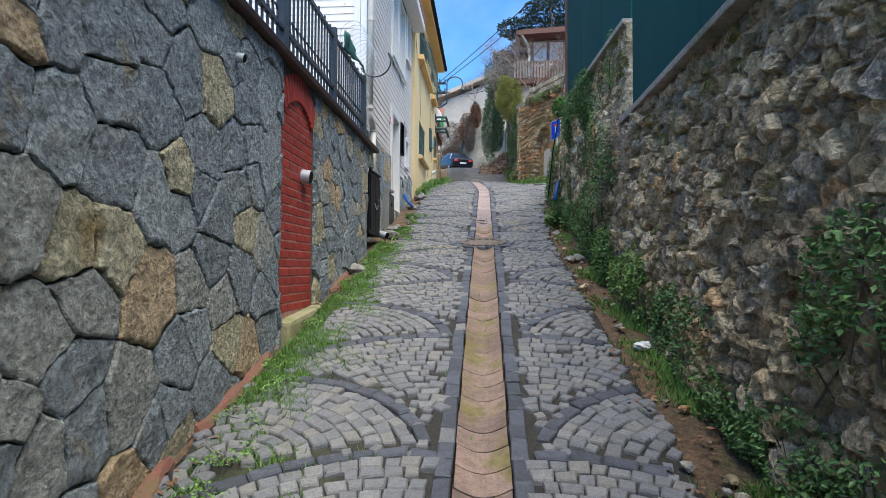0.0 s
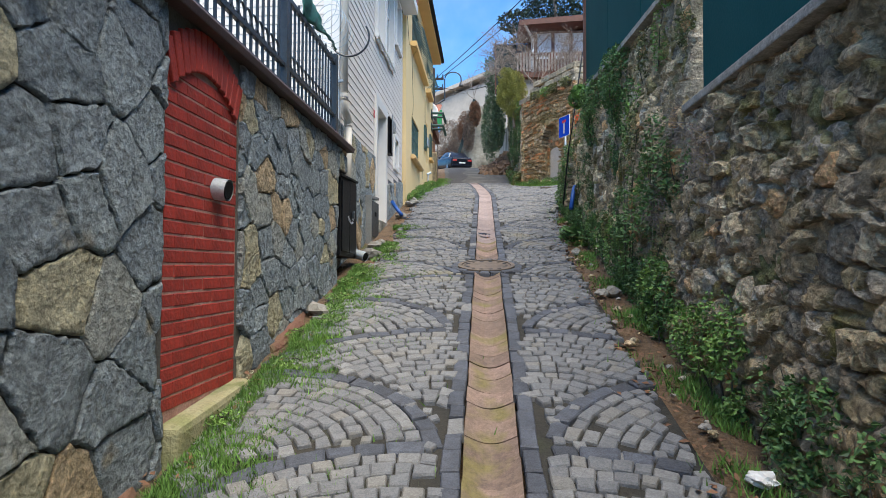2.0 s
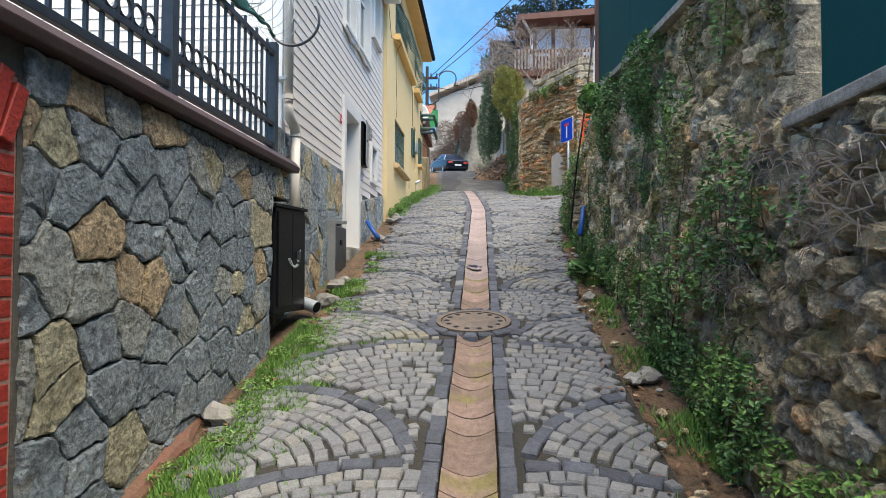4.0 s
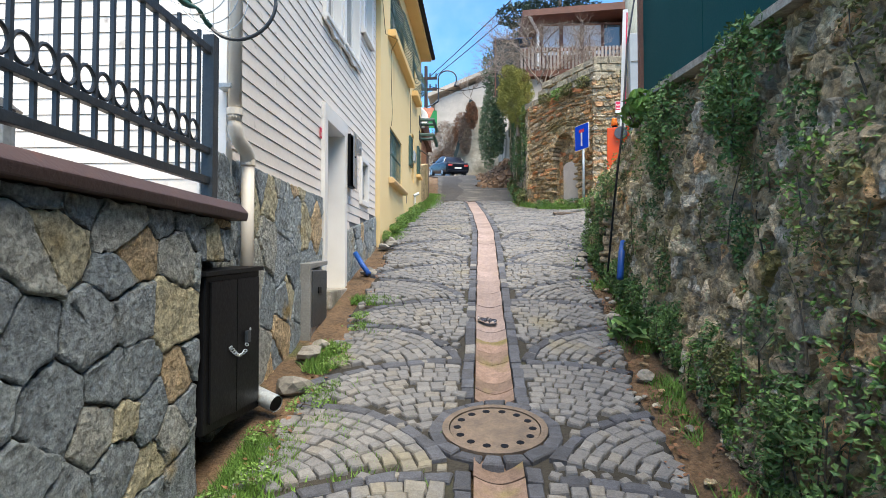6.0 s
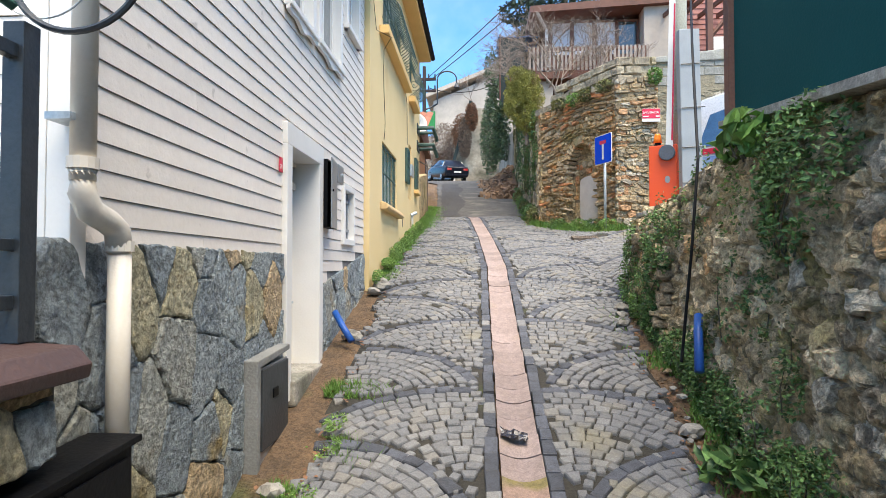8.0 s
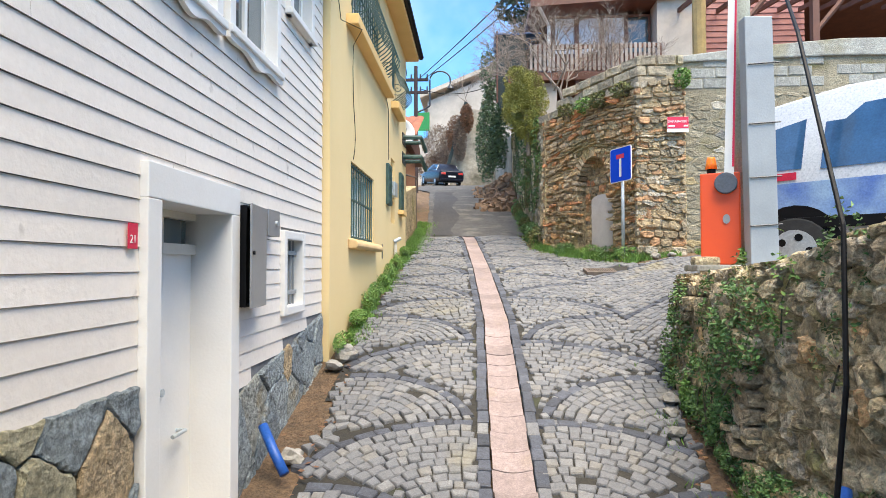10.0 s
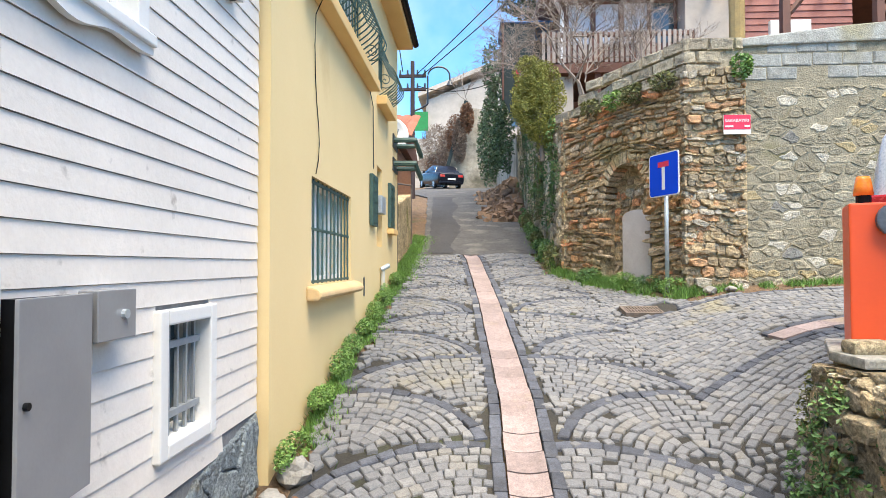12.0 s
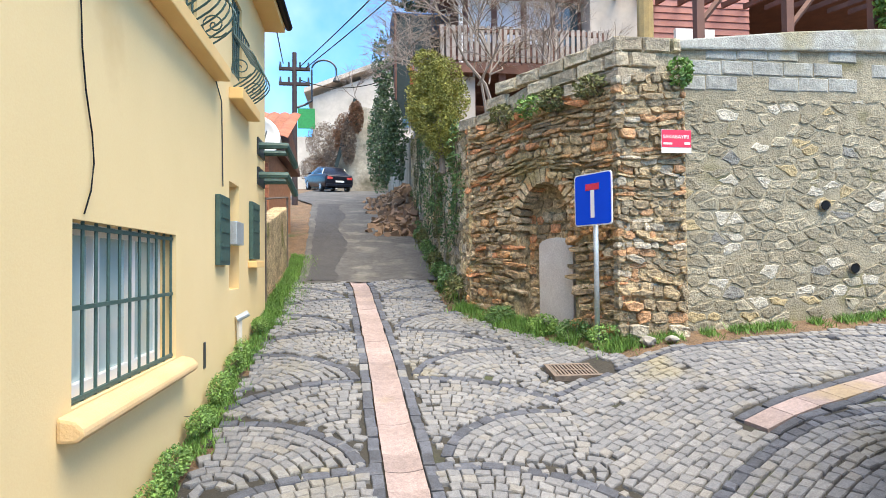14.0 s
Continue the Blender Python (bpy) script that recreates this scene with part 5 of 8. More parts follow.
part("key_switch", Geo().prism([(0.03 * math.cos(t), 0.042 * math.sin(t)) for t in (0.5236 * j for j in range(12))], (0.21, 0, 4.58), (1, 0, 0), (0, 0, 1), (0, -1, 0), 0, 0.012), M_ZINC, gate, "grey oval key switch")
gate.matrix_world = Matrix.Translation((1.75, 13.6, 0)) @ pose(0, 0, 0, 0, 0, -25)
pole = thing("utility_pole", "grey timber utility pole with a steel guard", "pole")
part("pole", Geo().tube([(2.3, 14.0, 3.9), (2.31, 14.0, 9.5)], 0.095, 14, 0.085), mat("grey_green_timber", (0.42, 0.42, 0.34), (0.33, 0.33, 0.27), 0.9, scale=4, bump=0.5), pole, smooth=True)
part("guard", Geo().prism([(2.2, 4.1), (2.43, 4.1), (2.4, 6.36), (2.17, 6.36)], (0, 13.72, 0), (1, 0, 0), (0, 0, 1), (0, -1, 0), 0, 0.12), M_ZINC, pole, "galvanised steel guard", bevel=0.01)
for zz in (4.6, 5.0, 5.45, 5.95):
    part("wire_tie", Geo().tube([(2.19, 13.59, zz), (2.45, 13.59, zz + 0.015)], 0.006, 5), M_IRON, pole)
part("cable", Geo().tube([(2.3, 13.6, 7.2), (1.75, 12.0, 5.6), (1.5, 11.2, 4.45), (1.38, 11.0, 3.8), (1.3, 11.0, 3.0)], 0.011, 6), M_BLACK, pole, "black hanging cable")
pole.location = (-0.17, -0.35, -0.1)
rock = thing("kerb_stone", "dark loose stone on the slab", "stone")
part("stone", Geo().box(1.6, 1.82, 13.33, 13.46, 4.17, 4.25), M_RUBBLE, rock, bevel=0.03)
drain = thing("drain_grate", "rusty iron drain grate set in the setts", "drain")
M_RUST = mat("rusty_iron", (0.17, 0.13, 0.1), (0.1, 0.08, 0.065), 0.8, scale=9, bump=0.5)
gzz = ground(1.75, 17.55)
for i in range(14):
    xx = 1.5 + 0.5 * (i + 0.5) / 14
    part("slat", Geo().box(xx - 0.009, xx + 0.009, -0.14, 0.14, -0.02, 0.012), M_RUST, drain)
part("frame", Geo().box(1.46, 1.5, -0.18, 0.18, -0.04, 0.014).box(2.0, 2.04, -0.18, 0.18, -0.04, 0.014).box(1.5, 2.0, -0.18, -0.14, -0.04, 0.014).box(1.5, 2.0, 0.14, 0.18, -0.04, 0.014).box(1.5, 2.0, -0.012, 0.012, -0.03, 0.01), M_RUST, drain)
# black plate close under the slats stands for the pit's shade
part("pit", Geo().box(1.5, 2.0, -0.14, 0.14, -0.06, -0.05), M_BLACK, drain)
drain.location, drain.rotation_euler = (0, 17.55, gzz), (radians(9), 0, 0)
man = thing("manhole_cover", "round iron manhole cover with square holes", "manhole")
part("cover", Geo().tube([(0, 0, -0.03), (0, 0, 0.012)], 0.27, 32), M_RUST, man, bevel=0.004)
ringg = Geo()
for j in range(40):
    t0, t1 = 2 * math.pi * j / 40, 2 * math.pi * (j + 1) / 40
    ringg.prism([(0.275 * math.cos(t0), 0.275 * math.sin(t0)), (0.315 * math.cos(t0), 0.315 * math.sin(t0)), (0.315 * math.cos(t1), 0.315 * math.sin(t1)), (0.275 * math.cos(t1), 0.275 * math.sin(t1))], (0, 0, 0), (1, 0, 0), (0, 1, 0), (0, 0, 1), -0.03, 0.018)
part("rim", ringg, M_RUST, man)
# the cover is uncut: black discs on it paint the shaded holes
for j in range(14):
    t = 2 * math.pi * j / 14
    part("hole", Geo().tube([(0.225 * math.cos(t), 0.225 * math.sin(t), 0.008), (0.225 * math.cos(t), 0.225 * math.sin(t), 0.0135)], 0.024, 8), M_BLACK, man)
man.location, man.rotation_euler = (-0.02, 8.37, lane(8.37)), (math.atan(0.2), 0, 0)

# ---- vehicles ----
def wheel(parent, x, y, z, r, axis_y, hub=None):
    """A tyre with its rim; axis_y: the axle lies along y."""
    d = Vector((0, 1, 0)) if axis_y else Vector((1, 0, 0))
    c = Vector((x, y, z))
    w = part("wheel", Geo().tube([c - d * 0.1, c - d * 0.085, c + d * 0.085, c + d * 0.1], r, 24), M_RUBBER, parent, bevel=0.015)
    for s_ in (-1, 1):
        part("rim", Geo().tube([c + d * s_ * 0.09, c + d * s_ * 0.104], r * 0.64, 18), M_GALV, w)
        # black spots on the solid rim stand for shaded openings
        for j in range(5):
            t = 2 * math.pi * j / 5
            e = (Vector((math.cos(t), 0, math.sin(t))) if axis_y else Vector((0, math.cos(t), math.sin(t)))) * r * 0.42
            part("rim_hole", Geo().tube([c + e + d * s_ * 0.1, c + e + d * s_ * 0.107], r * 0.12, 8), M_BLACK, w)
    return w


def loft(stations, n=2):
    """A body from cross-sections along x: (x, bottom, waist, top, half width at waist, half width at top)."""
    g1 = Geo()
    for x, zb, zw, zt, hw, ht in stations:
        g1.v += [(x, -hw * 0.92, zb), (x, -hw, lerp(zb, zw, 0.35)), (x, -hw, zw), (x, -ht, zt), (x, ht, zt), (x, hw, zw), (x, hw, lerp(zb, zw, 0.35)), (x, hw * 0.92, zb)]
    m = len(stations)
    g1.f += [(i * 8 + j, i * 8 + (j + 1) % 8, (i + 1) * 8 + (j + 1) % 8, (i + 1) * 8 + j) for i in range(m - 1) for j in range(8)]
    g1.f += [tuple(range(8)), tuple(range((m - 1) * 8, m * 8))]
    return g1


def saloon(label, paint, at, yaw, pitch):
    """A four-door saloon about 4.7 m long, its tail at x = 0 and its nose at x = 4.7."""
    car = thing("parked_car", label, "car", group="parked cars")
    body = part("body", loft([(0.0, 0.42, 0.7, 0.92, 0.78, 0.7), (0.12, 0.28, 0.8, 1.0, 0.87, 0.76), (0.7, 0.22, 0.88, 1.03, 0.91, 0.8), (1.6, 0.2, 0.9, 1.0, 0.91, 0.82), (3.2, 0.2, 0.88, 0.98, 0.91, 0.82), (4.2, 0.22, 0.76, 0.86, 0.88, 0.76), (4.6, 0.3, 0.62, 0.72, 0.8, 0.66), (4.7, 0.36, 0.55, 0.6, 0.7, 0.6)]), paint, car, bevel=0.03, smooth=True)
    part("cabin", loft([(0.55, 0.95, 0.97, 1.03, 0.74, 0.7), (1.25, 0.95, 1.1, 1.42, 0.8, 0.58), (1.9, 0.95, 1.1, 1.47, 0.82, 0.6), (2.6, 0.95, 1.1, 1.44, 0.82, 0.58), (3.45, 0.94, 0.95, 0.99, 0.76, 0.72)]), paint, car, bevel=0.03, smooth=True)
    part("rear_window", Geo().add([(0.66, -0.62, 1.05), (0.66, 0.62, 1.05), (1.2, 0.54, 1.385), (1.2, -0.54, 1.385), (0.7, -0.62, 1.02), (0.7, 0.62, 1.02), (1.24, 0.54, 1.36), (1.24, -0.54, 1.36)], [(0, 1, 2, 3), (7, 6, 5, 4), (0, 4, 5, 1), (1, 5, 6, 2), (2, 6, 7, 3), (3, 7, 4, 0)]), M_GLASS, car)
    part("windscreen", Geo().add([(3.36, -0.66, 1.03), (3.36, 0.66, 1.03), (2.66, 0.54, 1.41), (2.66, -0.54, 1.41), (3.3, -0.66, 1.01), (3.3, 0.66, 1.01), (2.6, 0.54, 1.39), (2.6, -0.54, 1.39)], [(3, 2, 1, 0), (4, 5, 6, 7), (0, 1, 5, 4), (1, 2, 6, 5), (2, 3, 7, 6), (3, 0, 4, 7)]), M_GLASS, car)
    for s_ in (-1, 1):
        for x0, x1, t0, t1 in ((0.95, 1.9, 1.15, 1.88), (1.98, 3.2, 1.98, 2.62)):
            part("side_window", Geo().add([(x0, s_ * 0.825, 1.0), (x1, s_ * 0.83, 1.0), (t1, s_ * 0.645, 1.38), (t0, s_ * 0.645, 1.37), (x0, s_ * 0.79, 1.0), (x1, s_ * 0.79, 1.0), (t1, s_ * 0.61, 1.38), (t0, s_ * 0.61, 1.37)], [(0, 1, 2, 3), (7, 6, 5, 4), (0, 4, 5, 1), (1, 5, 6, 2), (2, 6, 7, 3), (3, 7, 4, 0)]), M_GLASS, car)
        part("tail_light", Geo().box(-0.02, 0.1, s_ * 0.6 - 0.16, s_ * 0.6 + 0.16, 0.72, 0.86), M_TAIL, car, "red and white tail light", bevel=0.02)
        part("head_light", Geo().box(4.5, 4.66, s_ * 0.58 - 0.15, s_ * 0.58 + 0.15, 0.58, 0.7), M_PANE, car, bevel=0.03)
        part("mirror", Geo().box(3.0, 3.12, s_ * 0.96 - 0.08, s_ * 0.96 + 0.08, 0.96, 1.08), paint, car, bevel=0.03)
        for x in (0.95, 3.72):
            wheel(car, x, s_ * 0.8, 0.31, 0.315, True)
    part("number_plate", Geo().box(-0.025, 0.0, -0.26, 0.26, 0.55, 0.66), M_WHITE, car, bevel=0.004)
    part("bumper", Geo().box(-0.03, 0.14, -0.8, 0.8, 0.3, 0.46), paint, car, bevel=0.04)
    car.matrix_world = Matrix.Translation(at) @ pose(0, 0, 0, 0, 0, yaw) @ pose(0, 0, 0, 0, -pitch, 0)
    return car


M_TAIL = mat("red_lens", (0.5, 0.02, 0.02), (0.6, 0.15, 0.12), 0.2, scale=3, bump=0)
saloon("dark blue-black saloon parked at the top of the lane", M_CARB, (-1.75, 47.6, lane(47.6) + 0.02), 111, 8)
saloon("light blue-grey car parked facing downhill", M_CARS, (-4.0, 60.3, lane(57) + 0.3), -84, -8)

van = thing("delivery_van", "white delivery van with blue livery parked behind the wall", "van")
vb = [(0.7, 0.4, 0.95, 1.3, 0.76, 0.64), (0.76, 0.3, 1.0, 1.55, 0.84, 0.67), (0.95, 0.25, 1.05, 1.74, 0.86, 0.69), (1.7, 0.25, 1.05, 1.83, 0.86, 0.7), (3.2, 0.25, 1.05, 1.8, 0.86, 0.68), (3.95, 0.25, 1.0, 1.26, 0.86, 0.72), (4.55, 0.25, 0.88, 1.02, 0.83, 0.7), (4.75, 0.35, 0.7, 0.85, 0.72, 0.6)]
part("body", loft(vb), mat("silver_white_paint", (0.55, 0.58, 0.62), (0.5, 0.53, 0.57), 0.3, scale=2, bump=0, coat=1.0), van, bevel=0.03, smooth=True)
part("livery", Geo().box(0.8, 4.2, -0.868, -0.862, 0.62, 0.95), mat("blue_livery", (0.09, 0.17, 0.45), (0.32, 0.46, 0.62), 0.35, scale=3.5, bump=0), van, "blue printed side panel")
part("livery_text", Geo().box(1.0, 1.32, -0.8715, -0.868, 0.98, 1.05), M_RED, van)
part("skirt", Geo().box(0.85, 4.2, -0.868, -0.862, 0.3, 0.52), mat("dusty_beige_paint", (0.42, 0.36, 0.3), rough=0.5), van)
for q in ([(0.98, 1.08), (1.36, 1.08), (1.38, 1.56), (1.1, 1.5)], [(1.52, 1.06), (2.35, 1.06), (2.35, 1.64), (1.55, 1.62)], [(2.48, 1.06), (3.6, 1.06), (3.15, 1.6), (2.48, 1.64)]):
    vs = [(x, -(lerp(0.865, 0.69, (z - 1.05) / 0.78)) - 0.004, z) for x, z in q]
    part("side_window", Geo().add(vs + [(x, y + 0.03, z) for x, y, z in vs], [(0, 1, 2, 3), (7, 6, 5, 4), (0, 4, 5, 1), (1, 5, 6, 2), (2, 6, 7, 3), (3, 7, 4, 0)]), mat("blue_reflecting_glass", (0.03, 0.09, 0.2), rough=0.05, bump=0, coat=1.0), van)
part("windscreen", Geo().add([(3.93, -0.64, 1.3), (3.93, 0.64, 1.3), (3.26, 0.58, 1.74), (3.26, -0.58, 1.74), (3.88, -0.64, 1.27), (3.88, 0.64, 1.27), (3.2, 0.58, 1.72), (3.2, -0.58, 1.72)], [(0, 1, 2, 3), (7, 6, 5, 4), (0, 4, 5, 1), (1, 5, 6, 2), (2, 6, 7, 3), (3, 7, 4, 0)]), M_GLASS, van)
part("tail_light", Geo().box(0.72, 0.84, -0.872, -0.8, 0.72, 1.12), mat("van_red_lens", (0.55, 0.02, 0.02), rough=0.25, bump=0), van, "tall red tail light", bevel=0.015)
# solid black disc in the body's side, for the shade inside the arch
part("wheel_arch", Geo().tube([(1.3, -0.869, 0.34), (1.3, -0.6, 0.34)], 0.4, 24), M_BLACK, van)
for x in (1.3, 4.0):
    for s_ in (-1, 1):
        wheel(van, x, s_ * 0.79, 0.31, 0.31, True)
part("trim_strip", Geo().box(1.2, 3.1, -0.885, -0.868, 0.52, 0.62), M_BLACK, van, bevel=0.006)
van.matrix_world = Matrix.Translation((2.5, 15.5, 4.0)) @ pose(0, 0, 0, 0, 0, -47)

# ---- uphill: shed, pole, walls and houses ----
shed = thing("tiled_shed", "small brick shed with a clay tile roof", "shed")
M_SHEDB = mat("old_orange_brick", (0.42, 0.2, 0.1), (0.33, 0.15, 0.08), 0.9, scale=9, bump=0.5)
part("brick_wall", Geo().box(-4.5, -1.78, 24.0, 24.25, 4.4, 7.3), M_SHEDB, shed)
part("brick_wall", Geo().box(-2.0, -1.78, 24.25, 27.5, 4.6, 7.3), M_SHEDB, shed)
shr = random.Random(6)
for k in range(22):
    for xx, w in ((-1.99, 0.1), (-1.88, 0.19)) if k % 2 else ((-1.94, 0.19), (-1.83, 0.1)):
        part("brick", Geo().box(xx - w / 2 + 0.006, xx + w / 2 - 0.006, 23.965 + shr.uniform(0, 0.01), 24.0, 5.1 + 0.085 * k, 5.172 + 0.085 * k), M_ROOF, shed)
M_PLANK = mat("orange_planks", (0.5, 0.27, 0.11), (0.36, 0.19, 0.08), 0.8, scale=12, bump=0.4, rand=0.2)
for k in range(9):
    part("plank", Geo().box(-3.1 + 0.112 * k, -2.995 + 0.112 * k, 23.88 + shr.uniform(0, 0.01), 23.98, 5.5, 7.1), M_PLANK, shed)
part("fascia", Geo().box(-4.6, -1.5, 23.75, 23.85, 7.22, 7.4), M_CONC, shed)
for r in range(8):
    for c in range(9):
        yb, zb = 23.7 + r * 0.3, 7.42 + r * 0.13
        xx = -1.5 - c * 0.24
        pr = [(-0.13 + 0.26 * i / 6, 0.045 * math.sin(math.pi * i / 6)) for i in range(7)]
        vs = [(xx + a, yb + q, zb + h + 0.13 * q / 0.3 + dz) for q in (0, 0.36) for dz in (0.0, -0.014) for a, h in pr]
        fs = [(i, i + 1, 15 + i, 14 + i) for i in range(6)] + [(7 + i, 8 + i, i + 1, i) for i in range(6)]
        raw("roof_tile", vs, fs, M_ROOF, shed)
part("roof_deck", Geo().prism([(23.7, 7.38), (26.2, 8.46), (28.7, 7.38)], (-4.6, 0, 0), (0, 1, 0), (0, 0, 1), (1, 0, 0), 0, 2.95), M_WOOD, shed)
shed.location = (-0.4, 0, 0.2)
low = thing("garden_wall", "low crumbling stone wall with an iron gate frame", "wall")
part("wall", Geo().prism([(20.4, 4.3), (24.0, 4.9), (24.0, 6.3), (20.4, 5.6)], (-2.1, 0, 0), (0, 1, 0), (0, 0, 1), (1, 0, 0), 0, 0.3), M_EARTH, low, bevel=0.03)
part("gate_frame", Geo().tube([(-1.72, 20.7, 4.5), (-1.72, 20.7, 6.1), (-1.72, 23.2, 6.4), (-1.72, 23.2, 5.0)], 0.02, 6), M_RUST, low)
M_POLE = mat("dark_creosoted_timber", (0.05, 0.035, 0.035), rough=0.9)
ep = thing("electricity_pole", "dark steel electricity pole with insulators", "pole")
part("mast", Geo().tube([(-2.8, 34, 7.0), (-2.8, 34, 12.9)], 0.11, 10, 0.08), M_POLE, ep)
for zz in (12.3, 11.75):
    part("crossarm", Geo().box(-3.35, -2.25, 33.93, 34.07, zz - 0.05, zz + 0.05), M_POLE, ep)
    for xx in (-3.3, -3.0, -2.6, -2.3):
        part("insulator", Geo().tube([(xx, 34, zz + 0.05), (xx, 34, zz + 0.25)], 0.045, 8, 0.03), M_IRON, ep)
sl = thing("street_lamp", "swan-neck street lamp bracketed to the pole", "street lamp")
part("bracket", Geo().tube([(-2.72, 34.05, 10.9), (-2.45, 34.2, 11.05), (-2.2, 34.2, 11.2)], 0.04, 8), M_IRON, sl)
part("neck", Geo().tube([(-2.2, 34.2, 11.2)] + [(-1.75 + 0.45 * math.cos(t), 34.2, 12.35 + 0.38 * math.sin(t)) for t in (math.pi * (1 - j / 12) for j in range(13))] + [(-1.3, 34.2, 12.15)], 0.035, 7), M_IRON, sl)
part("lantern", Geo().tube([(-1.3, 34.2, 12.15), (-1.3, 34.2, 11.95)], 0.05, 10, 0.14), M_IRON, sl)
for a, b, sag, lab in (((-2.6, 34, 12.4), (7.8, 0, 9.3), 0.35, "black overhead cable slung across the lane"), ((-2.4, 34, 12.35), (9.2, 0, 10.2), 0.5, "black overhead cable slung across the lane"), ((-2.6, 34, 11.9), (1.4, 34, 12.5), 0.5, "twisted overhead cable between the poles"), ((-3.2, 34, 12.5), (-0.3, 2.0, 10.5), 0.6, "thin overhead wire along the lane")):
    cb = thing("overhead_cable", lab, "cable", group="overhead cables")
    a, b = Vector(a), Vector(b)
    part("cable", Geo().tube([a.lerp(b, j / 30) - Vector((0, 0, 4 * sag * (j / 30) * (1 - j / 30))) for j in range(31)], 0.018, 5), M_BLACK, cb)

ivy_wall = thing("wall_ivy", "mossy stone retaining wall along the asphalt", "wall", kind="structure")
part("wall_core", Geo().prism([(20.2, 4.0), (30.5, 6.2), (30.5, 9.0), (27.3, 8.6), (20.2, 7.1)], (1.16, 0, 0), (0, 1, 0), (0, 0, 1), (1, 0, 0), 0, 0.5), M_EARTH, ivy_wall)
part("concrete_top", Geo().prism([(24.5, 7.6), (30.0, 8.5), (30.0, 9.6), (24.5, 8.6)], (1.2, 0, 0), (0, 1, 0), (0, 0, 1), (1, 0, 0), 0, 0.3), M_CONC, ivy_wall)
stone_wall(ivy_wall, cells([(-30.0, 6.3), (-20.4, 4.3), (-20.4, 7.0), (-30.0, 8.2)], 0.4, 0.25, 91), (1.16, 0, 0), (0, -1, 0), (0, 0, 1), (-1, 0, 0), M_RUBBLE, M_RUBBLE_I, 0.04, 92, limit=120)
terr = thing("terrace_fill", "earth terrace behind the retaining walls", "ground", kind="structure")
part("fill", Geo().prism([(1.75, 20.6), (2.9, 18.6), (14, 19.2), (40, 24), (40, 60), (1.62, 60)], (0, 0, 0), (1, 0, 0), (0, 1, 0), (0, 0, 1), 2.0, 7.35), M_SOIL, terr)
part("upper_fill", Geo().prism([(1.75, 29), (40, 26.5), (40, 90), (2.2, 90)], (0, 0, 0), (1, 0, 0), (0, 1, 0), (0, 0, 1), 6.0, 9.0), M_SOIL, terr)
cwall = thing("wall_concrete", "pale streaked concrete retaining wall above the parked cars", "wall", kind="structure")
part("panel", Geo().prism([(-2.05, 9.3), (1.8, 9.3), (1.8, 15.3), (1.08, 15.5), (-0.84, 15.8), (-2.05, 12.0)], (0, 52, 0), (1, 0, 0), (0, 0, 1), (0, -1, 0), -0.4, 0.0), M_STREAK, cwall)
part("return_wall", Geo().prism([(30.5, 6.5), (52, 9.4), (52, 13.0), (40, 10.8), (30.5, 9.2)], (1.3, 0, 0), (0, 1, 0), (0, 0, 1), (1, 0, 0), 0, 0.4), M_STREAK, cwall)
part("stair_rail", Geo().prism([(-2.25, 11.6), (-2.0, 11.6), (-0.7, 16.1), (-0.95, 16.2)], (0, 51.6, 0), (1, 0, 0), (0, 0, 1), (0, -1, 0), -0.1, 0.0), M_NET, cwall)

far = thing("hillside_house", "pale house with a shallow gabled roof up the hill", "house")
part("wall", Geo().prism([(-4.8, 11), (9, 11), (9, 20.5), (2.0, 22.9), (-4.8, 20.2)], (0, 66, 0), (1, 0, 0), (0, 0, 1), (0, 1, 0), 0, 9), M_GREYWALL, far)
part("roof", Geo().prism([(-5.5, 20.4), (2.0, 23.4), (10, 20.6), (10, 21.0), (2.0, 23.8), (-5.5, 20.8)], (0, 65.3, 0), (1, 0, 0), (0, 0, 1), (0, 1, 0), 0, 10.5), M_GREYWALL, far, "pale overhanging roof")
part("lean_to", Geo().box(-7.0, -4.8, 66, 70, 10, 16.6), M_GREYWALL, far)
part("green_hoarding", Geo().box(-6.1, -4.6, 65.8, 65.9, 17.3, 19.1), mat("green_sheet", (0.02, 0.25, 0.06), rough=0.6), far)
for x0 in (0.2, 3.2):
    part("window", Geo().box(x0, x0 + 1.2, 65.9, 65.98, 17.6, 19.2), M_GLASS, far)

# terrace house above the bastion
M_BLIND = mat("white_window_blind", (0.66, 0.66, 0.68), (0.56, 0.57, 0.6), 0.35, scale=1.5, bump=0.05, speck=0.1)
th = thing("terrace_house", "brown timber-framed house with a glazed veranda", "house")
part("wall", Geo().box(1.9, 6.0, 25.2, 31, 7.3, 11.3), M_WOOD, th)
part("side_wall", Geo().box(4.75, 5.9, 24.6, 25.2, 7.3, 12.5), M_GREYWALL, th, "grey-white rendered side wall")
part("roof", Geo().prism([(1.3, 11.25), (6.2, 11.5), (6.2, 11.75), (1.3, 11.45)], (0, 24.4, 0), (1, 0, 0), (0, 0, 1), (0, 1, 0), 0, 7), M_WOOD, th, "dark shallow roof")
for x0, x1 in ((2.05, 2.6), (2.72, 3.3), (3.42, 4.0), (4.1, 4.66)):
    wv = part("window", Geo().box(x0, x1, 25.16, 25.195, 10.2, 11.2), M_BLIND if x0 < 3.9 else M_GLASS, th, "veranda window")
    part("window_frame", Geo().box(x0 - 0.06, x0, 25.1, 25.2, 9.6, 11.2).box(x1, x1 + 0.06, 25.1, 25.2, 9.6, 11.2).box(x0, x1, 25.1, 25.2, 11.2, 11.25), M_WOOD, wv)
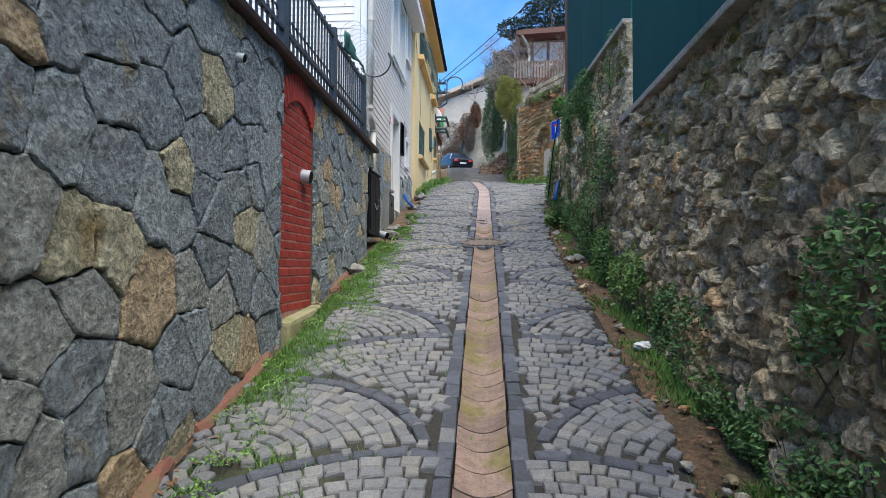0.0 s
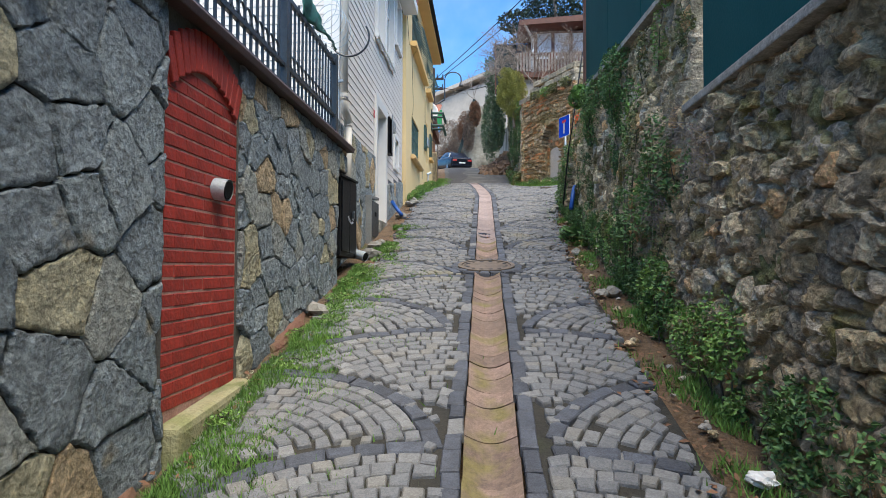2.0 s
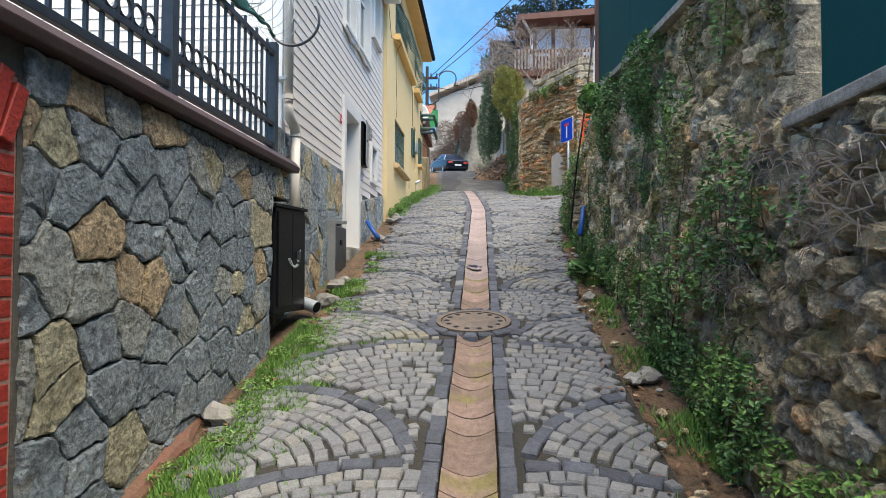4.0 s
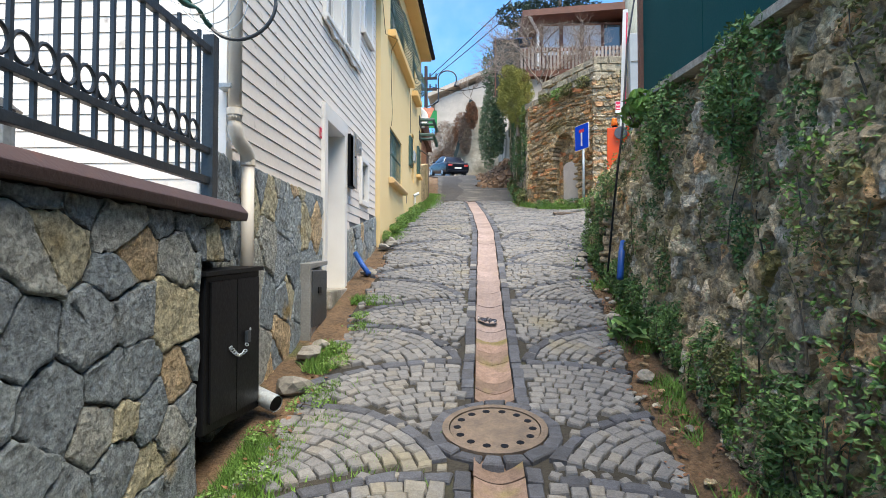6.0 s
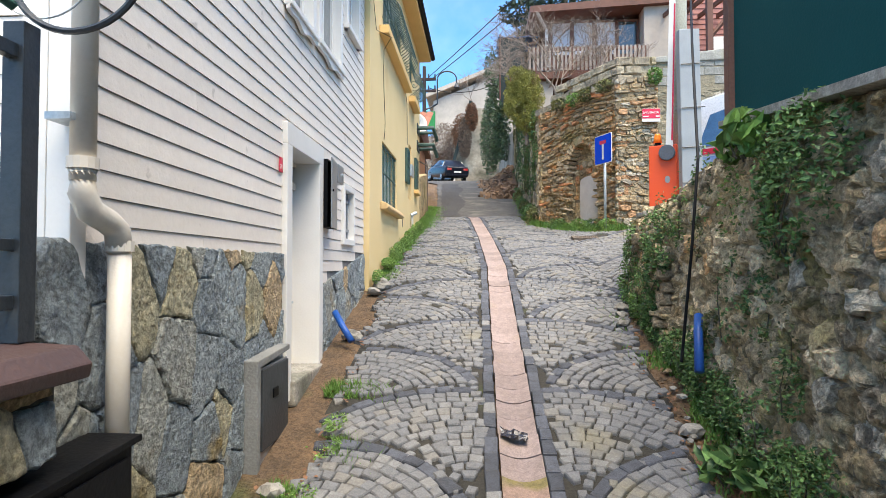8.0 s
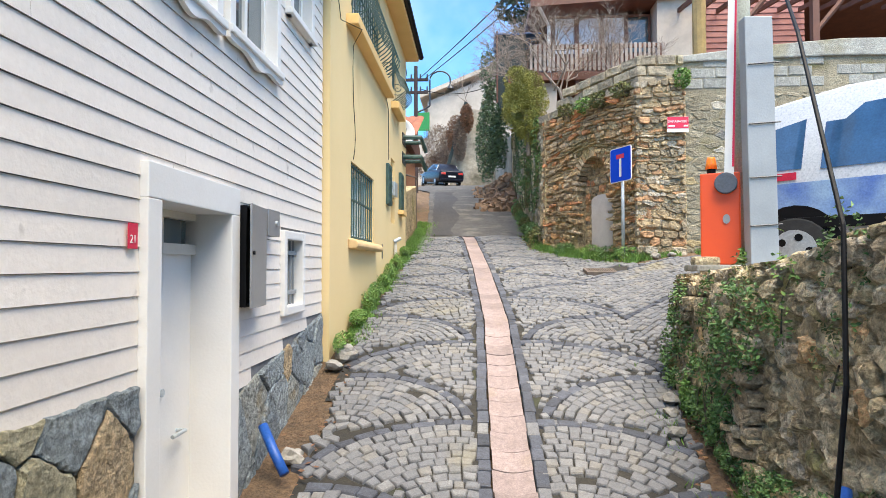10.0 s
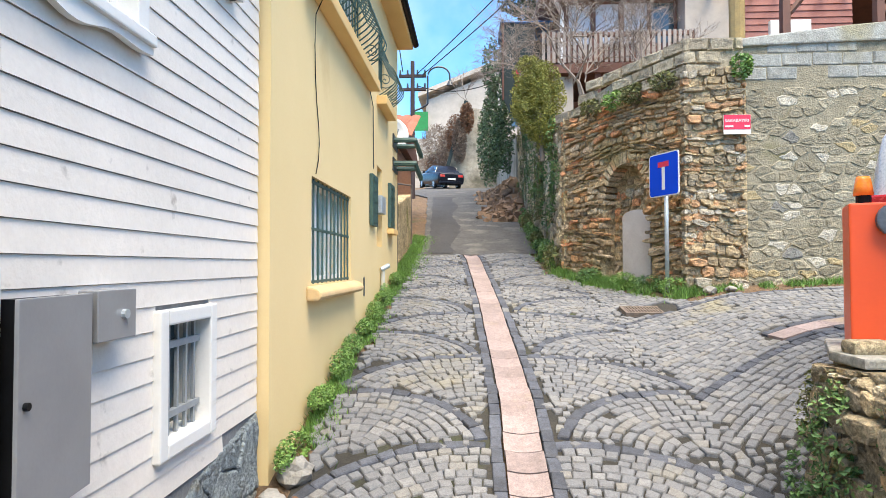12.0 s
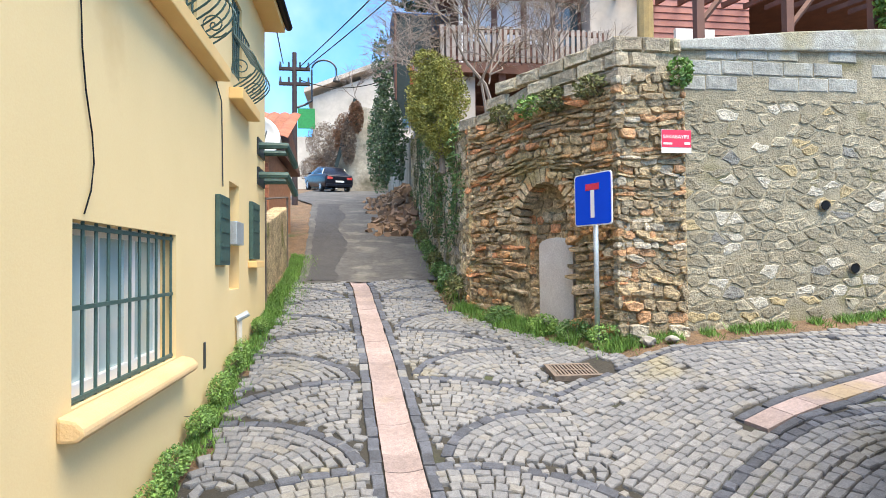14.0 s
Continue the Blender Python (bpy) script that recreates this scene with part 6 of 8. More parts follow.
part("drainpipe", Geo().tube([(1.5, 24.45, 11.3), (1.85, 24.9, 10.9), (1.85, 24.9, 8.6)], 0.05, 8), M_WHITE, th, "white drainpipe")
deck = thing("wooden_deck", "weathered timber deck with a slatted railing", "deck")
part("floor", Geo().box(1.1, 4.4, 22.8, 25.1, 8.72, 8.9), M_WOOD, deck)
for xx in (1.3, 2.3, 3.3, 4.3):
    part("post", Geo().box(xx - 0.06, xx + 0.06, 22.85, 22.97, 7.0, 9.6), M_WOOD, deck)
part("rail", Geo().box(1.1, 4.4, 22.86, 22.94, 9.52, 9.6), M_WOOD, deck)
part("rail", Geo().box(1.1, 4.4, 22.86, 22.94, 8.98, 9.04), M_WOOD, deck)
M_PICKET = mat("grey_weathered_picket", (0.38, 0.33, 0.29), (0.28, 0.24, 0.21), 0.9, scale=6, bump=0.4)
for i in range(30):
    xx = 1.15 + 3.2 * i / 29
    part("picket", Geo().box(xx - 0.032, xx + 0.032, 22.83, 22.86, 8.95, 9.62), M_PICKET, deck)
part("support", Geo().box(1.25, 1.8, 23.0, 23.2, 7.2, 8.7), M_GREYWALL, deck)
tarp = thing("tarpaulin_shelter", "dark shelter under a sagging blue tarpaulin", "shelter")
tg = Geo()
for j in range(9):
    for i in range(9):
        tg.v.append((0.35 + 1.35 * i / 8, 25.4 + 1.6 * j / 8, 10.98 + 0.08 * math.sin(i * 1.3) * math.sin(j * 1.1) - 0.25 * (j / 8 - 0.5) ** 2))
tg.f += [(j * 9 + i, j * 9 + i + 1, j * 9 + i + 10, j * 9 + i + 9) for j in range(8) for i in range(8)]
tp = part("tarp", tg, M_TARP, tarp, "blue tarpaulin", smooth=True)
tp.modifiers.new("thickness", "SOLIDIFY").thickness = 0.03
part("dark_sheet", Geo().prism([(0.45, 9.6), (1.75, 9.5), (1.75, 10.95), (0.42, 10.95)], (0, 26.9, 0), (1, 0, 0), (0, 0, 1), (0, -1, 0), 0, 0.04), M_NET, tarp)
part("hanging_sheet", Geo().prism([(0.4, 9.0), (0.62, 8.5), (1.2, 8.9), (1.25, 10.9), (0.38, 10.9)], (0, 25.5, 0), (1, 0, 0), (0, 0, 1), (0, -1, 0), 0, 0.03), M_NET, tarp, "torn dark hanging sheet")
for xx in (0.42, 1.66):
    part("pole", Geo().tube([(xx, 25.45, 8.9), (xx, 25.45, 11.0)], 0.03, 6), M_WOOD, tarp)
part("red_cloth", Geo().box(0.72, 0.84, 25.0, 25.03, 9.0, 9.55), M_RED, tarp)
red = thing("red_timber_house", "red-brown boarded house with a pergola", "house")
for i in range(18):
    part("board", Geo().prism([(0, 0), (0.0, 0.155), (0.03, 0.155), (0.05, 0)], (5.95, 24.9, 9.2 + 0.16 * i), (0, -1, 0), (0, 0, 1), (1, 0, 0), 0, 2.85), mat("red_brown_board", (0.36, 0.16, 0.13), (0.27, 0.11, 0.09), 0.75, scale=3, bump=0.3) if i == 0 else bpy.data.materials["red_brown_board"], red)
part("wall", Geo().box(5.95, 8.8, 24.92, 30, 7.3, 12.2), M_WOOD, red)
part("recess_wall", Geo().box(8.8, 15.5, 28.4, 28.7, 7.3, 12.2), M_WOOD, red, "dark wall deep under the pergola")
part("recess_roof", Geo().box(8.8, 15.5, 24.9, 28.4, 11.6, 11.75), M_WOOD, red)
part("low_wall", Geo().box(6.4, 7.3, 23.9, 24.0, 7.3, 10.2), M_WHITE, red, "white painted low wall")
for xx in (5.52, 7.23, 8.95, 10.7):
    part("pergola_post", Geo().box(xx - 0.07, xx + 0.07, 21.5, 21.64, 7.3, 10.5), M_WOOD, red)
for xx in (5.52, 7.23):
    part("pergola_brace", Geo().tube([(xx + 0.02, 21.58, 9.3), (xx + 1.0, 21.58, 10.5)], 0.055, 4), M_WOOD, red)
for i in range(12):
    part("pergola_beam", Geo().prism([(21.2, 10.6), (24.8, 11.1), (24.8, 11.22), (21.2, 10.72)], (5.3 + i * 0.55, 0, 0), (0, 1, 0), (0, 0, 1), (1, 0, 0), 0, 0.07), M_WOOD, red)
part("pergola_beam", Geo().box(5.1, 12, 21.5, 21.64, 10.5, 10.62), M_WOOD, red)
up = thing("timber_pole", "yellow-stained timber pole with a white foot", "pole")
part("pole", Geo().tube([(5.35, 23.2, 7.3), (5.35, 23.2, 13.0)], 0.16, 10), mat("yellow_timber", (0.42, 0.3, 0.12), (0.3, 0.22, 0.1), 0.9, scale=6, bump=0.5), up)
part("foot", Geo().tube([(5.35, 23.2, 7.3), (5.35, 23.2, 9.9)], 0.145, 10), M_WHITE, up)

# ---- plants ----
def leaf_cloud(name, parent, blobs, count, size, material, seed, flat=0.0):
    """Many small folded leaves spread through ellipsoids (x, y, z, rx, ry, rz), denser towards their skins."""
    rng = random.Random(seed)
    vs, fs = [], []
    tot = sum((b[3] * b[4] * b[5]) ** 0.667 for b in blobs)
    for b in blobs:
        for _ in range(int(count * (b[3] * b[4] * b[5]) ** 0.667 / tot) + 1):
            d = Vector((rng.gauss(0, 1), rng.gauss(0, 1), rng.gauss(0, 1))).normalized() * rng.uniform(0.45, 1.08) ** 0.6
            c = Vector((b[0] + d.x * b[3], b[1] + d.y * b[4], b[2] + d.z * b[5]))
            if noise.noise(c * 5) < -0.22:
                continue
            ax = Vector((rng.gauss(0, 1), rng.gauss(0, 1), rng.gauss(0, 0.7))).normalized()
            nn = (Vector((rng.gauss(0, 1), rng.gauss(0, 1), rng.gauss(0.5, 1))) + d * 0.8).normalized()
            sd_ = ax.cross(nn).normalized()
            s_ = size * rng.uniform(0.6, 1.3)
            k = len(vs)
            up_ = sd_.cross(ax) * 0.25 * s_
            if size > 0.05:
                vs += [c - ax * s_, c - ax * s_ * 0.3 + sd_ * s_ * 0.42 + up_, c + ax * s_ * 0.45 + sd_ * s_ * 0.3 + up_, c + ax * s_ - up_, c + ax * s_ * 0.45 - sd_ * s_ * 0.3 + up_, c - ax * s_ * 0.3 - sd_ * s_ * 0.42 + up_, c + ax * s_ * 0.1]
                fs += [(k, k + 1, k + 6), (k + 1, k + 2, k + 6), (k + 2, k + 3, k + 6), (k + 3, k + 4, k + 6), (k + 4, k + 5, k + 6), (k + 5, k, k + 6)]
            else:
                vs += [c - ax * s_, c + sd_ * s_ * 0.55 + up_, c + ax * s_, c - sd_ * s_ * 0.55 + up_]
                fs += [(k, k + 1, k + 2), (k, k + 2, k + 3)]
    return raw(name, vs, fs, material, parent)


M_STEM = mat("dark_stem", (0.07, 0.055, 0.035), (0.05, 0.045, 0.03), 0.9, scale=6, bump=0.2)


def bush(name, label, category, blobs, count, size, material, seed, stems=6):
    b0 = thing(name, label, category)
    rng = random.Random(seed + 99)
    g1 = Geo()
    for _ in range(stems):
        b = rng.choice(blobs)
        p = Vector((b[0] + rng.uniform(-0.5, 0.5) * b[3], b[1] + rng.uniform(-0.5, 0.5) * b[4], b[2] - b[5] * 0.9))
        q = Vector((b[0] + rng.uniform(-0.8, 0.8) * b[3], b[1] + rng.uniform(-0.8, 0.8) * b[4], b[2] + b[5] * rng.uniform(0.2, 0.9)))
        g1.tube([p, p.lerp(q, 0.5) + Vector((rng.uniform(-0.05, 0.05), rng.uniform(-0.05, 0.05), 0.02)), q], 0.006, 4, 0.002)
    tagged(part("stem", g1, M_STEM, b0), kind="stuff")
    leaf_cloud("foliage", b0, blobs, count, size, material, seed)
    return b0


M_HEDGE = mat("winter_hedge", (0.2, 0.14, 0.1), (0.14, 0.1, 0.075), 0.9, scale=3, bump=0.0, rand=0.4, per="island")
vr = random.Random(77)
# undergrowth at the foot of the right wall
y = 1.5
i = 0
while y < 13.3:
    h = vr.uniform(0.14, 0.34) * (1.25 if 5.5 < y < 10.5 else 1.0)
    x = float(np.interp(y, *RX)) - 0.05
    n = vr.randint(2, 4)
    blobs = [(x - vr.uniform(-0.06, 0.04), y + vr.uniform(-0.25, 0.25), lane(y) + h * vr.uniform(0.5, 0.9), vr.uniform(0.06, 0.13), vr.uniform(0.15, 0.3), h * vr.uniform(0.7, 1.1)) for _ in range(n)]
    bush("undergrowth", "dark green weedy undergrowth at the wall's foot", "bush", blobs, 1900, 0.017, vr.choice((M_LEAF, M_LEAF, M_LEAF2)), 200 + i)
    y += vr.uniform(0.3, 0.5)
    i += 1
# ivy hanging on the wall
for i in range(52):
    y = vr.choice((vr.uniform(1.6, 13.4), vr.uniform(5.9, 8.6), vr.uniform(5.9, 8.6), vr.uniform(9.5, 13.4)))
    zt = right_top(y)
    z = vr.uniform(lane(y) + 0.4, zt - 0.1)
    if y < 5.5 and z > lane(y) + 1.0:
        continue
    bl = [(right_x(y, z) - 0.035, y, z, 0.05, vr.uniform(0.1, 0.26), vr.uniform(0.12, 0.38))]
    bush("wall_ivy", "sparse ivy clinging to the rubble wall", "ivy", bl, vr.randint(160, 420), 0.016, vr.choice((M_LEAF, M_LEAF2, M_MOSS, M_MOSS)), 300 + i, 1)
for i, (y, z, ry, rz, rx, c) in enumerate(((9.55, 4.12, 0.42, 0.34, 0.2, 2600), (8.2, 4.05, 0.4, 0.3, 0.18, 2400), (12.0, 3.8, 0.4, 0.3, 0.1, 1300), (13.3, 3.7, 0.16, 0.35, 0.1, 800), (12.6, 3.3, 0.3, 0.25, 0.12, 800), (2.2, 1.55, 0.3, 0.3, 0.14, 1300), (6.3, 2.75, 0.3, 0.4, 0.1, 900), (7.2, 2.3, 0.45, 0.4, 0.14, 1500))):
    bush("ivy_clump", "dense dark ivy clump spilling over the wall", "ivy", [(right_x(y, z) - 0.07, y, z, rx, ry, rz), (right_x(y, z) - 0.06, y + 0.2, z - 0.2, rx * 0.7, ry * 0.7, rz)], int(c * 1.4), 0.019, M_LEAF, 400 + i)
bush("wall_moss", "mossy greenery on the broken end of the wall", "moss", [(1.62, 13.66, 3.75, 0.14, 0.07, 0.34), (1.85, 13.66, 3.85, 0.2, 0.06, 0.22)], 1500, 0.018, M_MOSS, 430, 3)
bush("ivy_clump", "low ivy and moss at the foot of the wall's end", "ivy", [(1.52, 13.6, 3.45, 0.13, 0.14, 0.22), (1.72, 13.62, 3.6, 0.16, 0.08, 0.3), (1.42, 13.4, 3.3, 0.1, 0.2, 0.18)], 1900, 0.017, M_LEAF, 433, 2)
bush("broadleaf_plant", "broad-leaved green plant on the wall top", "plant", [(1.25, 9.95, 4.32, 0.12, 0.16, 0.16)], 75, 0.075, M_LEAF2, 431)
bush("dock_plant", "low broad-leaved plant beside the setts", "plant", [(1.15, 9.9, lane(9.9) + 0.12, 0.16, 0.22, 0.1)], 70, 0.07, M_LEAF, 432)
for i, (y, z, r) in enumerate(((6.0, 2.95, 0.2), (6.3, 2.4, 0.2), (5.4, 2.7, 0.25))):
    dry = thing("dry_twigs", "tangle of dry brown stems on the wall", "twigs")
    g1 = Geo()
    for _ in range(70):
        p = Vector((right_x(y, z) - 0.02, y + vr.uniform(-r, r), z + vr.uniform(-r, r) * 0.7))
        q = p + Vector((vr.uniform(-0.14, 0.0), vr.uniform(-0.15, 0.15), vr.uniform(-0.15, 0.1)))
        g1.tube([p, p.lerp(q, 0.5) + Vector((-0.02, 0, 0.03)), q], 0.003, 3, 0.001)
    tagged(part("stem", g1, M_TWIG, dry), kind="stuff")


# grass
def grass(name, label, area, count, h0, h1, seed, material=None):
    rng = random.Random(seed)
    vs, fs = [], []
    while len(fs) < count:
        x, y, ok_ = area(rng)
        if not ok_:
            continue
        z = ground(x, y) - 0.02
        a = rng.uniform(0, 6.283)
        h = rng.uniform(h0, h1)
        w = rng.uniform(0.003, 0.007)
        dx, dy = rng.gauss(0, 0.4) * h, rng.gauss(0, 0.4) * h
        k = len(vs)
        vs += [(x - w * math.cos(a), y - w * math.sin(a), z), (x + w * math.cos(a), y + w * math.sin(a), z), (x + dx, y + dy, z + h)]
        fs.append((k, k + 1, k + 2))
    return tagged(raw(name, vs, fs, material or M_GRASS), label, "grass", kind="stuff")


def strip(y0, y1, xf, width, thresh, sc=1.6):
    def area(rng):
        y = rng.uniform(y0, y1)
        x = xf(y) + abs(rng.gauss(0, 0.5)) * width
        return x, y, noise.noise((x * sc * 1.6, y * sc, 3.3)) > thresh
    return area


grass("grass", "bright green grass at the foot of the stone wall", strip(3.2, 8.2, lambda y: -1.46, 0.34, -0.12), 22000, 0.03, 0.065, 1)
grass("grass", "thin grass between the setts by the wall", strip(1.5, 8.6, lambda y: -1.42, 0.75, 0.12, 3), 7000, 0.026, 0.05, 2)
grass("grass", "grass tufts below the white house", strip(8.7, 11.2, lambda y: -1.48, 0.35, 0.0), 3500, 0.02, 0.08, 3)
grass("grass", "bright green weeds below the yellow house", strip(13.9, 24.5, lambda y: -1.62 - 0.05 * max(0, y - 21), 0.2, -0.2), 11000, 0.03, 0.08, 4)
grass("grass", "grass on the soil verge by the rubble wall", strip(2.0, 13.8, lambda y: float(np.interp(y, *RX)) - 0.06, -0.26, 0.05), 6000, 0.025, 0.09, 5)
grass("grass", "green grass at the foot of the bastion", lambda rng: (lambda s_, h: (on_face(s_, 0, h).x, on_face(s_, 0, h).y, noise.noise((s_ * 3, h * 3, 1)) > -0.2))(rng.uniform(-0.15, BLEN), abs(rng.gauss(0, 0.14))), 7000, 0.05, 0.17, 6)
grass("grass", "grass along the foot of the long wall", lambda rng: (lambda x: (x, 17.98 + 0.055 * (x - 3.1) - abs(rng.gauss(0, 0.1)), noise.noise((x * 3, 0, 1)) > -0.1))(rng.uniform(2.4, 8)), 4500, 0.03, 0.1, 7)
grass("grass", "weeds along the asphalt's edge", lambda rng: (lambda y: (1.1 - abs(rng.gauss(0, 0.12)), y, noise.noise((y * 1.5, 0, 4)) > 0.05))(rng.uniform(20.4, 29)), 1800, 0.05, 0.16, 8)
grass("grass", "bright green grass by the garden wall", lambda rng: (lambda y, d: (-1.72 + abs(d) * 0.28, y, True))(rng.uniform(19.6, 24.3), rng.gauss(0, 0.7)), 9000, 0.03, 0.1, 9)
for i in range(11):
    y = 20.7 + i * 0.78 + vr.uniform(-0.2, 0.2)
    bush("undergrowth", "dark weeds at the foot of the retaining wall", "bush", [(1.02, y, lane(y) + 0.12, 0.17, 0.42, vr.uniform(0.14, 0.3))], 700, 0.03, M_LEAF if i % 3 else M_MOSS, 640 + i, 4)
for i in range(26):
    y, t = 20.8 + vr.random() * 8.6, vr.random()
    z = lerp(lane(y) + 0.4, 7.2 + 0.19 * (y - 20.2), t)
    bush("wall_ivy", "patchy ivy and moss on the stone retaining wall", "ivy", [(1.09, y, z, 0.06, vr.uniform(0.25, 0.6), vr.uniform(0.2, 0.5))], 330, 0.024, vr.choice((M_LEAF, M_MOSS, M_MOSS)), 660 + i, 3)
# weeds at the yellow wall and the bastion
for i in range(9):
    y = 14.2 + i * 0.62 + vr.uniform(-0.2, 0.2)
    bush("weeds", "leafy green weeds along the yellow wall", "weeds", [(-1.56, y, lane(y) + 0.09, 0.09, 0.28, vr.uniform(0.07, 0.17))], 1300, 0.013, M_LEAF2, 500 + i, 3)
for i, s_ in enumerate((0.1, 0.55, 1.0, 1.75)):
    p = on_face(s_, 0, 0.15)
    bush("weeds", "leafy weeds at the foot of the bastion", "weeds", [(p.x, p.y, ground(p.x, p.y) + 0.1, 0.2, 0.16, 0.13)], 900, 0.016, M_LEAF if i % 2 else M_LEAF2, 520 + i, 3)
for i, (s_, z, c, m_) in enumerate(((0.35, 7.12, 500, M_MOSS), (0.9, 7.1, 700, M_MOSS), (1.3, 7.1, 500, M_LEAF2), (1.8, 7.1, 500, M_MOSS))):
    p = on_face(s_, z, 0.0)
    bush("wall_weeds", "dry grassy weeds on the bastion ledge", "weeds", [(p.x, p.y, z, 0.22, 0.2, 0.14)], c, 0.03, m_, 540 + i, 8)
bush("wall_weeds", "small yellow-green shrub on the wall corner", "shrub", [(3.1, 17.95, 7.2, 0.14, 0.12, 0.17)], 500, 0.03, M_LEAF2, 550, 5)
bush("ivy_clump", "dark ivy covering the retaining wall", "ivy", [(1.1, 22.0, 6.2, 0.12, 1.3, 0.9), (1.1, 24.5, 6.6, 0.12, 1.4, 0.9), (1.15, 21.0, 6.9, 0.2, 0.5, 0.5)], 2800, 0.03, M_LEAF, 560, 12)
bush("ivy_clump", "dark ivy mass on the concrete wall", "ivy", [(0.35, 31.5, 9.5, 0.4, 1.2, 1.7), (0.3, 34, 9.5, 0.5, 1.6, 1.7), (0.65, 29, 8.7, 0.3, 1.0, 1.2), (0.8, 38, 10.2, 0.4, 2.5, 1.0), (0.45, 28.6, 9.8, 0.3, 0.5, 1.4), (0.3, 30.4, 11.4, 0.35, 0.6, 1.0)], 11000, 0.06, M_IVYFAR, 561, 12)
# conifer bush
con = thing("conifer_bush", "rounded yellow-green conifer bush beside the bastion", "bush")
part("trunk", Geo().tube([(0.95, 21.4, 6.6), (0.9, 21.4, 7.4), (0.88, 21.35, 8.2)], 0.05, 8, 0.02), M_TWIG, con)
leaf_cloud("crown", con, [(0.88, 21.4, 8.05, 0.44, 0.44, 0.45), (0.8, 21.35, 7.55, 0.4, 0.4, 0.5), (0.95, 21.4, 7.15, 0.28, 0.3, 0.3), (1.05, 21.4, 7.8, 0.35, 0.35, 0.4), (0.7, 21.4, 8.3, 0.3, 0.3, 0.3), (0.6, 21.4, 7.7, 0.3, 0.3, 0.4)], 26000, 0.022, M_CONIFER, 570)


def bare_tree(name, label, base, height, seed, levels=4, spread=0.6, r0=0.06, lean=(0, 0)):
    """A leafless tree: a tapered trunk that forks again and again."""
    rng = random.Random(seed)
    t0 = thing(name, label, "tree", group="bare trees")
    trunk, limbs = Geo(), Geo()

    def grow(p, d, ln, r, lev):
        mid = p + d * ln * 0.5 + Vector((rng.gauss(0, 0.05), rng.gauss(0, 0.05), rng.gauss(0, 0.05))) * ln
        q = p + d * ln + Vector((rng.gauss(0, 0.08), rng.gauss(0, 0.08), rng.gauss(0, 0.06))) * ln
        (trunk if lev == 0 else limbs).tube([p, mid, q], 0.6 * r, 6 if lev < 2 else 3, r * 0.36)
        if lev < levels:
            for _ in range(rng.randint(3, 5)):
                nd = (d + Vector((rng.gauss(0, spread), rng.gauss(0, spread), rng.gauss(0.12, spread * 0.7)))).normalized()
                grow(p.lerp(q, rng.uniform(0.55, 1.0)), nd, ln * rng.uniform(0.55, 0.8), r * 0.58, lev + 1)

    grow(Vector(base), Vector((lean[0], lean[1], 1)).normalized(), height * 0.36, r0, 0)
    part("trunk", trunk, M_TWIG, t0)
    part("limb", limbs, M_TWIG, t0)
    return t0


bare_tree("bare_tree", "leafless pale fruit tree above the bastion", (1.75, 20.9, 7.3), 3.2, 5, 5, 0.75, 0.06, (-0.25, 0))
bare_tree("bare_tree", "leafless shrub leaning over the lane", (1.3, 23.0, 7.9), 2.6, 6, 4, 0.85, 0.045, (-0.45, 0))
bare_tree("bare_tree", "leafless fruit tree in front of the veranda", (2.7, 21.4, 7.4), 3.2, 8, 5, 0.6, 0.05)
bare_tree("bare_tree", "leafless pale shrub spreading over the deck", (1.9, 22.3, 7.6), 3.6, 9, 5, 0.8, 0.05, (-0.1, -0.1))
bare_tree("bare_tree", "leafless shrub by the tarpaulin", (0.95, 24.0, 8.4), 3.2, 10, 5, 0.8, 0.04, (-0.2, 0))
for i, (x, y, z, h) in enumerate(((-0.6, 53.5, 15.0, 5.0), (1.2, 54, 15.3, 5.5), (2.8, 52, 14.0, 6), (-9, 84, 15, 8), (-13, 82, 15, 9), (-4, 90, 16, 9), (3, 88, 17, 9), (7, 86, 17, 9), (-18, 88, 15, 9), (12, 90, 17, 10))):
    bare_tree("bare_tree", "leafless grey tree on the hillside", (x, y, z), h, 20 + i, 4, 0.5, 0.09)
for i, (x, y, z, rx, rz) in enumerate(((-3.0, 58, 12.4, 1.3, 1.2), (-2.2, 55.5, 13.3, 1.0, 1.7), (-4.4, 63, 13.2, 1.3, 1.2), (-1.6, 53.6, 14.2, 0.8, 1.5), (-3.2, 57, 14.3, 1.4, 1.5), (-1.3, 51.2, 13.2, 0.5, 1.6), (-0.8, 51.2, 14.8, 0.5, 1.1))):
    bush("hedge", "brown winter hedge on the slope above the cars", "hedge", [(x, y, z, rx, rx * 0.7, rz)], 4200, 0.06, M_HEDGE if i % 3 else M_BROWN, 580 + i, 40)
pine = thing("pine_tree", "dark evergreen tree behind the veranda house", "tree")
part("trunk", Geo().tube([(4.6, 36, 8), (4.4, 36, 13), (4.0, 36, 17.5)], 0.25, 8, 0.08), M_TWIG, pine)
leaf_cloud("crown", pine, [(2.2, 36, 14.6, 1.3, 1.2, 0.5), (3.2, 36, 15.6, 1.7, 1.2, 0.6), (4.6, 36, 14.8, 1.6, 1.2, 0.5), (1.9, 36, 16.2, 1.2, 1.2, 0.5), (4.0, 36, 17.2, 1.8, 1.4, 0.7), (5.5, 36, 16.0, 1.5, 1.2, 0.6)], 9000, 0.11, mat("pine_needles", (0.03, 0.055, 0.03), (0.02, 0.04, 0.025), 0.8, scale=2, bump=0, rand=0.4, per="island"), 590)
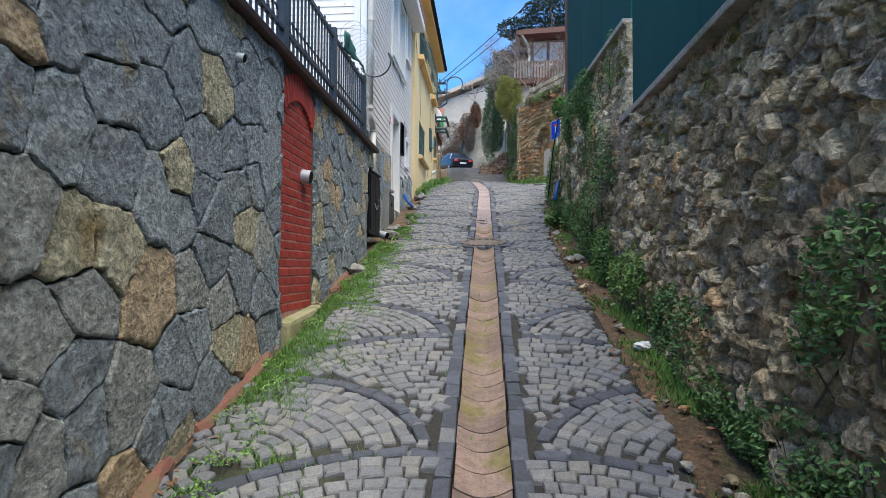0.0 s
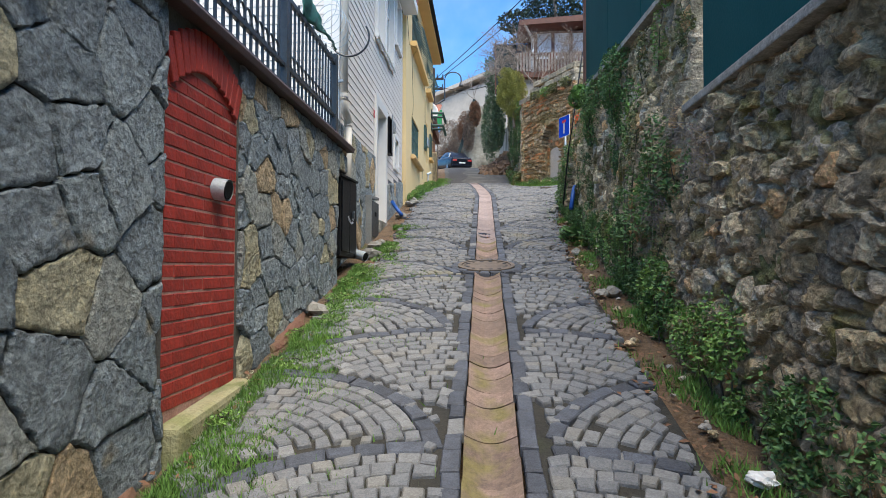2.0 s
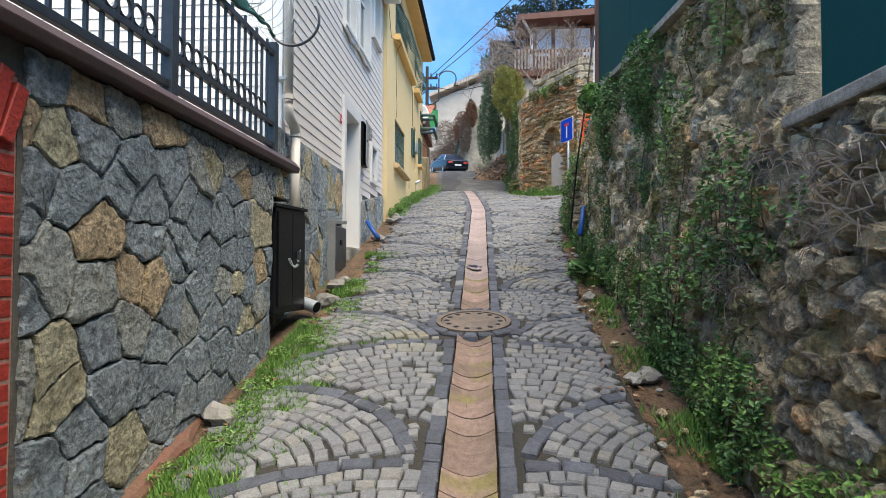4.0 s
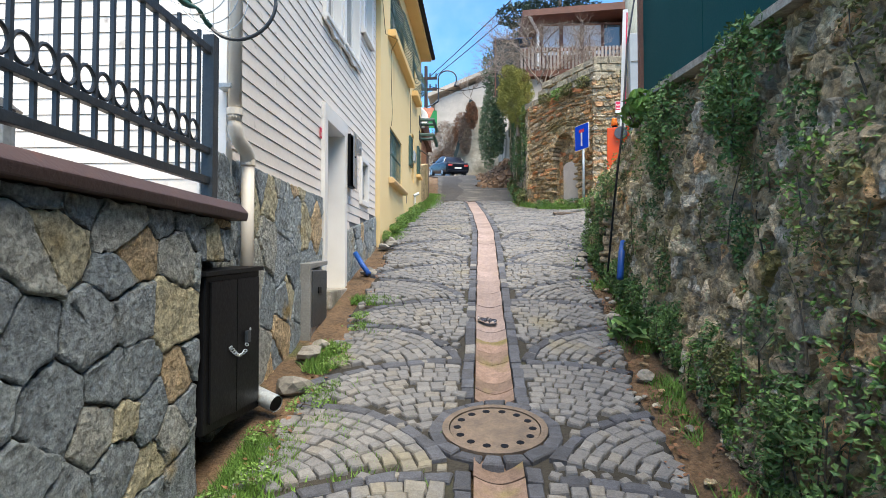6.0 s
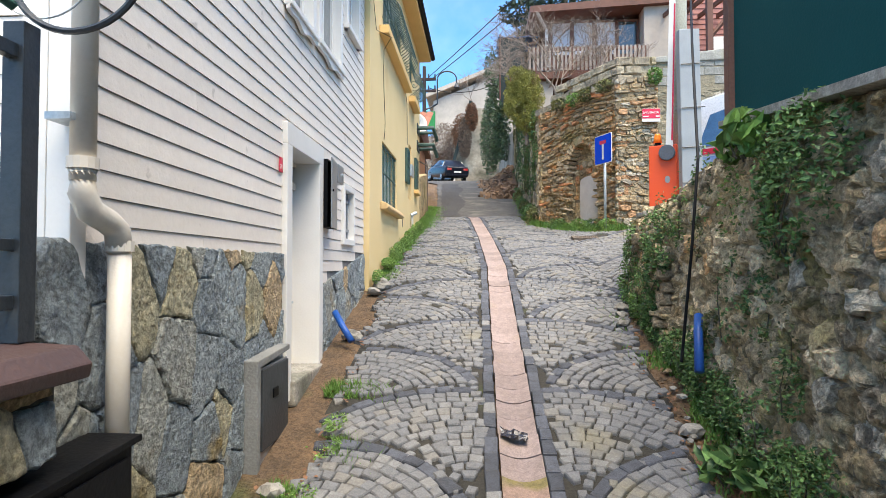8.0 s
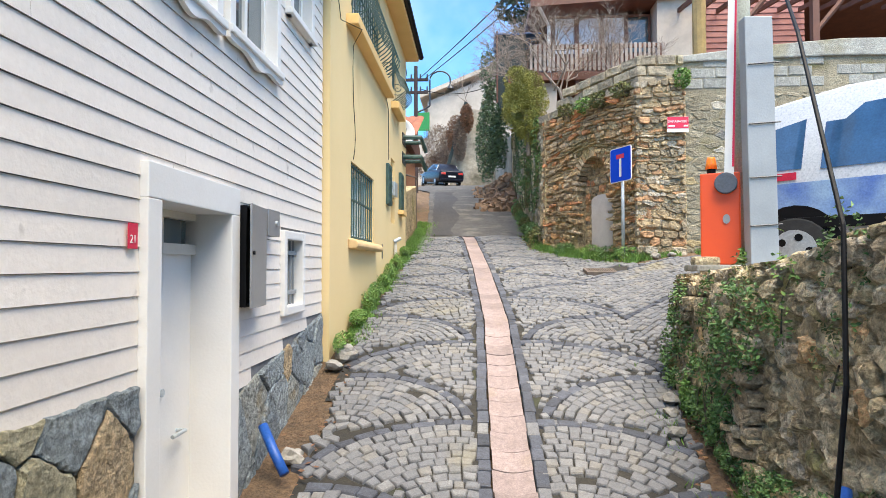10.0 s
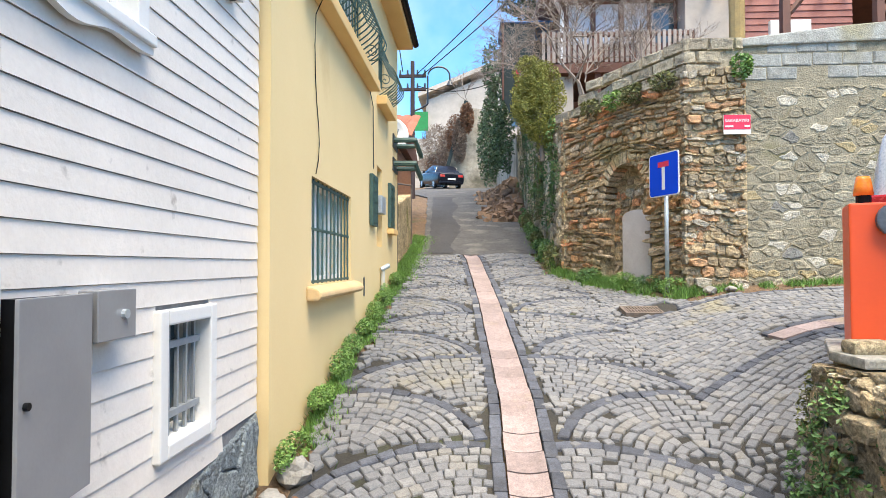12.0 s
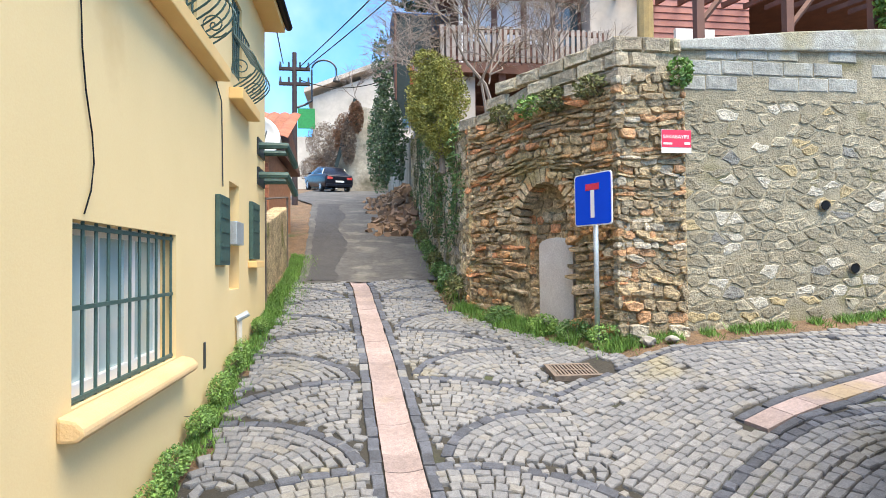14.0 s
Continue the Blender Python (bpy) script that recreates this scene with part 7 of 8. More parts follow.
bush("vine", "green climber on the pergola", "plant", [(9.3, 21.3, 9.7, 0.5, 0.3, 0.55)], 1600, 0.07, M_LEAF2, 592)
bush("weeds", "grass tuft round the pole's foot", "weeds", [(2.15, 13.4, 4.24, 0.18, 0.12, 0.1)], 500, 0.03, M_LEAF2, 593, 4)

# rubble heap by the road, loose stones and litter
heap = thing("rubble_heap", "heap of broken orange-brown stones beside the asphalt", "rubble", kind="stuff")
hg = Geo()
hr = random.Random(31)
for _ in range(620):
    y = hr.uniform(26.5, 36.5)
    x = 1.15 - abs(hr.gauss(0, 0.55))
    h = max(0.0, 0.9 * (1 - (1.15 - x) / 1.1)) * math.sin(math.pi * min(1, max(0, (y - 26) / 11)))
    c = Vector((x, y, lane(y) + h * hr.uniform(0.3, 1.0)))
    m4 = Matrix.Translation(c) @ Euler((hr.uniform(0, 3), hr.uniform(0, 3), hr.uniform(0, 3))).to_matrix().to_4x4()
    a, b, c2 = (hr.uniform(0.03, 0.13) for _ in range(3))
    hg.box(-a, a, -b * 1.4, b * 1.1, -c2 * 0.7, c2 * 0.7, m4)
part("stones", hg, mat("broken_brown_rubble", (0.24, 0.15, 0.09), (0.15, 0.1, 0.065), 0.95, scale=5, bump=0.6, rand=0.4, per="island", chip=0.6), heap)
lr = random.Random(13)


def loose(x, y, r, material, label):
    t0 = thing("loose_stone", label, "stone", group="loose stones")
    g1 = Geo()
    bm = bmesh.new()
    bmesh.ops.create_icosphere(bm, subdivisions=2, radius=r)
    for v in bm.verts:
        v.co *= 1 + 0.6 * noise.noise(v.co * (1.1 / r) + Vector((x, y, 0)) * 7) + 0.25 * noise.noise(v.co * (3.0 / r))
        v.co.z *= 0.65
        v.co += Vector((x, y, ground(x, y) + r * 0.3))
    g1.v = [tuple(v.co) for v in bm.verts]
    bm.verts.index_update()
    g1.f = [tuple(v.index for v in f.verts) for f in bm.faces]
    bm.free()
    part("stone", g1, material, t0)


for x, y, r in ((-1.42, 6.6, 0.09), (-1.5, 9.55, 0.1), (-1.45, 9.75, 0.07), (1.12, 7.25, 0.08), (1.02, 7.2, 0.06), (-1.5, 13.95, 0.12), (-1.56, 13.7, 0.08), (1.1, 9.2, 0.06), (1.15, 10.5, 0.07), (-1.42, 8.9, 0.11), (1.3, 13.1, 0.08), (1.2, 12.6, 0.07), (1.25, 12.9, 0.06), (2.6, 17.8, 0.08), (2.85, 17.75, 0.06), (-1.5, 12.2, 0.09)):
    loose(x, y, r, M_PALE, "pale loose stone beside the setts")
for _ in range(60):
    y = lr.uniform(1.8, 13.5)
    loose(right_edge(y) + lr.uniform(0.02, 0.22), y, lr.uniform(0.012, 0.035), lr.choice((M_PALE, M_RUBBLE, M_SLATE)), "small loose stone on the soil verge")
paper = thing("paper_litter", "crumpled white paper litter on the verge", "litter")
pg = Geo()
bm = bmesh.new()
bmesh.ops.create_icosphere(bm, subdivisions=3, radius=0.06)
for v in bm.verts:
    v.co *= 1 + 0.5 * noise.noise(v.co * 30)
    v.co.z *= 0.5
    v.co += Vector((1.13, 4.36, lane(4.36) + 0.03))
bm.verts.index_update()
pg.v, pg.f = [tuple(v.co) for v in bm.verts], [tuple(v.index for v in f.verts) for f in bm.faces]
bm.free()
part("paper", pg, M_WHITE, paper)
lit = Geo()
for _ in range(1100):
    y = lr.uniform(1.8, 13.8)
    side = lr.random() < 0.7
    x = right_edge(y) + lr.gauss(0.1, 0.1) if side else left_edge(y) - abs(lr.gauss(0, 0.12)) + 0.1
    z = ground(x, y) + 0.014
    a, s_ = lr.uniform(0, 6.28), lr.uniform(0.012, 0.03)
    u2, v2 = Vector((math.cos(a), math.sin(a), lr.uniform(-0.3, 0.5))), Vector((-math.sin(a), math.cos(a), lr.uniform(-0.3, 0.5)))
    c = Vector((x, y, z))
    lit.add([c - u2 * s_, c + v2 * s_ * 0.5, c + u2 * s_, c - v2 * s_ * 0.5 + Vector((0, 0, 0.006))], [(0, 1, 2), (0, 2, 3)])
tagged(raw("leaf_litter", lit.v, lit.f, M_BROWN), "dead brown leaves scattered on the verge", "leaves", kind="stuff")

for i in range(22):
    y = 2.6 + i * 0.38 + vr.uniform(-0.1, 0.1)
    if 4.3 < y < 5.3 and i % 2:
        continue
    x = -1.36 + vr.uniform(-0.06, 0.12)
    bush("low_weeds", "low green weeds along the foot of the wall", "weeds", [(x, y, lane(y) + 0.012, vr.uniform(0.08, 0.16), vr.uniform(0.15, 0.3), 0.035)], 420, 0.011, M_LEAF2, 700 + i, 2)

# crumpled wrapper in the gutter
wrap = thing("foil_wrapper", "crumpled black and silver wrapper in the gutter", "litter")
wg, pr = Geo(), random.Random(21)
for j in range(6):
    for i in range(9):
        x, y = -0.04 + 0.022 * (i - 4) + pr.uniform(-0.006, 0.006), 10.43 + 0.022 * (j - 2.5) - 0.006 * i + pr.uniform(-0.006, 0.006)
        wg.v.append((x, y, lane(y) + 0.012 + pr.uniform(0, 0.026)))
wg.f += [(j * 9 + i, j * 9 + i + 1, j * 9 + i + 10, j * 9 + i + 9) for j in range(5) for i in range(8)]
part("wrapper", wg, mat("black_foil", (0.02, 0.018, 0.025), (0.03, 0.028, 0.035), 0.25, scale=30, bump=0.1, stain=(0.6, 0.6, 0.62), stain_scale=14, stain_at=0.58), wrap)


# ---- stones of the left retaining wall ----
bottom = lambda y: lane(y) - 0.12
for seed, (y0, y1) in enumerate(((-2.4, DY0 - 0.02), (DY1 + 0.02, 7.73), (7.73, 8.14))):
    region = [(y0, bottom(y0)), (y1, bottom(y1)), (y1, 3.215), (y0, 3.215)] if y0 < 7 else [(y0, 2.98), (y1, 2.98), (y1, 3.215), (y0, 3.215)]
    stones = cells(region, 0.33, 0.3, 11 + seed, 0.5) if seed == 0 else cells(region, 0.25, 0.22, 11 + seed, 0.48)
    stone_wall(wall_l, stones, (-1.56, 0, 0), (0, 1, 0), (0, 0, 1), (1, 0, 0), M_STONE, M_STONE, 0.026, 5 + seed, limit=300, joint=0.004, round_by=0.02, wobble=0.008, step=0.032, edge=(0.35, 0.85), rough=0.009, freq=9.0, smooth=True)

# ---- red bricks in the doorway, and the arch over them ----
BRICK = {}


def brick(parent, a, b, z0, z1, x, material, depth=0.03):
    key = (round(b - a, 3), round(z1 - z0, 3), material.name)
    if key not in BRICK:
        w, h = (b - a) / 2, (z1 - z0) / 2
        c = 0.004
        vs = [(0, sy * w, sz * h) for sy, sz in ((-1, -1), (1, -1), (1, 1), (-1, 1))]
        vs += [(depth - c, y, z) for _, y, z in vs[:4]]
        vs += [(depth, sy * (w - c), sz * (h - c)) for sy, sz in ((-1, -1), (1, -1), (1, 1), (-1, 1))]
        fs = [(r * 4 + i, r * 4 + (i + 1) % 4, r * 4 + 4 + (i + 1) % 4, r * 4 + 4 + i) for r in range(2) for i in range(4)] + [(8, 9, 10, 11)]
        me = bpy.data.meshes.new("brick")
        me.from_pydata(vs, [], fs)
        me.materials.append(material)
        BRICK[key] = me
    ob = new("brick", BRICK[key])
    ob.parent = parent
    ob.location = (x, (a + b) / 2, (z0 + z1) / 2)
    return ob


brng = random.Random(4)
pitch = 0.071
for k in range(26):
    z0 = 1.27 + k * pitch
    y = DY0 + 0.006 - (0.1 if k % 2 else 0.0)
    while y < DY1 - 0.01:
        a, b = max(y, DY0 + 0.006), min(y + 0.2045, DY1 - 0.006)
        ym = (a + b) / 2
        arch = 3.0 - 0.17 * ((ym - (DY0 + DY1) / 2) / 0.41) ** 2
        if b - a > 0.03 and z0 + 0.03 < arch - 0.02:
            ob = brick(wall_l, round(a, 3), round(b, 3), z0, z0 + 0.061, -1.583 + brng.uniform(-0.002, 0.002), M_BRICK, 0.022)
            ob.rotation_euler.x = brng.uniform(-0.006, 0.006)
        y += 0.206
for k in range(13):
    t = (k + 0.5) / 13 - 0.5
    ym = (DY0 + DY1) / 2 + t * 0.83
    zb = 3.0 - 0.17 * (2 * t) ** 2
    ob = brick(wall_l, ym - 0.029, ym + 0.029, zb, zb + 0.215, -1.575, M_BRICK, 0.035)
    ob.rotation_euler.x = -t * 0.75

# ---- plinth stones of the white house ----
for seed, (y0, y1, zt0, zt1) in enumerate(((8.18, 10.72, 3.66, 3.66), (11.79, 13.86, 3.38, 3.72))):
    region = [(y0, bottom(y0)), (y1, bottom(y1)), (y1, zt1), (y0, zt0)]
    stone_wall(house_w, cells(region, 0.27, 0.36, 31 + seed, 0.48), (-1.735, 0, 0), (0, 1, 0), (0, 0, 1), (1, 0, 0), M_STONE, M_STONE, 0.025, 15 + seed, joint=0.004, round_by=0.02, wobble=0.008, step=0.032, edge=(0.35, 0.85), rough=0.009, freq=9.0, smooth=True)

# ---- rubble of the right wall ----
rrng = random.Random(8)


def rubble(y0, y1, step_u, step_v, seed, limit):
    """Rough stones half sunk in the face between y0 and y1."""
    zb = lane(y0) - 0.1
    zt = right_top(y1 - 0.01)
    region = [(-y1, lane(y1) - 0.1), (-y0, zb), (-y0, right_top(y0 + 0.01) - 0.02), (-y1, zt - 0.02)]
    rest, count = Geo(), 0
    for poly in cells(region, step_u, step_v, seed):
        if rrng.random() < 0.38:
            continue
        cy = -sum(p[0] for p in poly) / len(poly)
        cz = sum(p[1] for p in poly) / len(poly)
        if 8.6 < cy < 11.9 and rrng.random() < 0.4 and cz - lane(cy) > 0.5:
            continue
        o = Vector((right_x(cy, cz) + 0.012, 0, 0))
        made = stone_mesh(poly, o, Vector((0, -1, 0)), Vector((0, 0, 1)), Vector((-1, 0, 0)), rrng.uniform(0.008, 0.055), rrng, joint=0.008, round_by=0.018, wobble=0.014, deep=0.08, step=0.04, rough=0.03, freq=16.0)
        if made is None:
            continue
        if count < limit:
            raw("stone", *made, M_RUBBLE, wall_r)
            count += 1
        else:
            rest.add(*made)
    if rest.v:
        tagged(raw("stones", rest.v, rest.f, M_RUBBLE_I, wall_r), kind="stuff")


for k in range(6):
    rubble(0.6 + k * 0.88, 0.6 + (k + 1) * 0.88, 0.17, 0.12, 40 + k, 25)
for k in range(8):
    y0 = 5.9 + k * 0.965
    rubble(y0, y0 + 0.965, 0.17, 0.14, 50 + k, 17)

# weep holes in the long wall
for wx, wz in ((4.98, 5.78), (5.36, 5.05)):
    hole = thing("weep_hole", "round dark drain hole in the long stone wall", "drain", group="weep holes")
    wy = 18.06 + 0.055 * (wx - 3.1)
    part("pipe", Geo().tube([(wx, wy + 0.1, wz), (wx, wy - 0.022, wz)], 0.062, 16, caps=False), M_CONC, hole)
    # the hole's shaded depth is a black plug near its mouth
    part("bore", Geo().tube([(wx, wy + 0.1, wz), (wx, wy - 0.016, wz)], 0.052, 16), M_BLACK, hole)

# ---- slabs of the bastion ----
srng = random.Random(12)


def courses(parent, o, u, v, n, length, z0, z1, skip, lo, hi, wlo, whi, proud, limit, single=None, joined=None):
    """Thin uneven slabs in wandering courses."""
    z, count, rest = z0, 0, Geo()
    while z < z1:
        h = srng.uniform(lo, hi)
        s = -srng.uniform(0, 0.2)
        while s < length:
            w = srng.uniform(wlo, whi) * (1.3 if h < 0.085 else 0.8)
            a, b = max(s, 0.0), min(s + w, length)
            wave = lambda q: 0.035 * math.sin(2.3 * q + 1.7 * z) + 0.025 * noise.noise((q * 3, z * 1.5, n.x * 9))
            if b - a > 0.03 and not skip((a + b) / 2, z + h / 2) and srng.random() > 0.03:
                za, zb, hh = z + wave(a) + srng.uniform(-0.018, 0.018), z + wave(b) + srng.uniform(-0.018, 0.018), h * srng.uniform(0.85, 1.15)
                q = [(a, za + hh * srng.uniform(0.2, 0.5)), (lerp(a, b, srng.uniform(0.1, 0.3)), za), (lerp(a, b, srng.uniform(0.7, 0.92)), zb), (b, zb + hh * srng.uniform(0.15, 0.45)), (b - srng.uniform(0, 0.012), zb + hh * srng.uniform(0.75, 0.95)), (lerp(a, b, srng.uniform(0.4, 0.6)), (za + zb) / 2 + hh), (a + srng.uniform(0, 0.012), za + hh * srng.uniform(0.75, 0.95))]
                made = stone_mesh(q, o, u, v, n, proud * srng.uniform(0.1, 1.8), srng, joint=0.003, round_by=0.008, wobble=0.005, deep=0.09, step=0.09, edge=(0.5, 0.95), rough=0.011, freq=16.0)
                if made and count < limit:
                    raw("stone", *made, single or M_SLATE, parent)
                    count += 1
                elif made:
                    rest.add(*made)
            s += w
        z += h
    if rest.v:
        tagged(raw("stones", rest.v, rest.f, joined or M_SLATE_I, parent), kind="stuff")


def in_niche(s, z):
    if not NI0 < s < NI1:
        return False
    m, w = (NI0 + NI1) / 2, (NI1 - NI0) / 2
    return z < NZS + (NZT - NZS) * math.sqrt(max(0, 1 - ((s - m) / w) ** 2)) + 0.05


courses(bastion, bo - bu * 0.05 + bn * -0.045, bu, Vector((0, 0, 1)), bn, BLEN + 0.05, 3.95, 7.08, lambda q, z: in_niche(q - 0.05, z), 0.035, 0.1, 0.06, 0.3, 0.035, 210)
courses(bastion, bo + bu * NI0 + bn * -0.27, bu, Vector((0, 0, 1)), bn, NI1 - NI0, 4.2, 6.3, lambda q, z: not in_niche(NI0 + q, z - 0.05) or (0.14 < q < 0.74 and z < 5.45), 0.07, 0.14, 0.1, 0.28, 0.03, 30)
M_QUOIN = mat("tan_corner_stone", (0.36, 0.29, 0.19), (0.24, 0.2, 0.14), 0.9, scale=7, fine=50, bump=1.0, dist=0.02, rand=0.25, chip=0.8,
              palette=[(0.0, (0.46, 0.35, 0.21)), (0.25, (0.3, 0.25, 0.17)), (0.45, (0.5, 0.38, 0.22)), (0.64, (0.5, 0.26, 0.12)), (0.8, (0.36, 0.33, 0.27)), (0.92, (0.54, 0.47, 0.37))], mottle=0.7, mottle_scale=18)
M_QUOIN_I = mat("tan_corner_stone_joined", (0.36, 0.29, 0.19), (0.24, 0.2, 0.14), 0.9, scale=7, fine=50, bump=1.0, dist=0.02, rand=0.25, per="island", chip=0.8,
              palette=[(0.0, (0.46, 0.35, 0.21)), (0.25, (0.3, 0.25, 0.17)), (0.45, (0.5, 0.38, 0.22)), (0.64, (0.5, 0.26, 0.12)), (0.8, (0.36, 0.33, 0.27)), (0.92, (0.54, 0.47, 0.37))], mottle=0.7, mottle_scale=18)
qw = INNER.x - CORNER.x + 0.05
courses(bastion, Vector((CORNER.x - 0.06, CORNER.y - 0.01, 0)), Vector((1, 0, 0)), Vector((0, 0, 1)), Vector((0, -1, 0)), qw, 3.9, 4.75, lambda q, z: False, 0.08, 0.16, 0.12, 0.36, 0.045, 30, M_QUOIN, M_QUOIN_I)
courses(bastion, Vector((CORNER.x - 0.06, CORNER.y - 0.01, 0)), Vector((1, 0, 0)), Vector((0, 0, 1)), Vector((0, -1, 0)), qw, 4.75, 7.08, lambda q, z: False, 0.035, 0.11, 0.06, 0.24, 0.03, 200, M_QUOIN, M_QUOIN_I)
eu = Vector((-0.13, -1.7, 0)).normalized()
courses(wall_r, Vector((1.56, 13.6, 0)), eu, Vector((0, 0, 1)), Vector((eu.y, -eu.x, 0)), 1.75, 2.7, 4.05, lambda q, z: z < lane(13.6 - q) + 0.02 or z > 4.06, 0.06, 0.13, 0.12, 0.34, 0.05, 70, M_RUBBLE, M_RUBBLE_I)
# jambs and voussoirs of the niche
nm, nw = (NI0 + NI1) / 2, (NI1 - NI0) / 2
for k in range(19):
    w = math.pi * (k + 0.5) / 19
    c = on_face(nm + (nw + 0.03) * math.cos(w), NZS + (NZT - NZS + 0.03) * math.sin(w), -0.06)
    rad = (bu * math.cos(w) + Vector((0, 0, 1)) * math.sin(w)).normalized()
    tan = bn.cross(rad)
    m4 = Matrix((rad, tan, bn)).transposed().to_4x4()
    m4.translation = c
    raw("stone", [m4 @ Vector(p) for p in ((x, y * (1 + 0.25 * (x > 0)), z) for z in (-0.2, 0.04) for x, y in ((-0.07, -0.032), (0.1, -0.032), (0.1, 0.032), (-0.07, 0.032)))],
        [(3, 2, 1, 0), (4, 5, 6, 7), (0, 1, 5, 4), (1, 2, 6, 5), (2, 3, 7, 6), (3, 0, 4, 7)], M_SLATE, bastion)

# ---- stones of the long wall, and the concrete blocks above ----
region = [(0.0, 4.0), (6.2, 4.3), (6.2, 7.2), (0.0, 6.95)]
lw = random.Random(5)
stone_wall(long_wall, [q for q in cells(region, 0.24, 0.125, 71, 0.4) if lw.random() > 0.1], LO - LN * 0.03, LU, (0, 0, 1), LN, M_BIGWALL, M_BIGWALL_I, 0.008, 72, joint=0.013, round_by=0.03, wobble=0.01, step=0.04, edge=(-0.3, 0.3), rough=0.01, freq=14.0, smooth=True)


def block(parent, o, u, n, a, b, z0, z1, h, rng, material=None):
    q = [(a + 0.005, z0 + 0.005), (b - 0.005, z0 + 0.005), (b - 0.005, z1 - 0.005), (a + 0.005, z1 - 0.005)]
    made = stone_mesh(q, o, u, Vector((0, 0, 1)), n, h, rng, joint=0.002, round_by=0.008, wobble=0.002, deep=0.05, step=1.0)
    raw("block", *made, material or M_BLOCK, parent)


blk = random.Random(3)
part("coping", Geo().prism([(0.0, 7.5), (2.7, 7.62), (10, 7.66), (10, 8.02), (2.7, 7.9), (1.5, 7.79), (0.3, 7.64), (0.0, 7.6)], LO, LU, (0, 0, 1), LN, -0.5, 0.02), M_PALEBLOCK, long_wall, "smooth grey concrete coping", bevel=0.02)
for k in range(3):
    s = -0.2 * (k % 2)
    while s < 6.4:
        zb = lambda q: 7.06 + 0.03 * min(max(q, 0), 5) + k * 0.175
        a, b = max(0.0, s), s + 0.4
        if zb(a) + 0.17 < 7.62 + 0.015 * a:
            block(long_wall, LO - LN * 0.03, LU, LN, a, b, zb(a), zb(a) + 0.17, blk.choice((0.012, 0.016, -0.008)), blk, M_PALEBLOCK)
        s += 0.4
part("block_core", Geo().prism([(0, 7.1), (BLEN - 0.2, 6.95), (BLEN - 0.2, 7.2), (1.2, 7.45), (0, 7.62)], bo, bu, (0, 0, 1), bn, -0.25, -0.05), M_BLOCK, bastion)
part("block_core", Geo().box(CORNER.x - 0.02, INNER.x, CORNER.y + 0.06, CORNER.y + 0.25, 7.1, 7.62), M_BLOCK, bastion)
for k in range(3):
    z0 = 7.1 + 0.172 * k
    for i in range(7):
        a = i * 0.4 - 0.2 * (k % 2)
        if (k, i) in ((0, 2), (1, 4), (2, 5), (2, 6), (2, 7), (1, 6)):
            continue
        block(bastion, bo + bn * -0.05, bu, bn, max(0, a), a + 0.4, z0 - 0.02 * max(0, a), z0 + 0.17 - 0.02 * max(0, a), 0.05, blk)
    for i in range(3):
        a = i * 0.33 - 0.16 * (k % 2)
        if (k, i) in ((0, 1), (1, 2)):
            continue
        block(bastion, Vector((CORNER.x - 0.03, CORNER.y + 0.06, 0)), Vector((1, 0, 0)), Vector((0, -1, 0)), max(0, a), min(a + 0.33, 0.78), z0, z0 + 0.17, 0.05, blk)

# ---- gutter: dished terracotta tiles between rows of dark setts ----
gutter = thing("gutter", "shallow dished terracotta gutter with moss stains", "gutter", kind="structure")
TILE_W, MAN = 0.262, (-0.02, 8.37, 0.3)


def tile_mesh(length, dish, material):
    g1 = Geo()
    prof = [(-TILE_W / 2 + TILE_W * i / 8, -dish * math.cos(math.pi * (i / 8 - 0.5)) + 0.006) for i in range(9)]
    for y in (-length / 2, length / 2):
        g1.v += [(x, y, z) for x, z in prof] + [(x, y, z - 0.05) for x, z in prof]
    for i in range(8):
        g1.f += [(i, i + 1, 19 + i, 18 + i), (i + 1, i, 9 + i, 10 + i), (18 + i, 19 + i, 28 + i, 27 + i)]
    return g1.mesh("gutter_tile", material, smooth=False)


TM = {}
y = -2.6
trng = random.Random(9)
while y < 22.2:
    L_ = 0.185 if y < 9.5 else 0.24
    dish = float(np.interp(y, (0, 9, 13, 22), (0.05, 0.045, 0.02, 0.012)))
    if abs(y - MAN[1]) > MAN[2] + L_ / 2 - 0.02:
        key = (L_, round(dish, 3), y < 9.9)
        if key not in TM:
            TM[key] = tile_mesh(L_ - 0.008, dish, M_TILE_OLD if y < 9.9 else M_TILE)
        ob = new("gutter_tile", TM[key])
        ob.parent = gutter
        slope = (ground(0, y + 0.1) - ground(0, y - 0.1)) / 0.2
        ob.location = (axis(y) + trng.uniform(-0.004, 0.004), y, lane(y) + trng.uniform(-0.003, 0.004))
        ob.rotation_euler = (math.atan(slope) + trng.uniform(0.0, 0.055), 0, -math.atan((axis(y + 0.1) - axis(y - 0.1)) / 0.2))
    y += L_

# ---- setts ----
paving = thing("paving", "granite setts laid in fans with dark basalt arcs", "paving", kind="structure")
crng = random.Random(21)
NEAR, FARG, DARK = [], Geo(), Geo()
TAKEN = {}


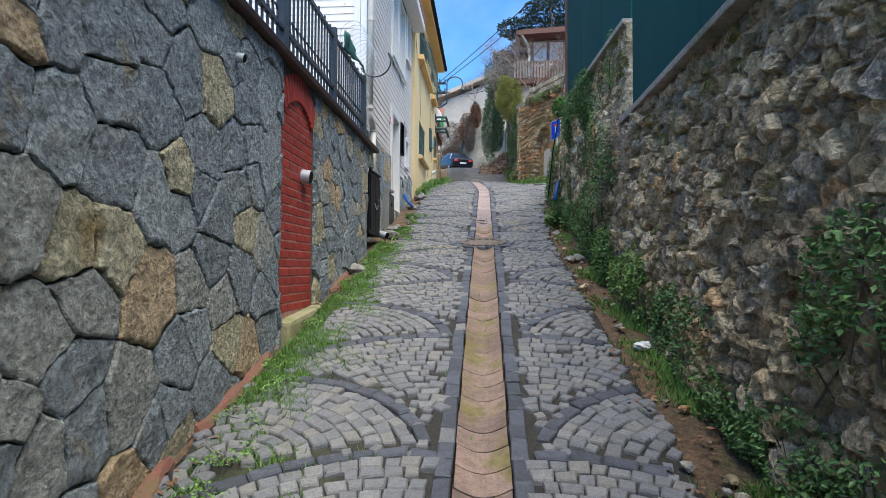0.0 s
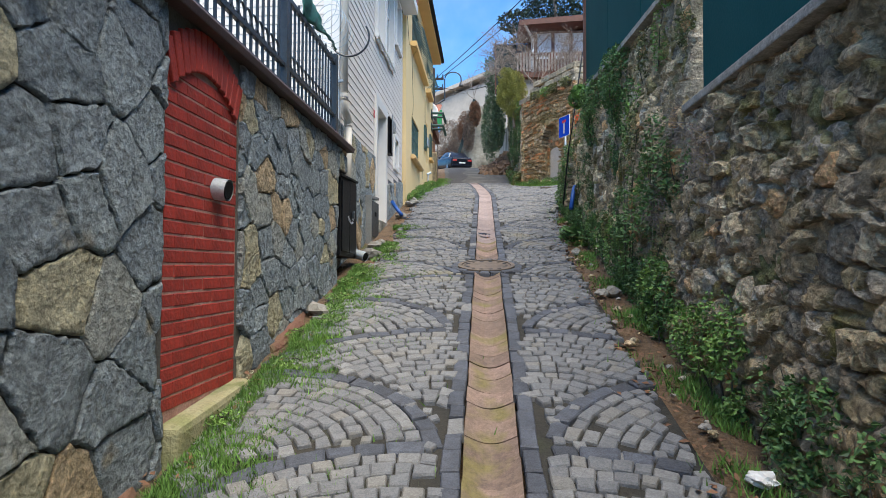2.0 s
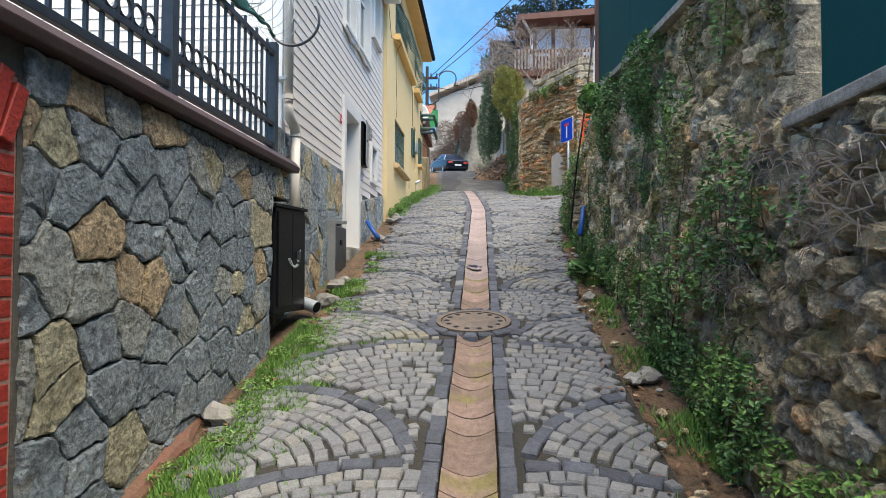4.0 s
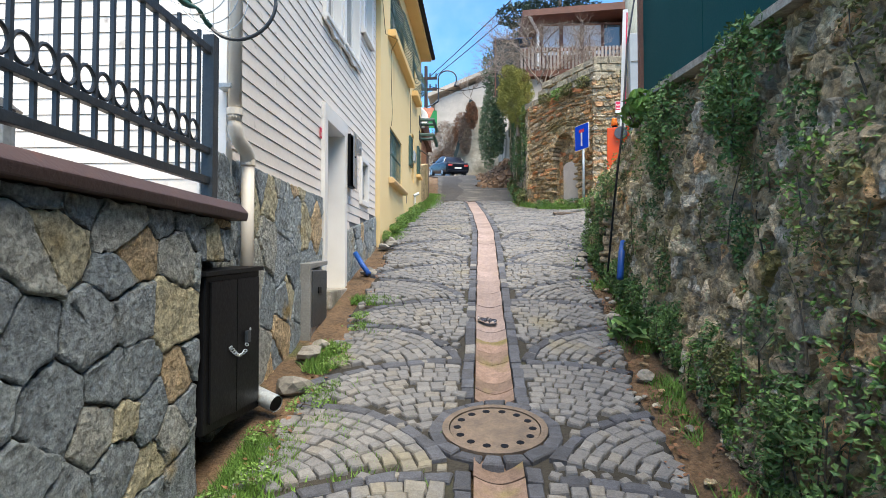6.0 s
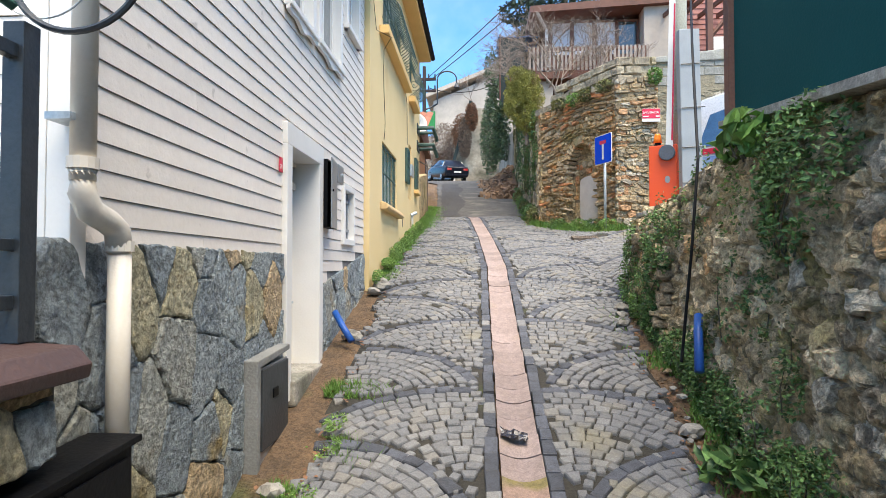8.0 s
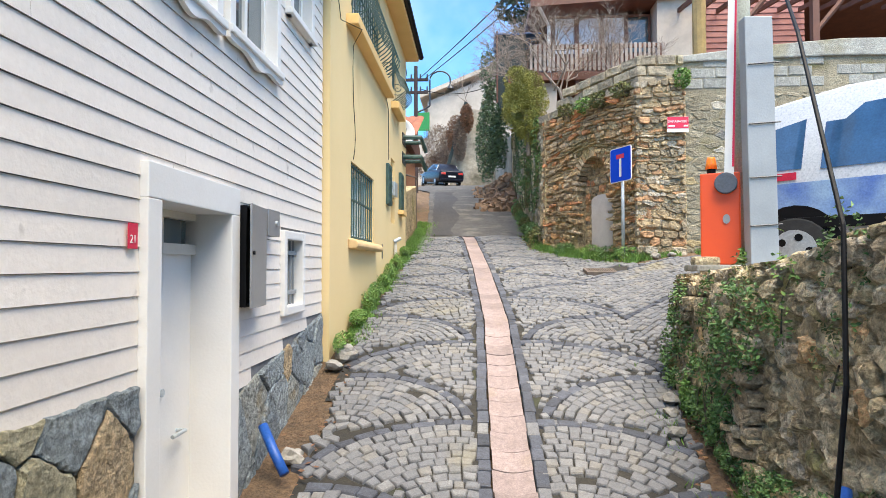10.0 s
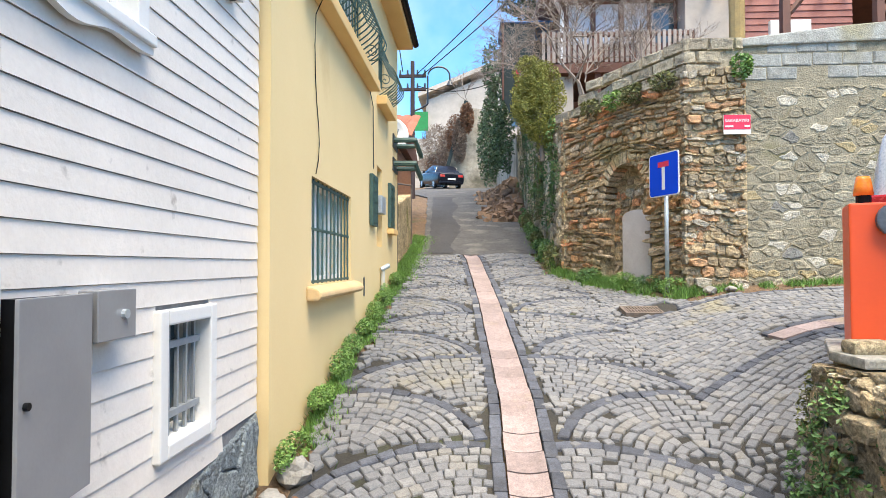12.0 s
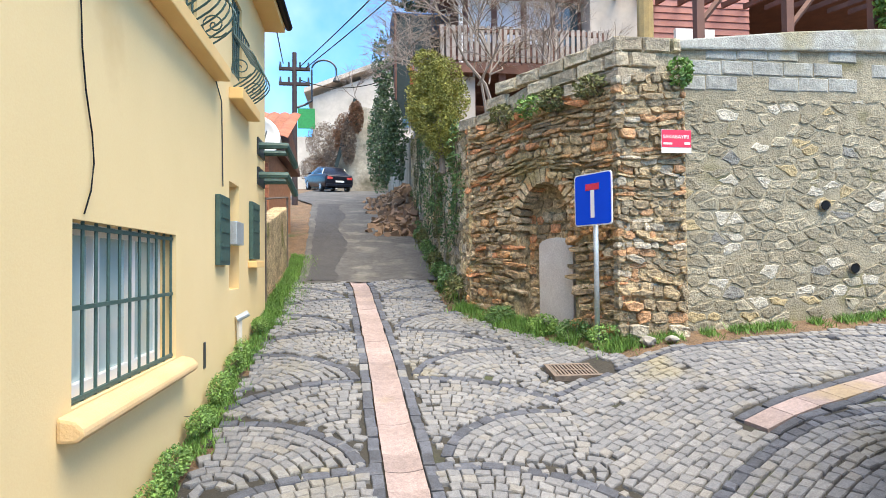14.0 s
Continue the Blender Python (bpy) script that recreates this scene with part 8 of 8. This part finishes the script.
def sett(corners, lift=0.0, dark=False, tight=0.004):
    """One stone, from its four corners on the street."""
    cx, cy = sum(p[0] for p in corners) / 4, sum(p[1] for p in corners) / 4
    TAKEN.setdefault((int(cx * 5), int(cy * 5)), []).append((cx, cy))
    tilt = (crng.uniform(-0.055, 0.055), crng.uniform(-0.055, 0.055))
    up = crng.uniform(-0.006, 0.007) + lift
    if not dark and crng.random() < 0.012:
        return
    tight = tight * crng.uniform(0.7, 1.5)
    corners = [(px + crng.uniform(-0.005, 0.005), py + crng.uniform(-0.005, 0.005)) for px, py in corners]
    vs = []
    for ring, (k, dz) in enumerate(((1.0, -0.05), (1.0, -0.003), (0.86, 0.006))):
        for px, py in corners:
            dx, dy = px - cx, py - cy
            ln = max(0.001, math.hypot(dx, dy))
            kk = k * max(0.3, (ln - tight) / ln)
            x, yy = cx + dx * kk, cy + dy * kk
            vs.append((x, yy, ground(x, yy) + dz + up + tilt[0] * dx + tilt[1] * dy))
    fs = [(r * 4 + i, r * 4 + (i + 1) % 4, r * 4 + 4 + (i + 1) % 4, r * 4 + 4 + i) for r in range(2) for i in range(4)] + [(8, 9, 10, 11)]
    if dark:
        DARK.add(vs, fs)
    elif len(NEAR) < 300 and 2.5 < cy < 4.3:
        NEAR.append((vs, fs))
    else:
        FARG.add(vs, fs)


P_ = 1.63
RA, RB = 0.97, 1.27


def a_c(k):
    return 1.23, 2.8 + k * P_


def b_c(k):
    return 0.33, 1.69 + k * P_


def inside_a(u, y, k, d=0.0):
    cu, cy = a_c(k)
    return math.hypot(u - cu, y - cy) < RA + d


def below_b(u, y, k, d=0.0):
    cu, cy = b_c(k)
    top = cy + math.sqrt(max(0.0, (RB + d) ** 2 - min(abs(u - cu), RB) ** 2))
    return y < top


def ok(sign, u, y, lim=9.0):
    x = axis(y) + sign * u
    return 0.235 < u < lim and paved(x, y) and math.hypot(x - MAN[0], y - MAN[1]) > MAN[2] + 0.1


def ring_setts(sign, cu, cy, r, test, size, dark=False, width=0.081):
    """A course of setts on a circle about (cu, cy), in metres off the gutter's middle."""
    n = max(3, int(2 * math.pi * r / size))
    shift = crng.random()
    w = crng.uniform(0.9, 1.1) * (width if not dark else 0.088)
    edges = [2 * math.pi * (i + shift + crng.uniform(-0.16, 0.16)) / n for i in range(n)]
    for i in range(n):
        t0, t1 = edges[i], edges[(i + 1) % n] + (2 * math.pi if i == n - 1 else 0)
        tm = (t0 + t1) / 2
        if not test(cu + r * math.cos(tm), cy + r * math.sin(tm)):
            continue
        j = [crng.uniform(-0.009, 0.009) for _ in range(8)]
        pts = [(cu + (r - w / 2 + j[0]) * math.cos(t0), cy + (r - w / 2 + j[1]) * math.sin(t0)), (cu + (r - w / 2 + j[2]) * math.cos(t1), cy + (r - w / 2 + j[3]) * math.sin(t1)),
               (cu + (r + w / 2 + j[4]) * math.cos(t1), cy + (r + w / 2 + j[5]) * math.sin(t1)), (cu + (r + w / 2 + j[6]) * math.cos(t0), cy + (r + w / 2 + j[7]) * math.sin(t0))]
        pts = [(axis(q[1]) + sign * q[0], q[1]) for q in pts]
        sett(pts if sign > 0 else pts[::-1], dark=dark)


for sign in (-1, 1):
    lim = 1.75 if sign < 0 else 1.45
    for k in range(-3, 13):
        cu, cy = a_c(k)
        ring_setts(sign, cu, cy, RA, lambda u, y: ok(sign, u, y, lim) and not below_b(u, y, k, 0.1) and y > cy and u < 1.4, 0.155, True)
        for i in range(1, 14):
            r = RA - 0.086 * i
            if r > 0.08:
                ring_setts(sign, cu, cy, r, lambda u, y: ok(sign, u, y, lim) and not below_b(u, y, k, 0.1) and y > cy - 0.6, 0.094)
        bu_, by_ = b_c(k + 1)
        ring_setts(sign, bu_, by_, RB, lambda u, y: ok(sign, u, y, lim) and y > by_ and u > 0.25, 0.155, True)
        for i in range(1, 15):
            r = RB - 0.086 * i
            if r > 0.08:
                ring_setts(sign, bu_, by_, r, lambda u, y: ok(sign, u, y, lim) and y > by_ - 0.9 and not inside_a(u, y, k, 0.1) and not below_b(u, y, k, 0.1) and (y > cy or u < 1.2), 0.094)
    y = -2.6
    while y < 21.9:
        ln = crng.uniform(0.13, 0.2)
        if abs(y + ln / 2 - MAN[1]) > MAN[2] + 0.1:
            u0 = 0.138 + crng.uniform(-0.004, 0.006)
            pts = [(axis(q) + sign * u, q) for u, q in ((u0, y), (u0 + 0.092, y), (u0 + 0.092, y + ln), (u0, y + ln))]
            sett(pts if sign > 0 else pts[::-1], dark=crng.random() < 0.93, tight=0.005)
        y += ln
# the ring of dark setts round the manhole
ring_setts(1, MAN[0] - axis(MAN[1]), MAN[1], MAN[2] + 0.06, lambda u, y: True, 0.14, True)
# the side road: wide courses, a second gutter and one dark arc
SG0, SG1 = Vector((2.45, 15.87)), Vector((9.0, 17.82))
SGD = (SG1 - SG0).normalized()


def side_ok(u, y):
    x = u + axis(y)
    q = Vector((x, y)) - SG0
    along, off = q.dot(SGD), abs(q.x * SGD.y - q.y * SGD.x)
    return x - axis(y) > 1.45 and y > 14.3 and paved(x, y) and x < 9.5 and not (along > -0.05 and off < 0.22) and not (abs(x - 1.75) < 0.34 and abs(y - 17.55) < 0.22)


for i in range(9, 86):
    r = 0.083 * i
    ring_setts(1, 3.6, 12.4, r, side_ok, 0.093, dark=i in (41, 62), width=0.078)
a = 0.0
while a < 6:
    g1 = Geo()
    p = SG0 + SGD * (a + 0.14)
    nrm = Vector((-SGD.y, SGD.x))
    vs = []
    for s0, w0 in ((-0.137, -0.095), (0.137, -0.095), (0.137, 0.095), (-0.137, 0.095)):
        q = p + SGD * s0 + nrm * w0
        vs.append((q.x, q.y, ground(q.x, q.y) + 0.008))
    raw("gutter_tile", vs + [(x, y, z - 0.05) for x, y, z in vs], [(0, 1, 2, 3), (0, 4, 5, 1), (1, 5, 6, 2), (2, 6, 7, 3), (3, 7, 4, 0)], M_TILE, gutter)
    for sd in (-1, 1):
        c = [(p + SGD * s0 + nrm * sd * w0) for s0, w0 in ((-0.135, 0.105), (0.135, 0.105), (0.135, 0.18), (-0.135, 0.18))]
        sett([tuple(q) for q in (c if sd > 0 else c[::-1])], dark=True)
    a += 0.28
# odd stones that fill the gaps between the courses
y = -2.5
while y < 22.1:
    for i in range(-16, 40):
        x = i * 0.045 + crng.uniform(-0.01, 0.01)
        if not paved(x, y) or abs(x - axis(y)) < 0.29 or math.hypot(x - MAN[0], y - MAN[1]) < MAN[2] + 0.16:
            continue
        if x > 1.5 and y > 14.3 and not side_ok(x - axis(y), y):
            continue
        cell = (int(x * 5), int(y * 5))
        d = min((math.hypot(x - q[0], y - q[1]) for a in (-1, 0, 1) for b in (-1, 0, 1) for q in TAKEN.get((cell[0] + a, cell[1] + b), [])), default=9)
        if d > 0.07:
            h = min(0.045, d - 0.034)
            w = crng.uniform(-0.6, 0.6)
            sett([(x + h * math.cos(w + q), y + h * math.sin(w + q)) for q in (-2.356, -0.785, 0.785, 2.356)], tight=0.002)
    y += 0.045
for vs, fs in NEAR:
    raw("sett", vs, fs, M_COBBLE_P, paving)
tagged(raw("setts", FARG.v, FARG.f, M_COBBLE, paving), "grey granite setts", kind="stuff")
tagged(raw("dark_setts", DARK.v, DARK.f, M_BASALT, paving), "dark basalt setts", kind="stuff")
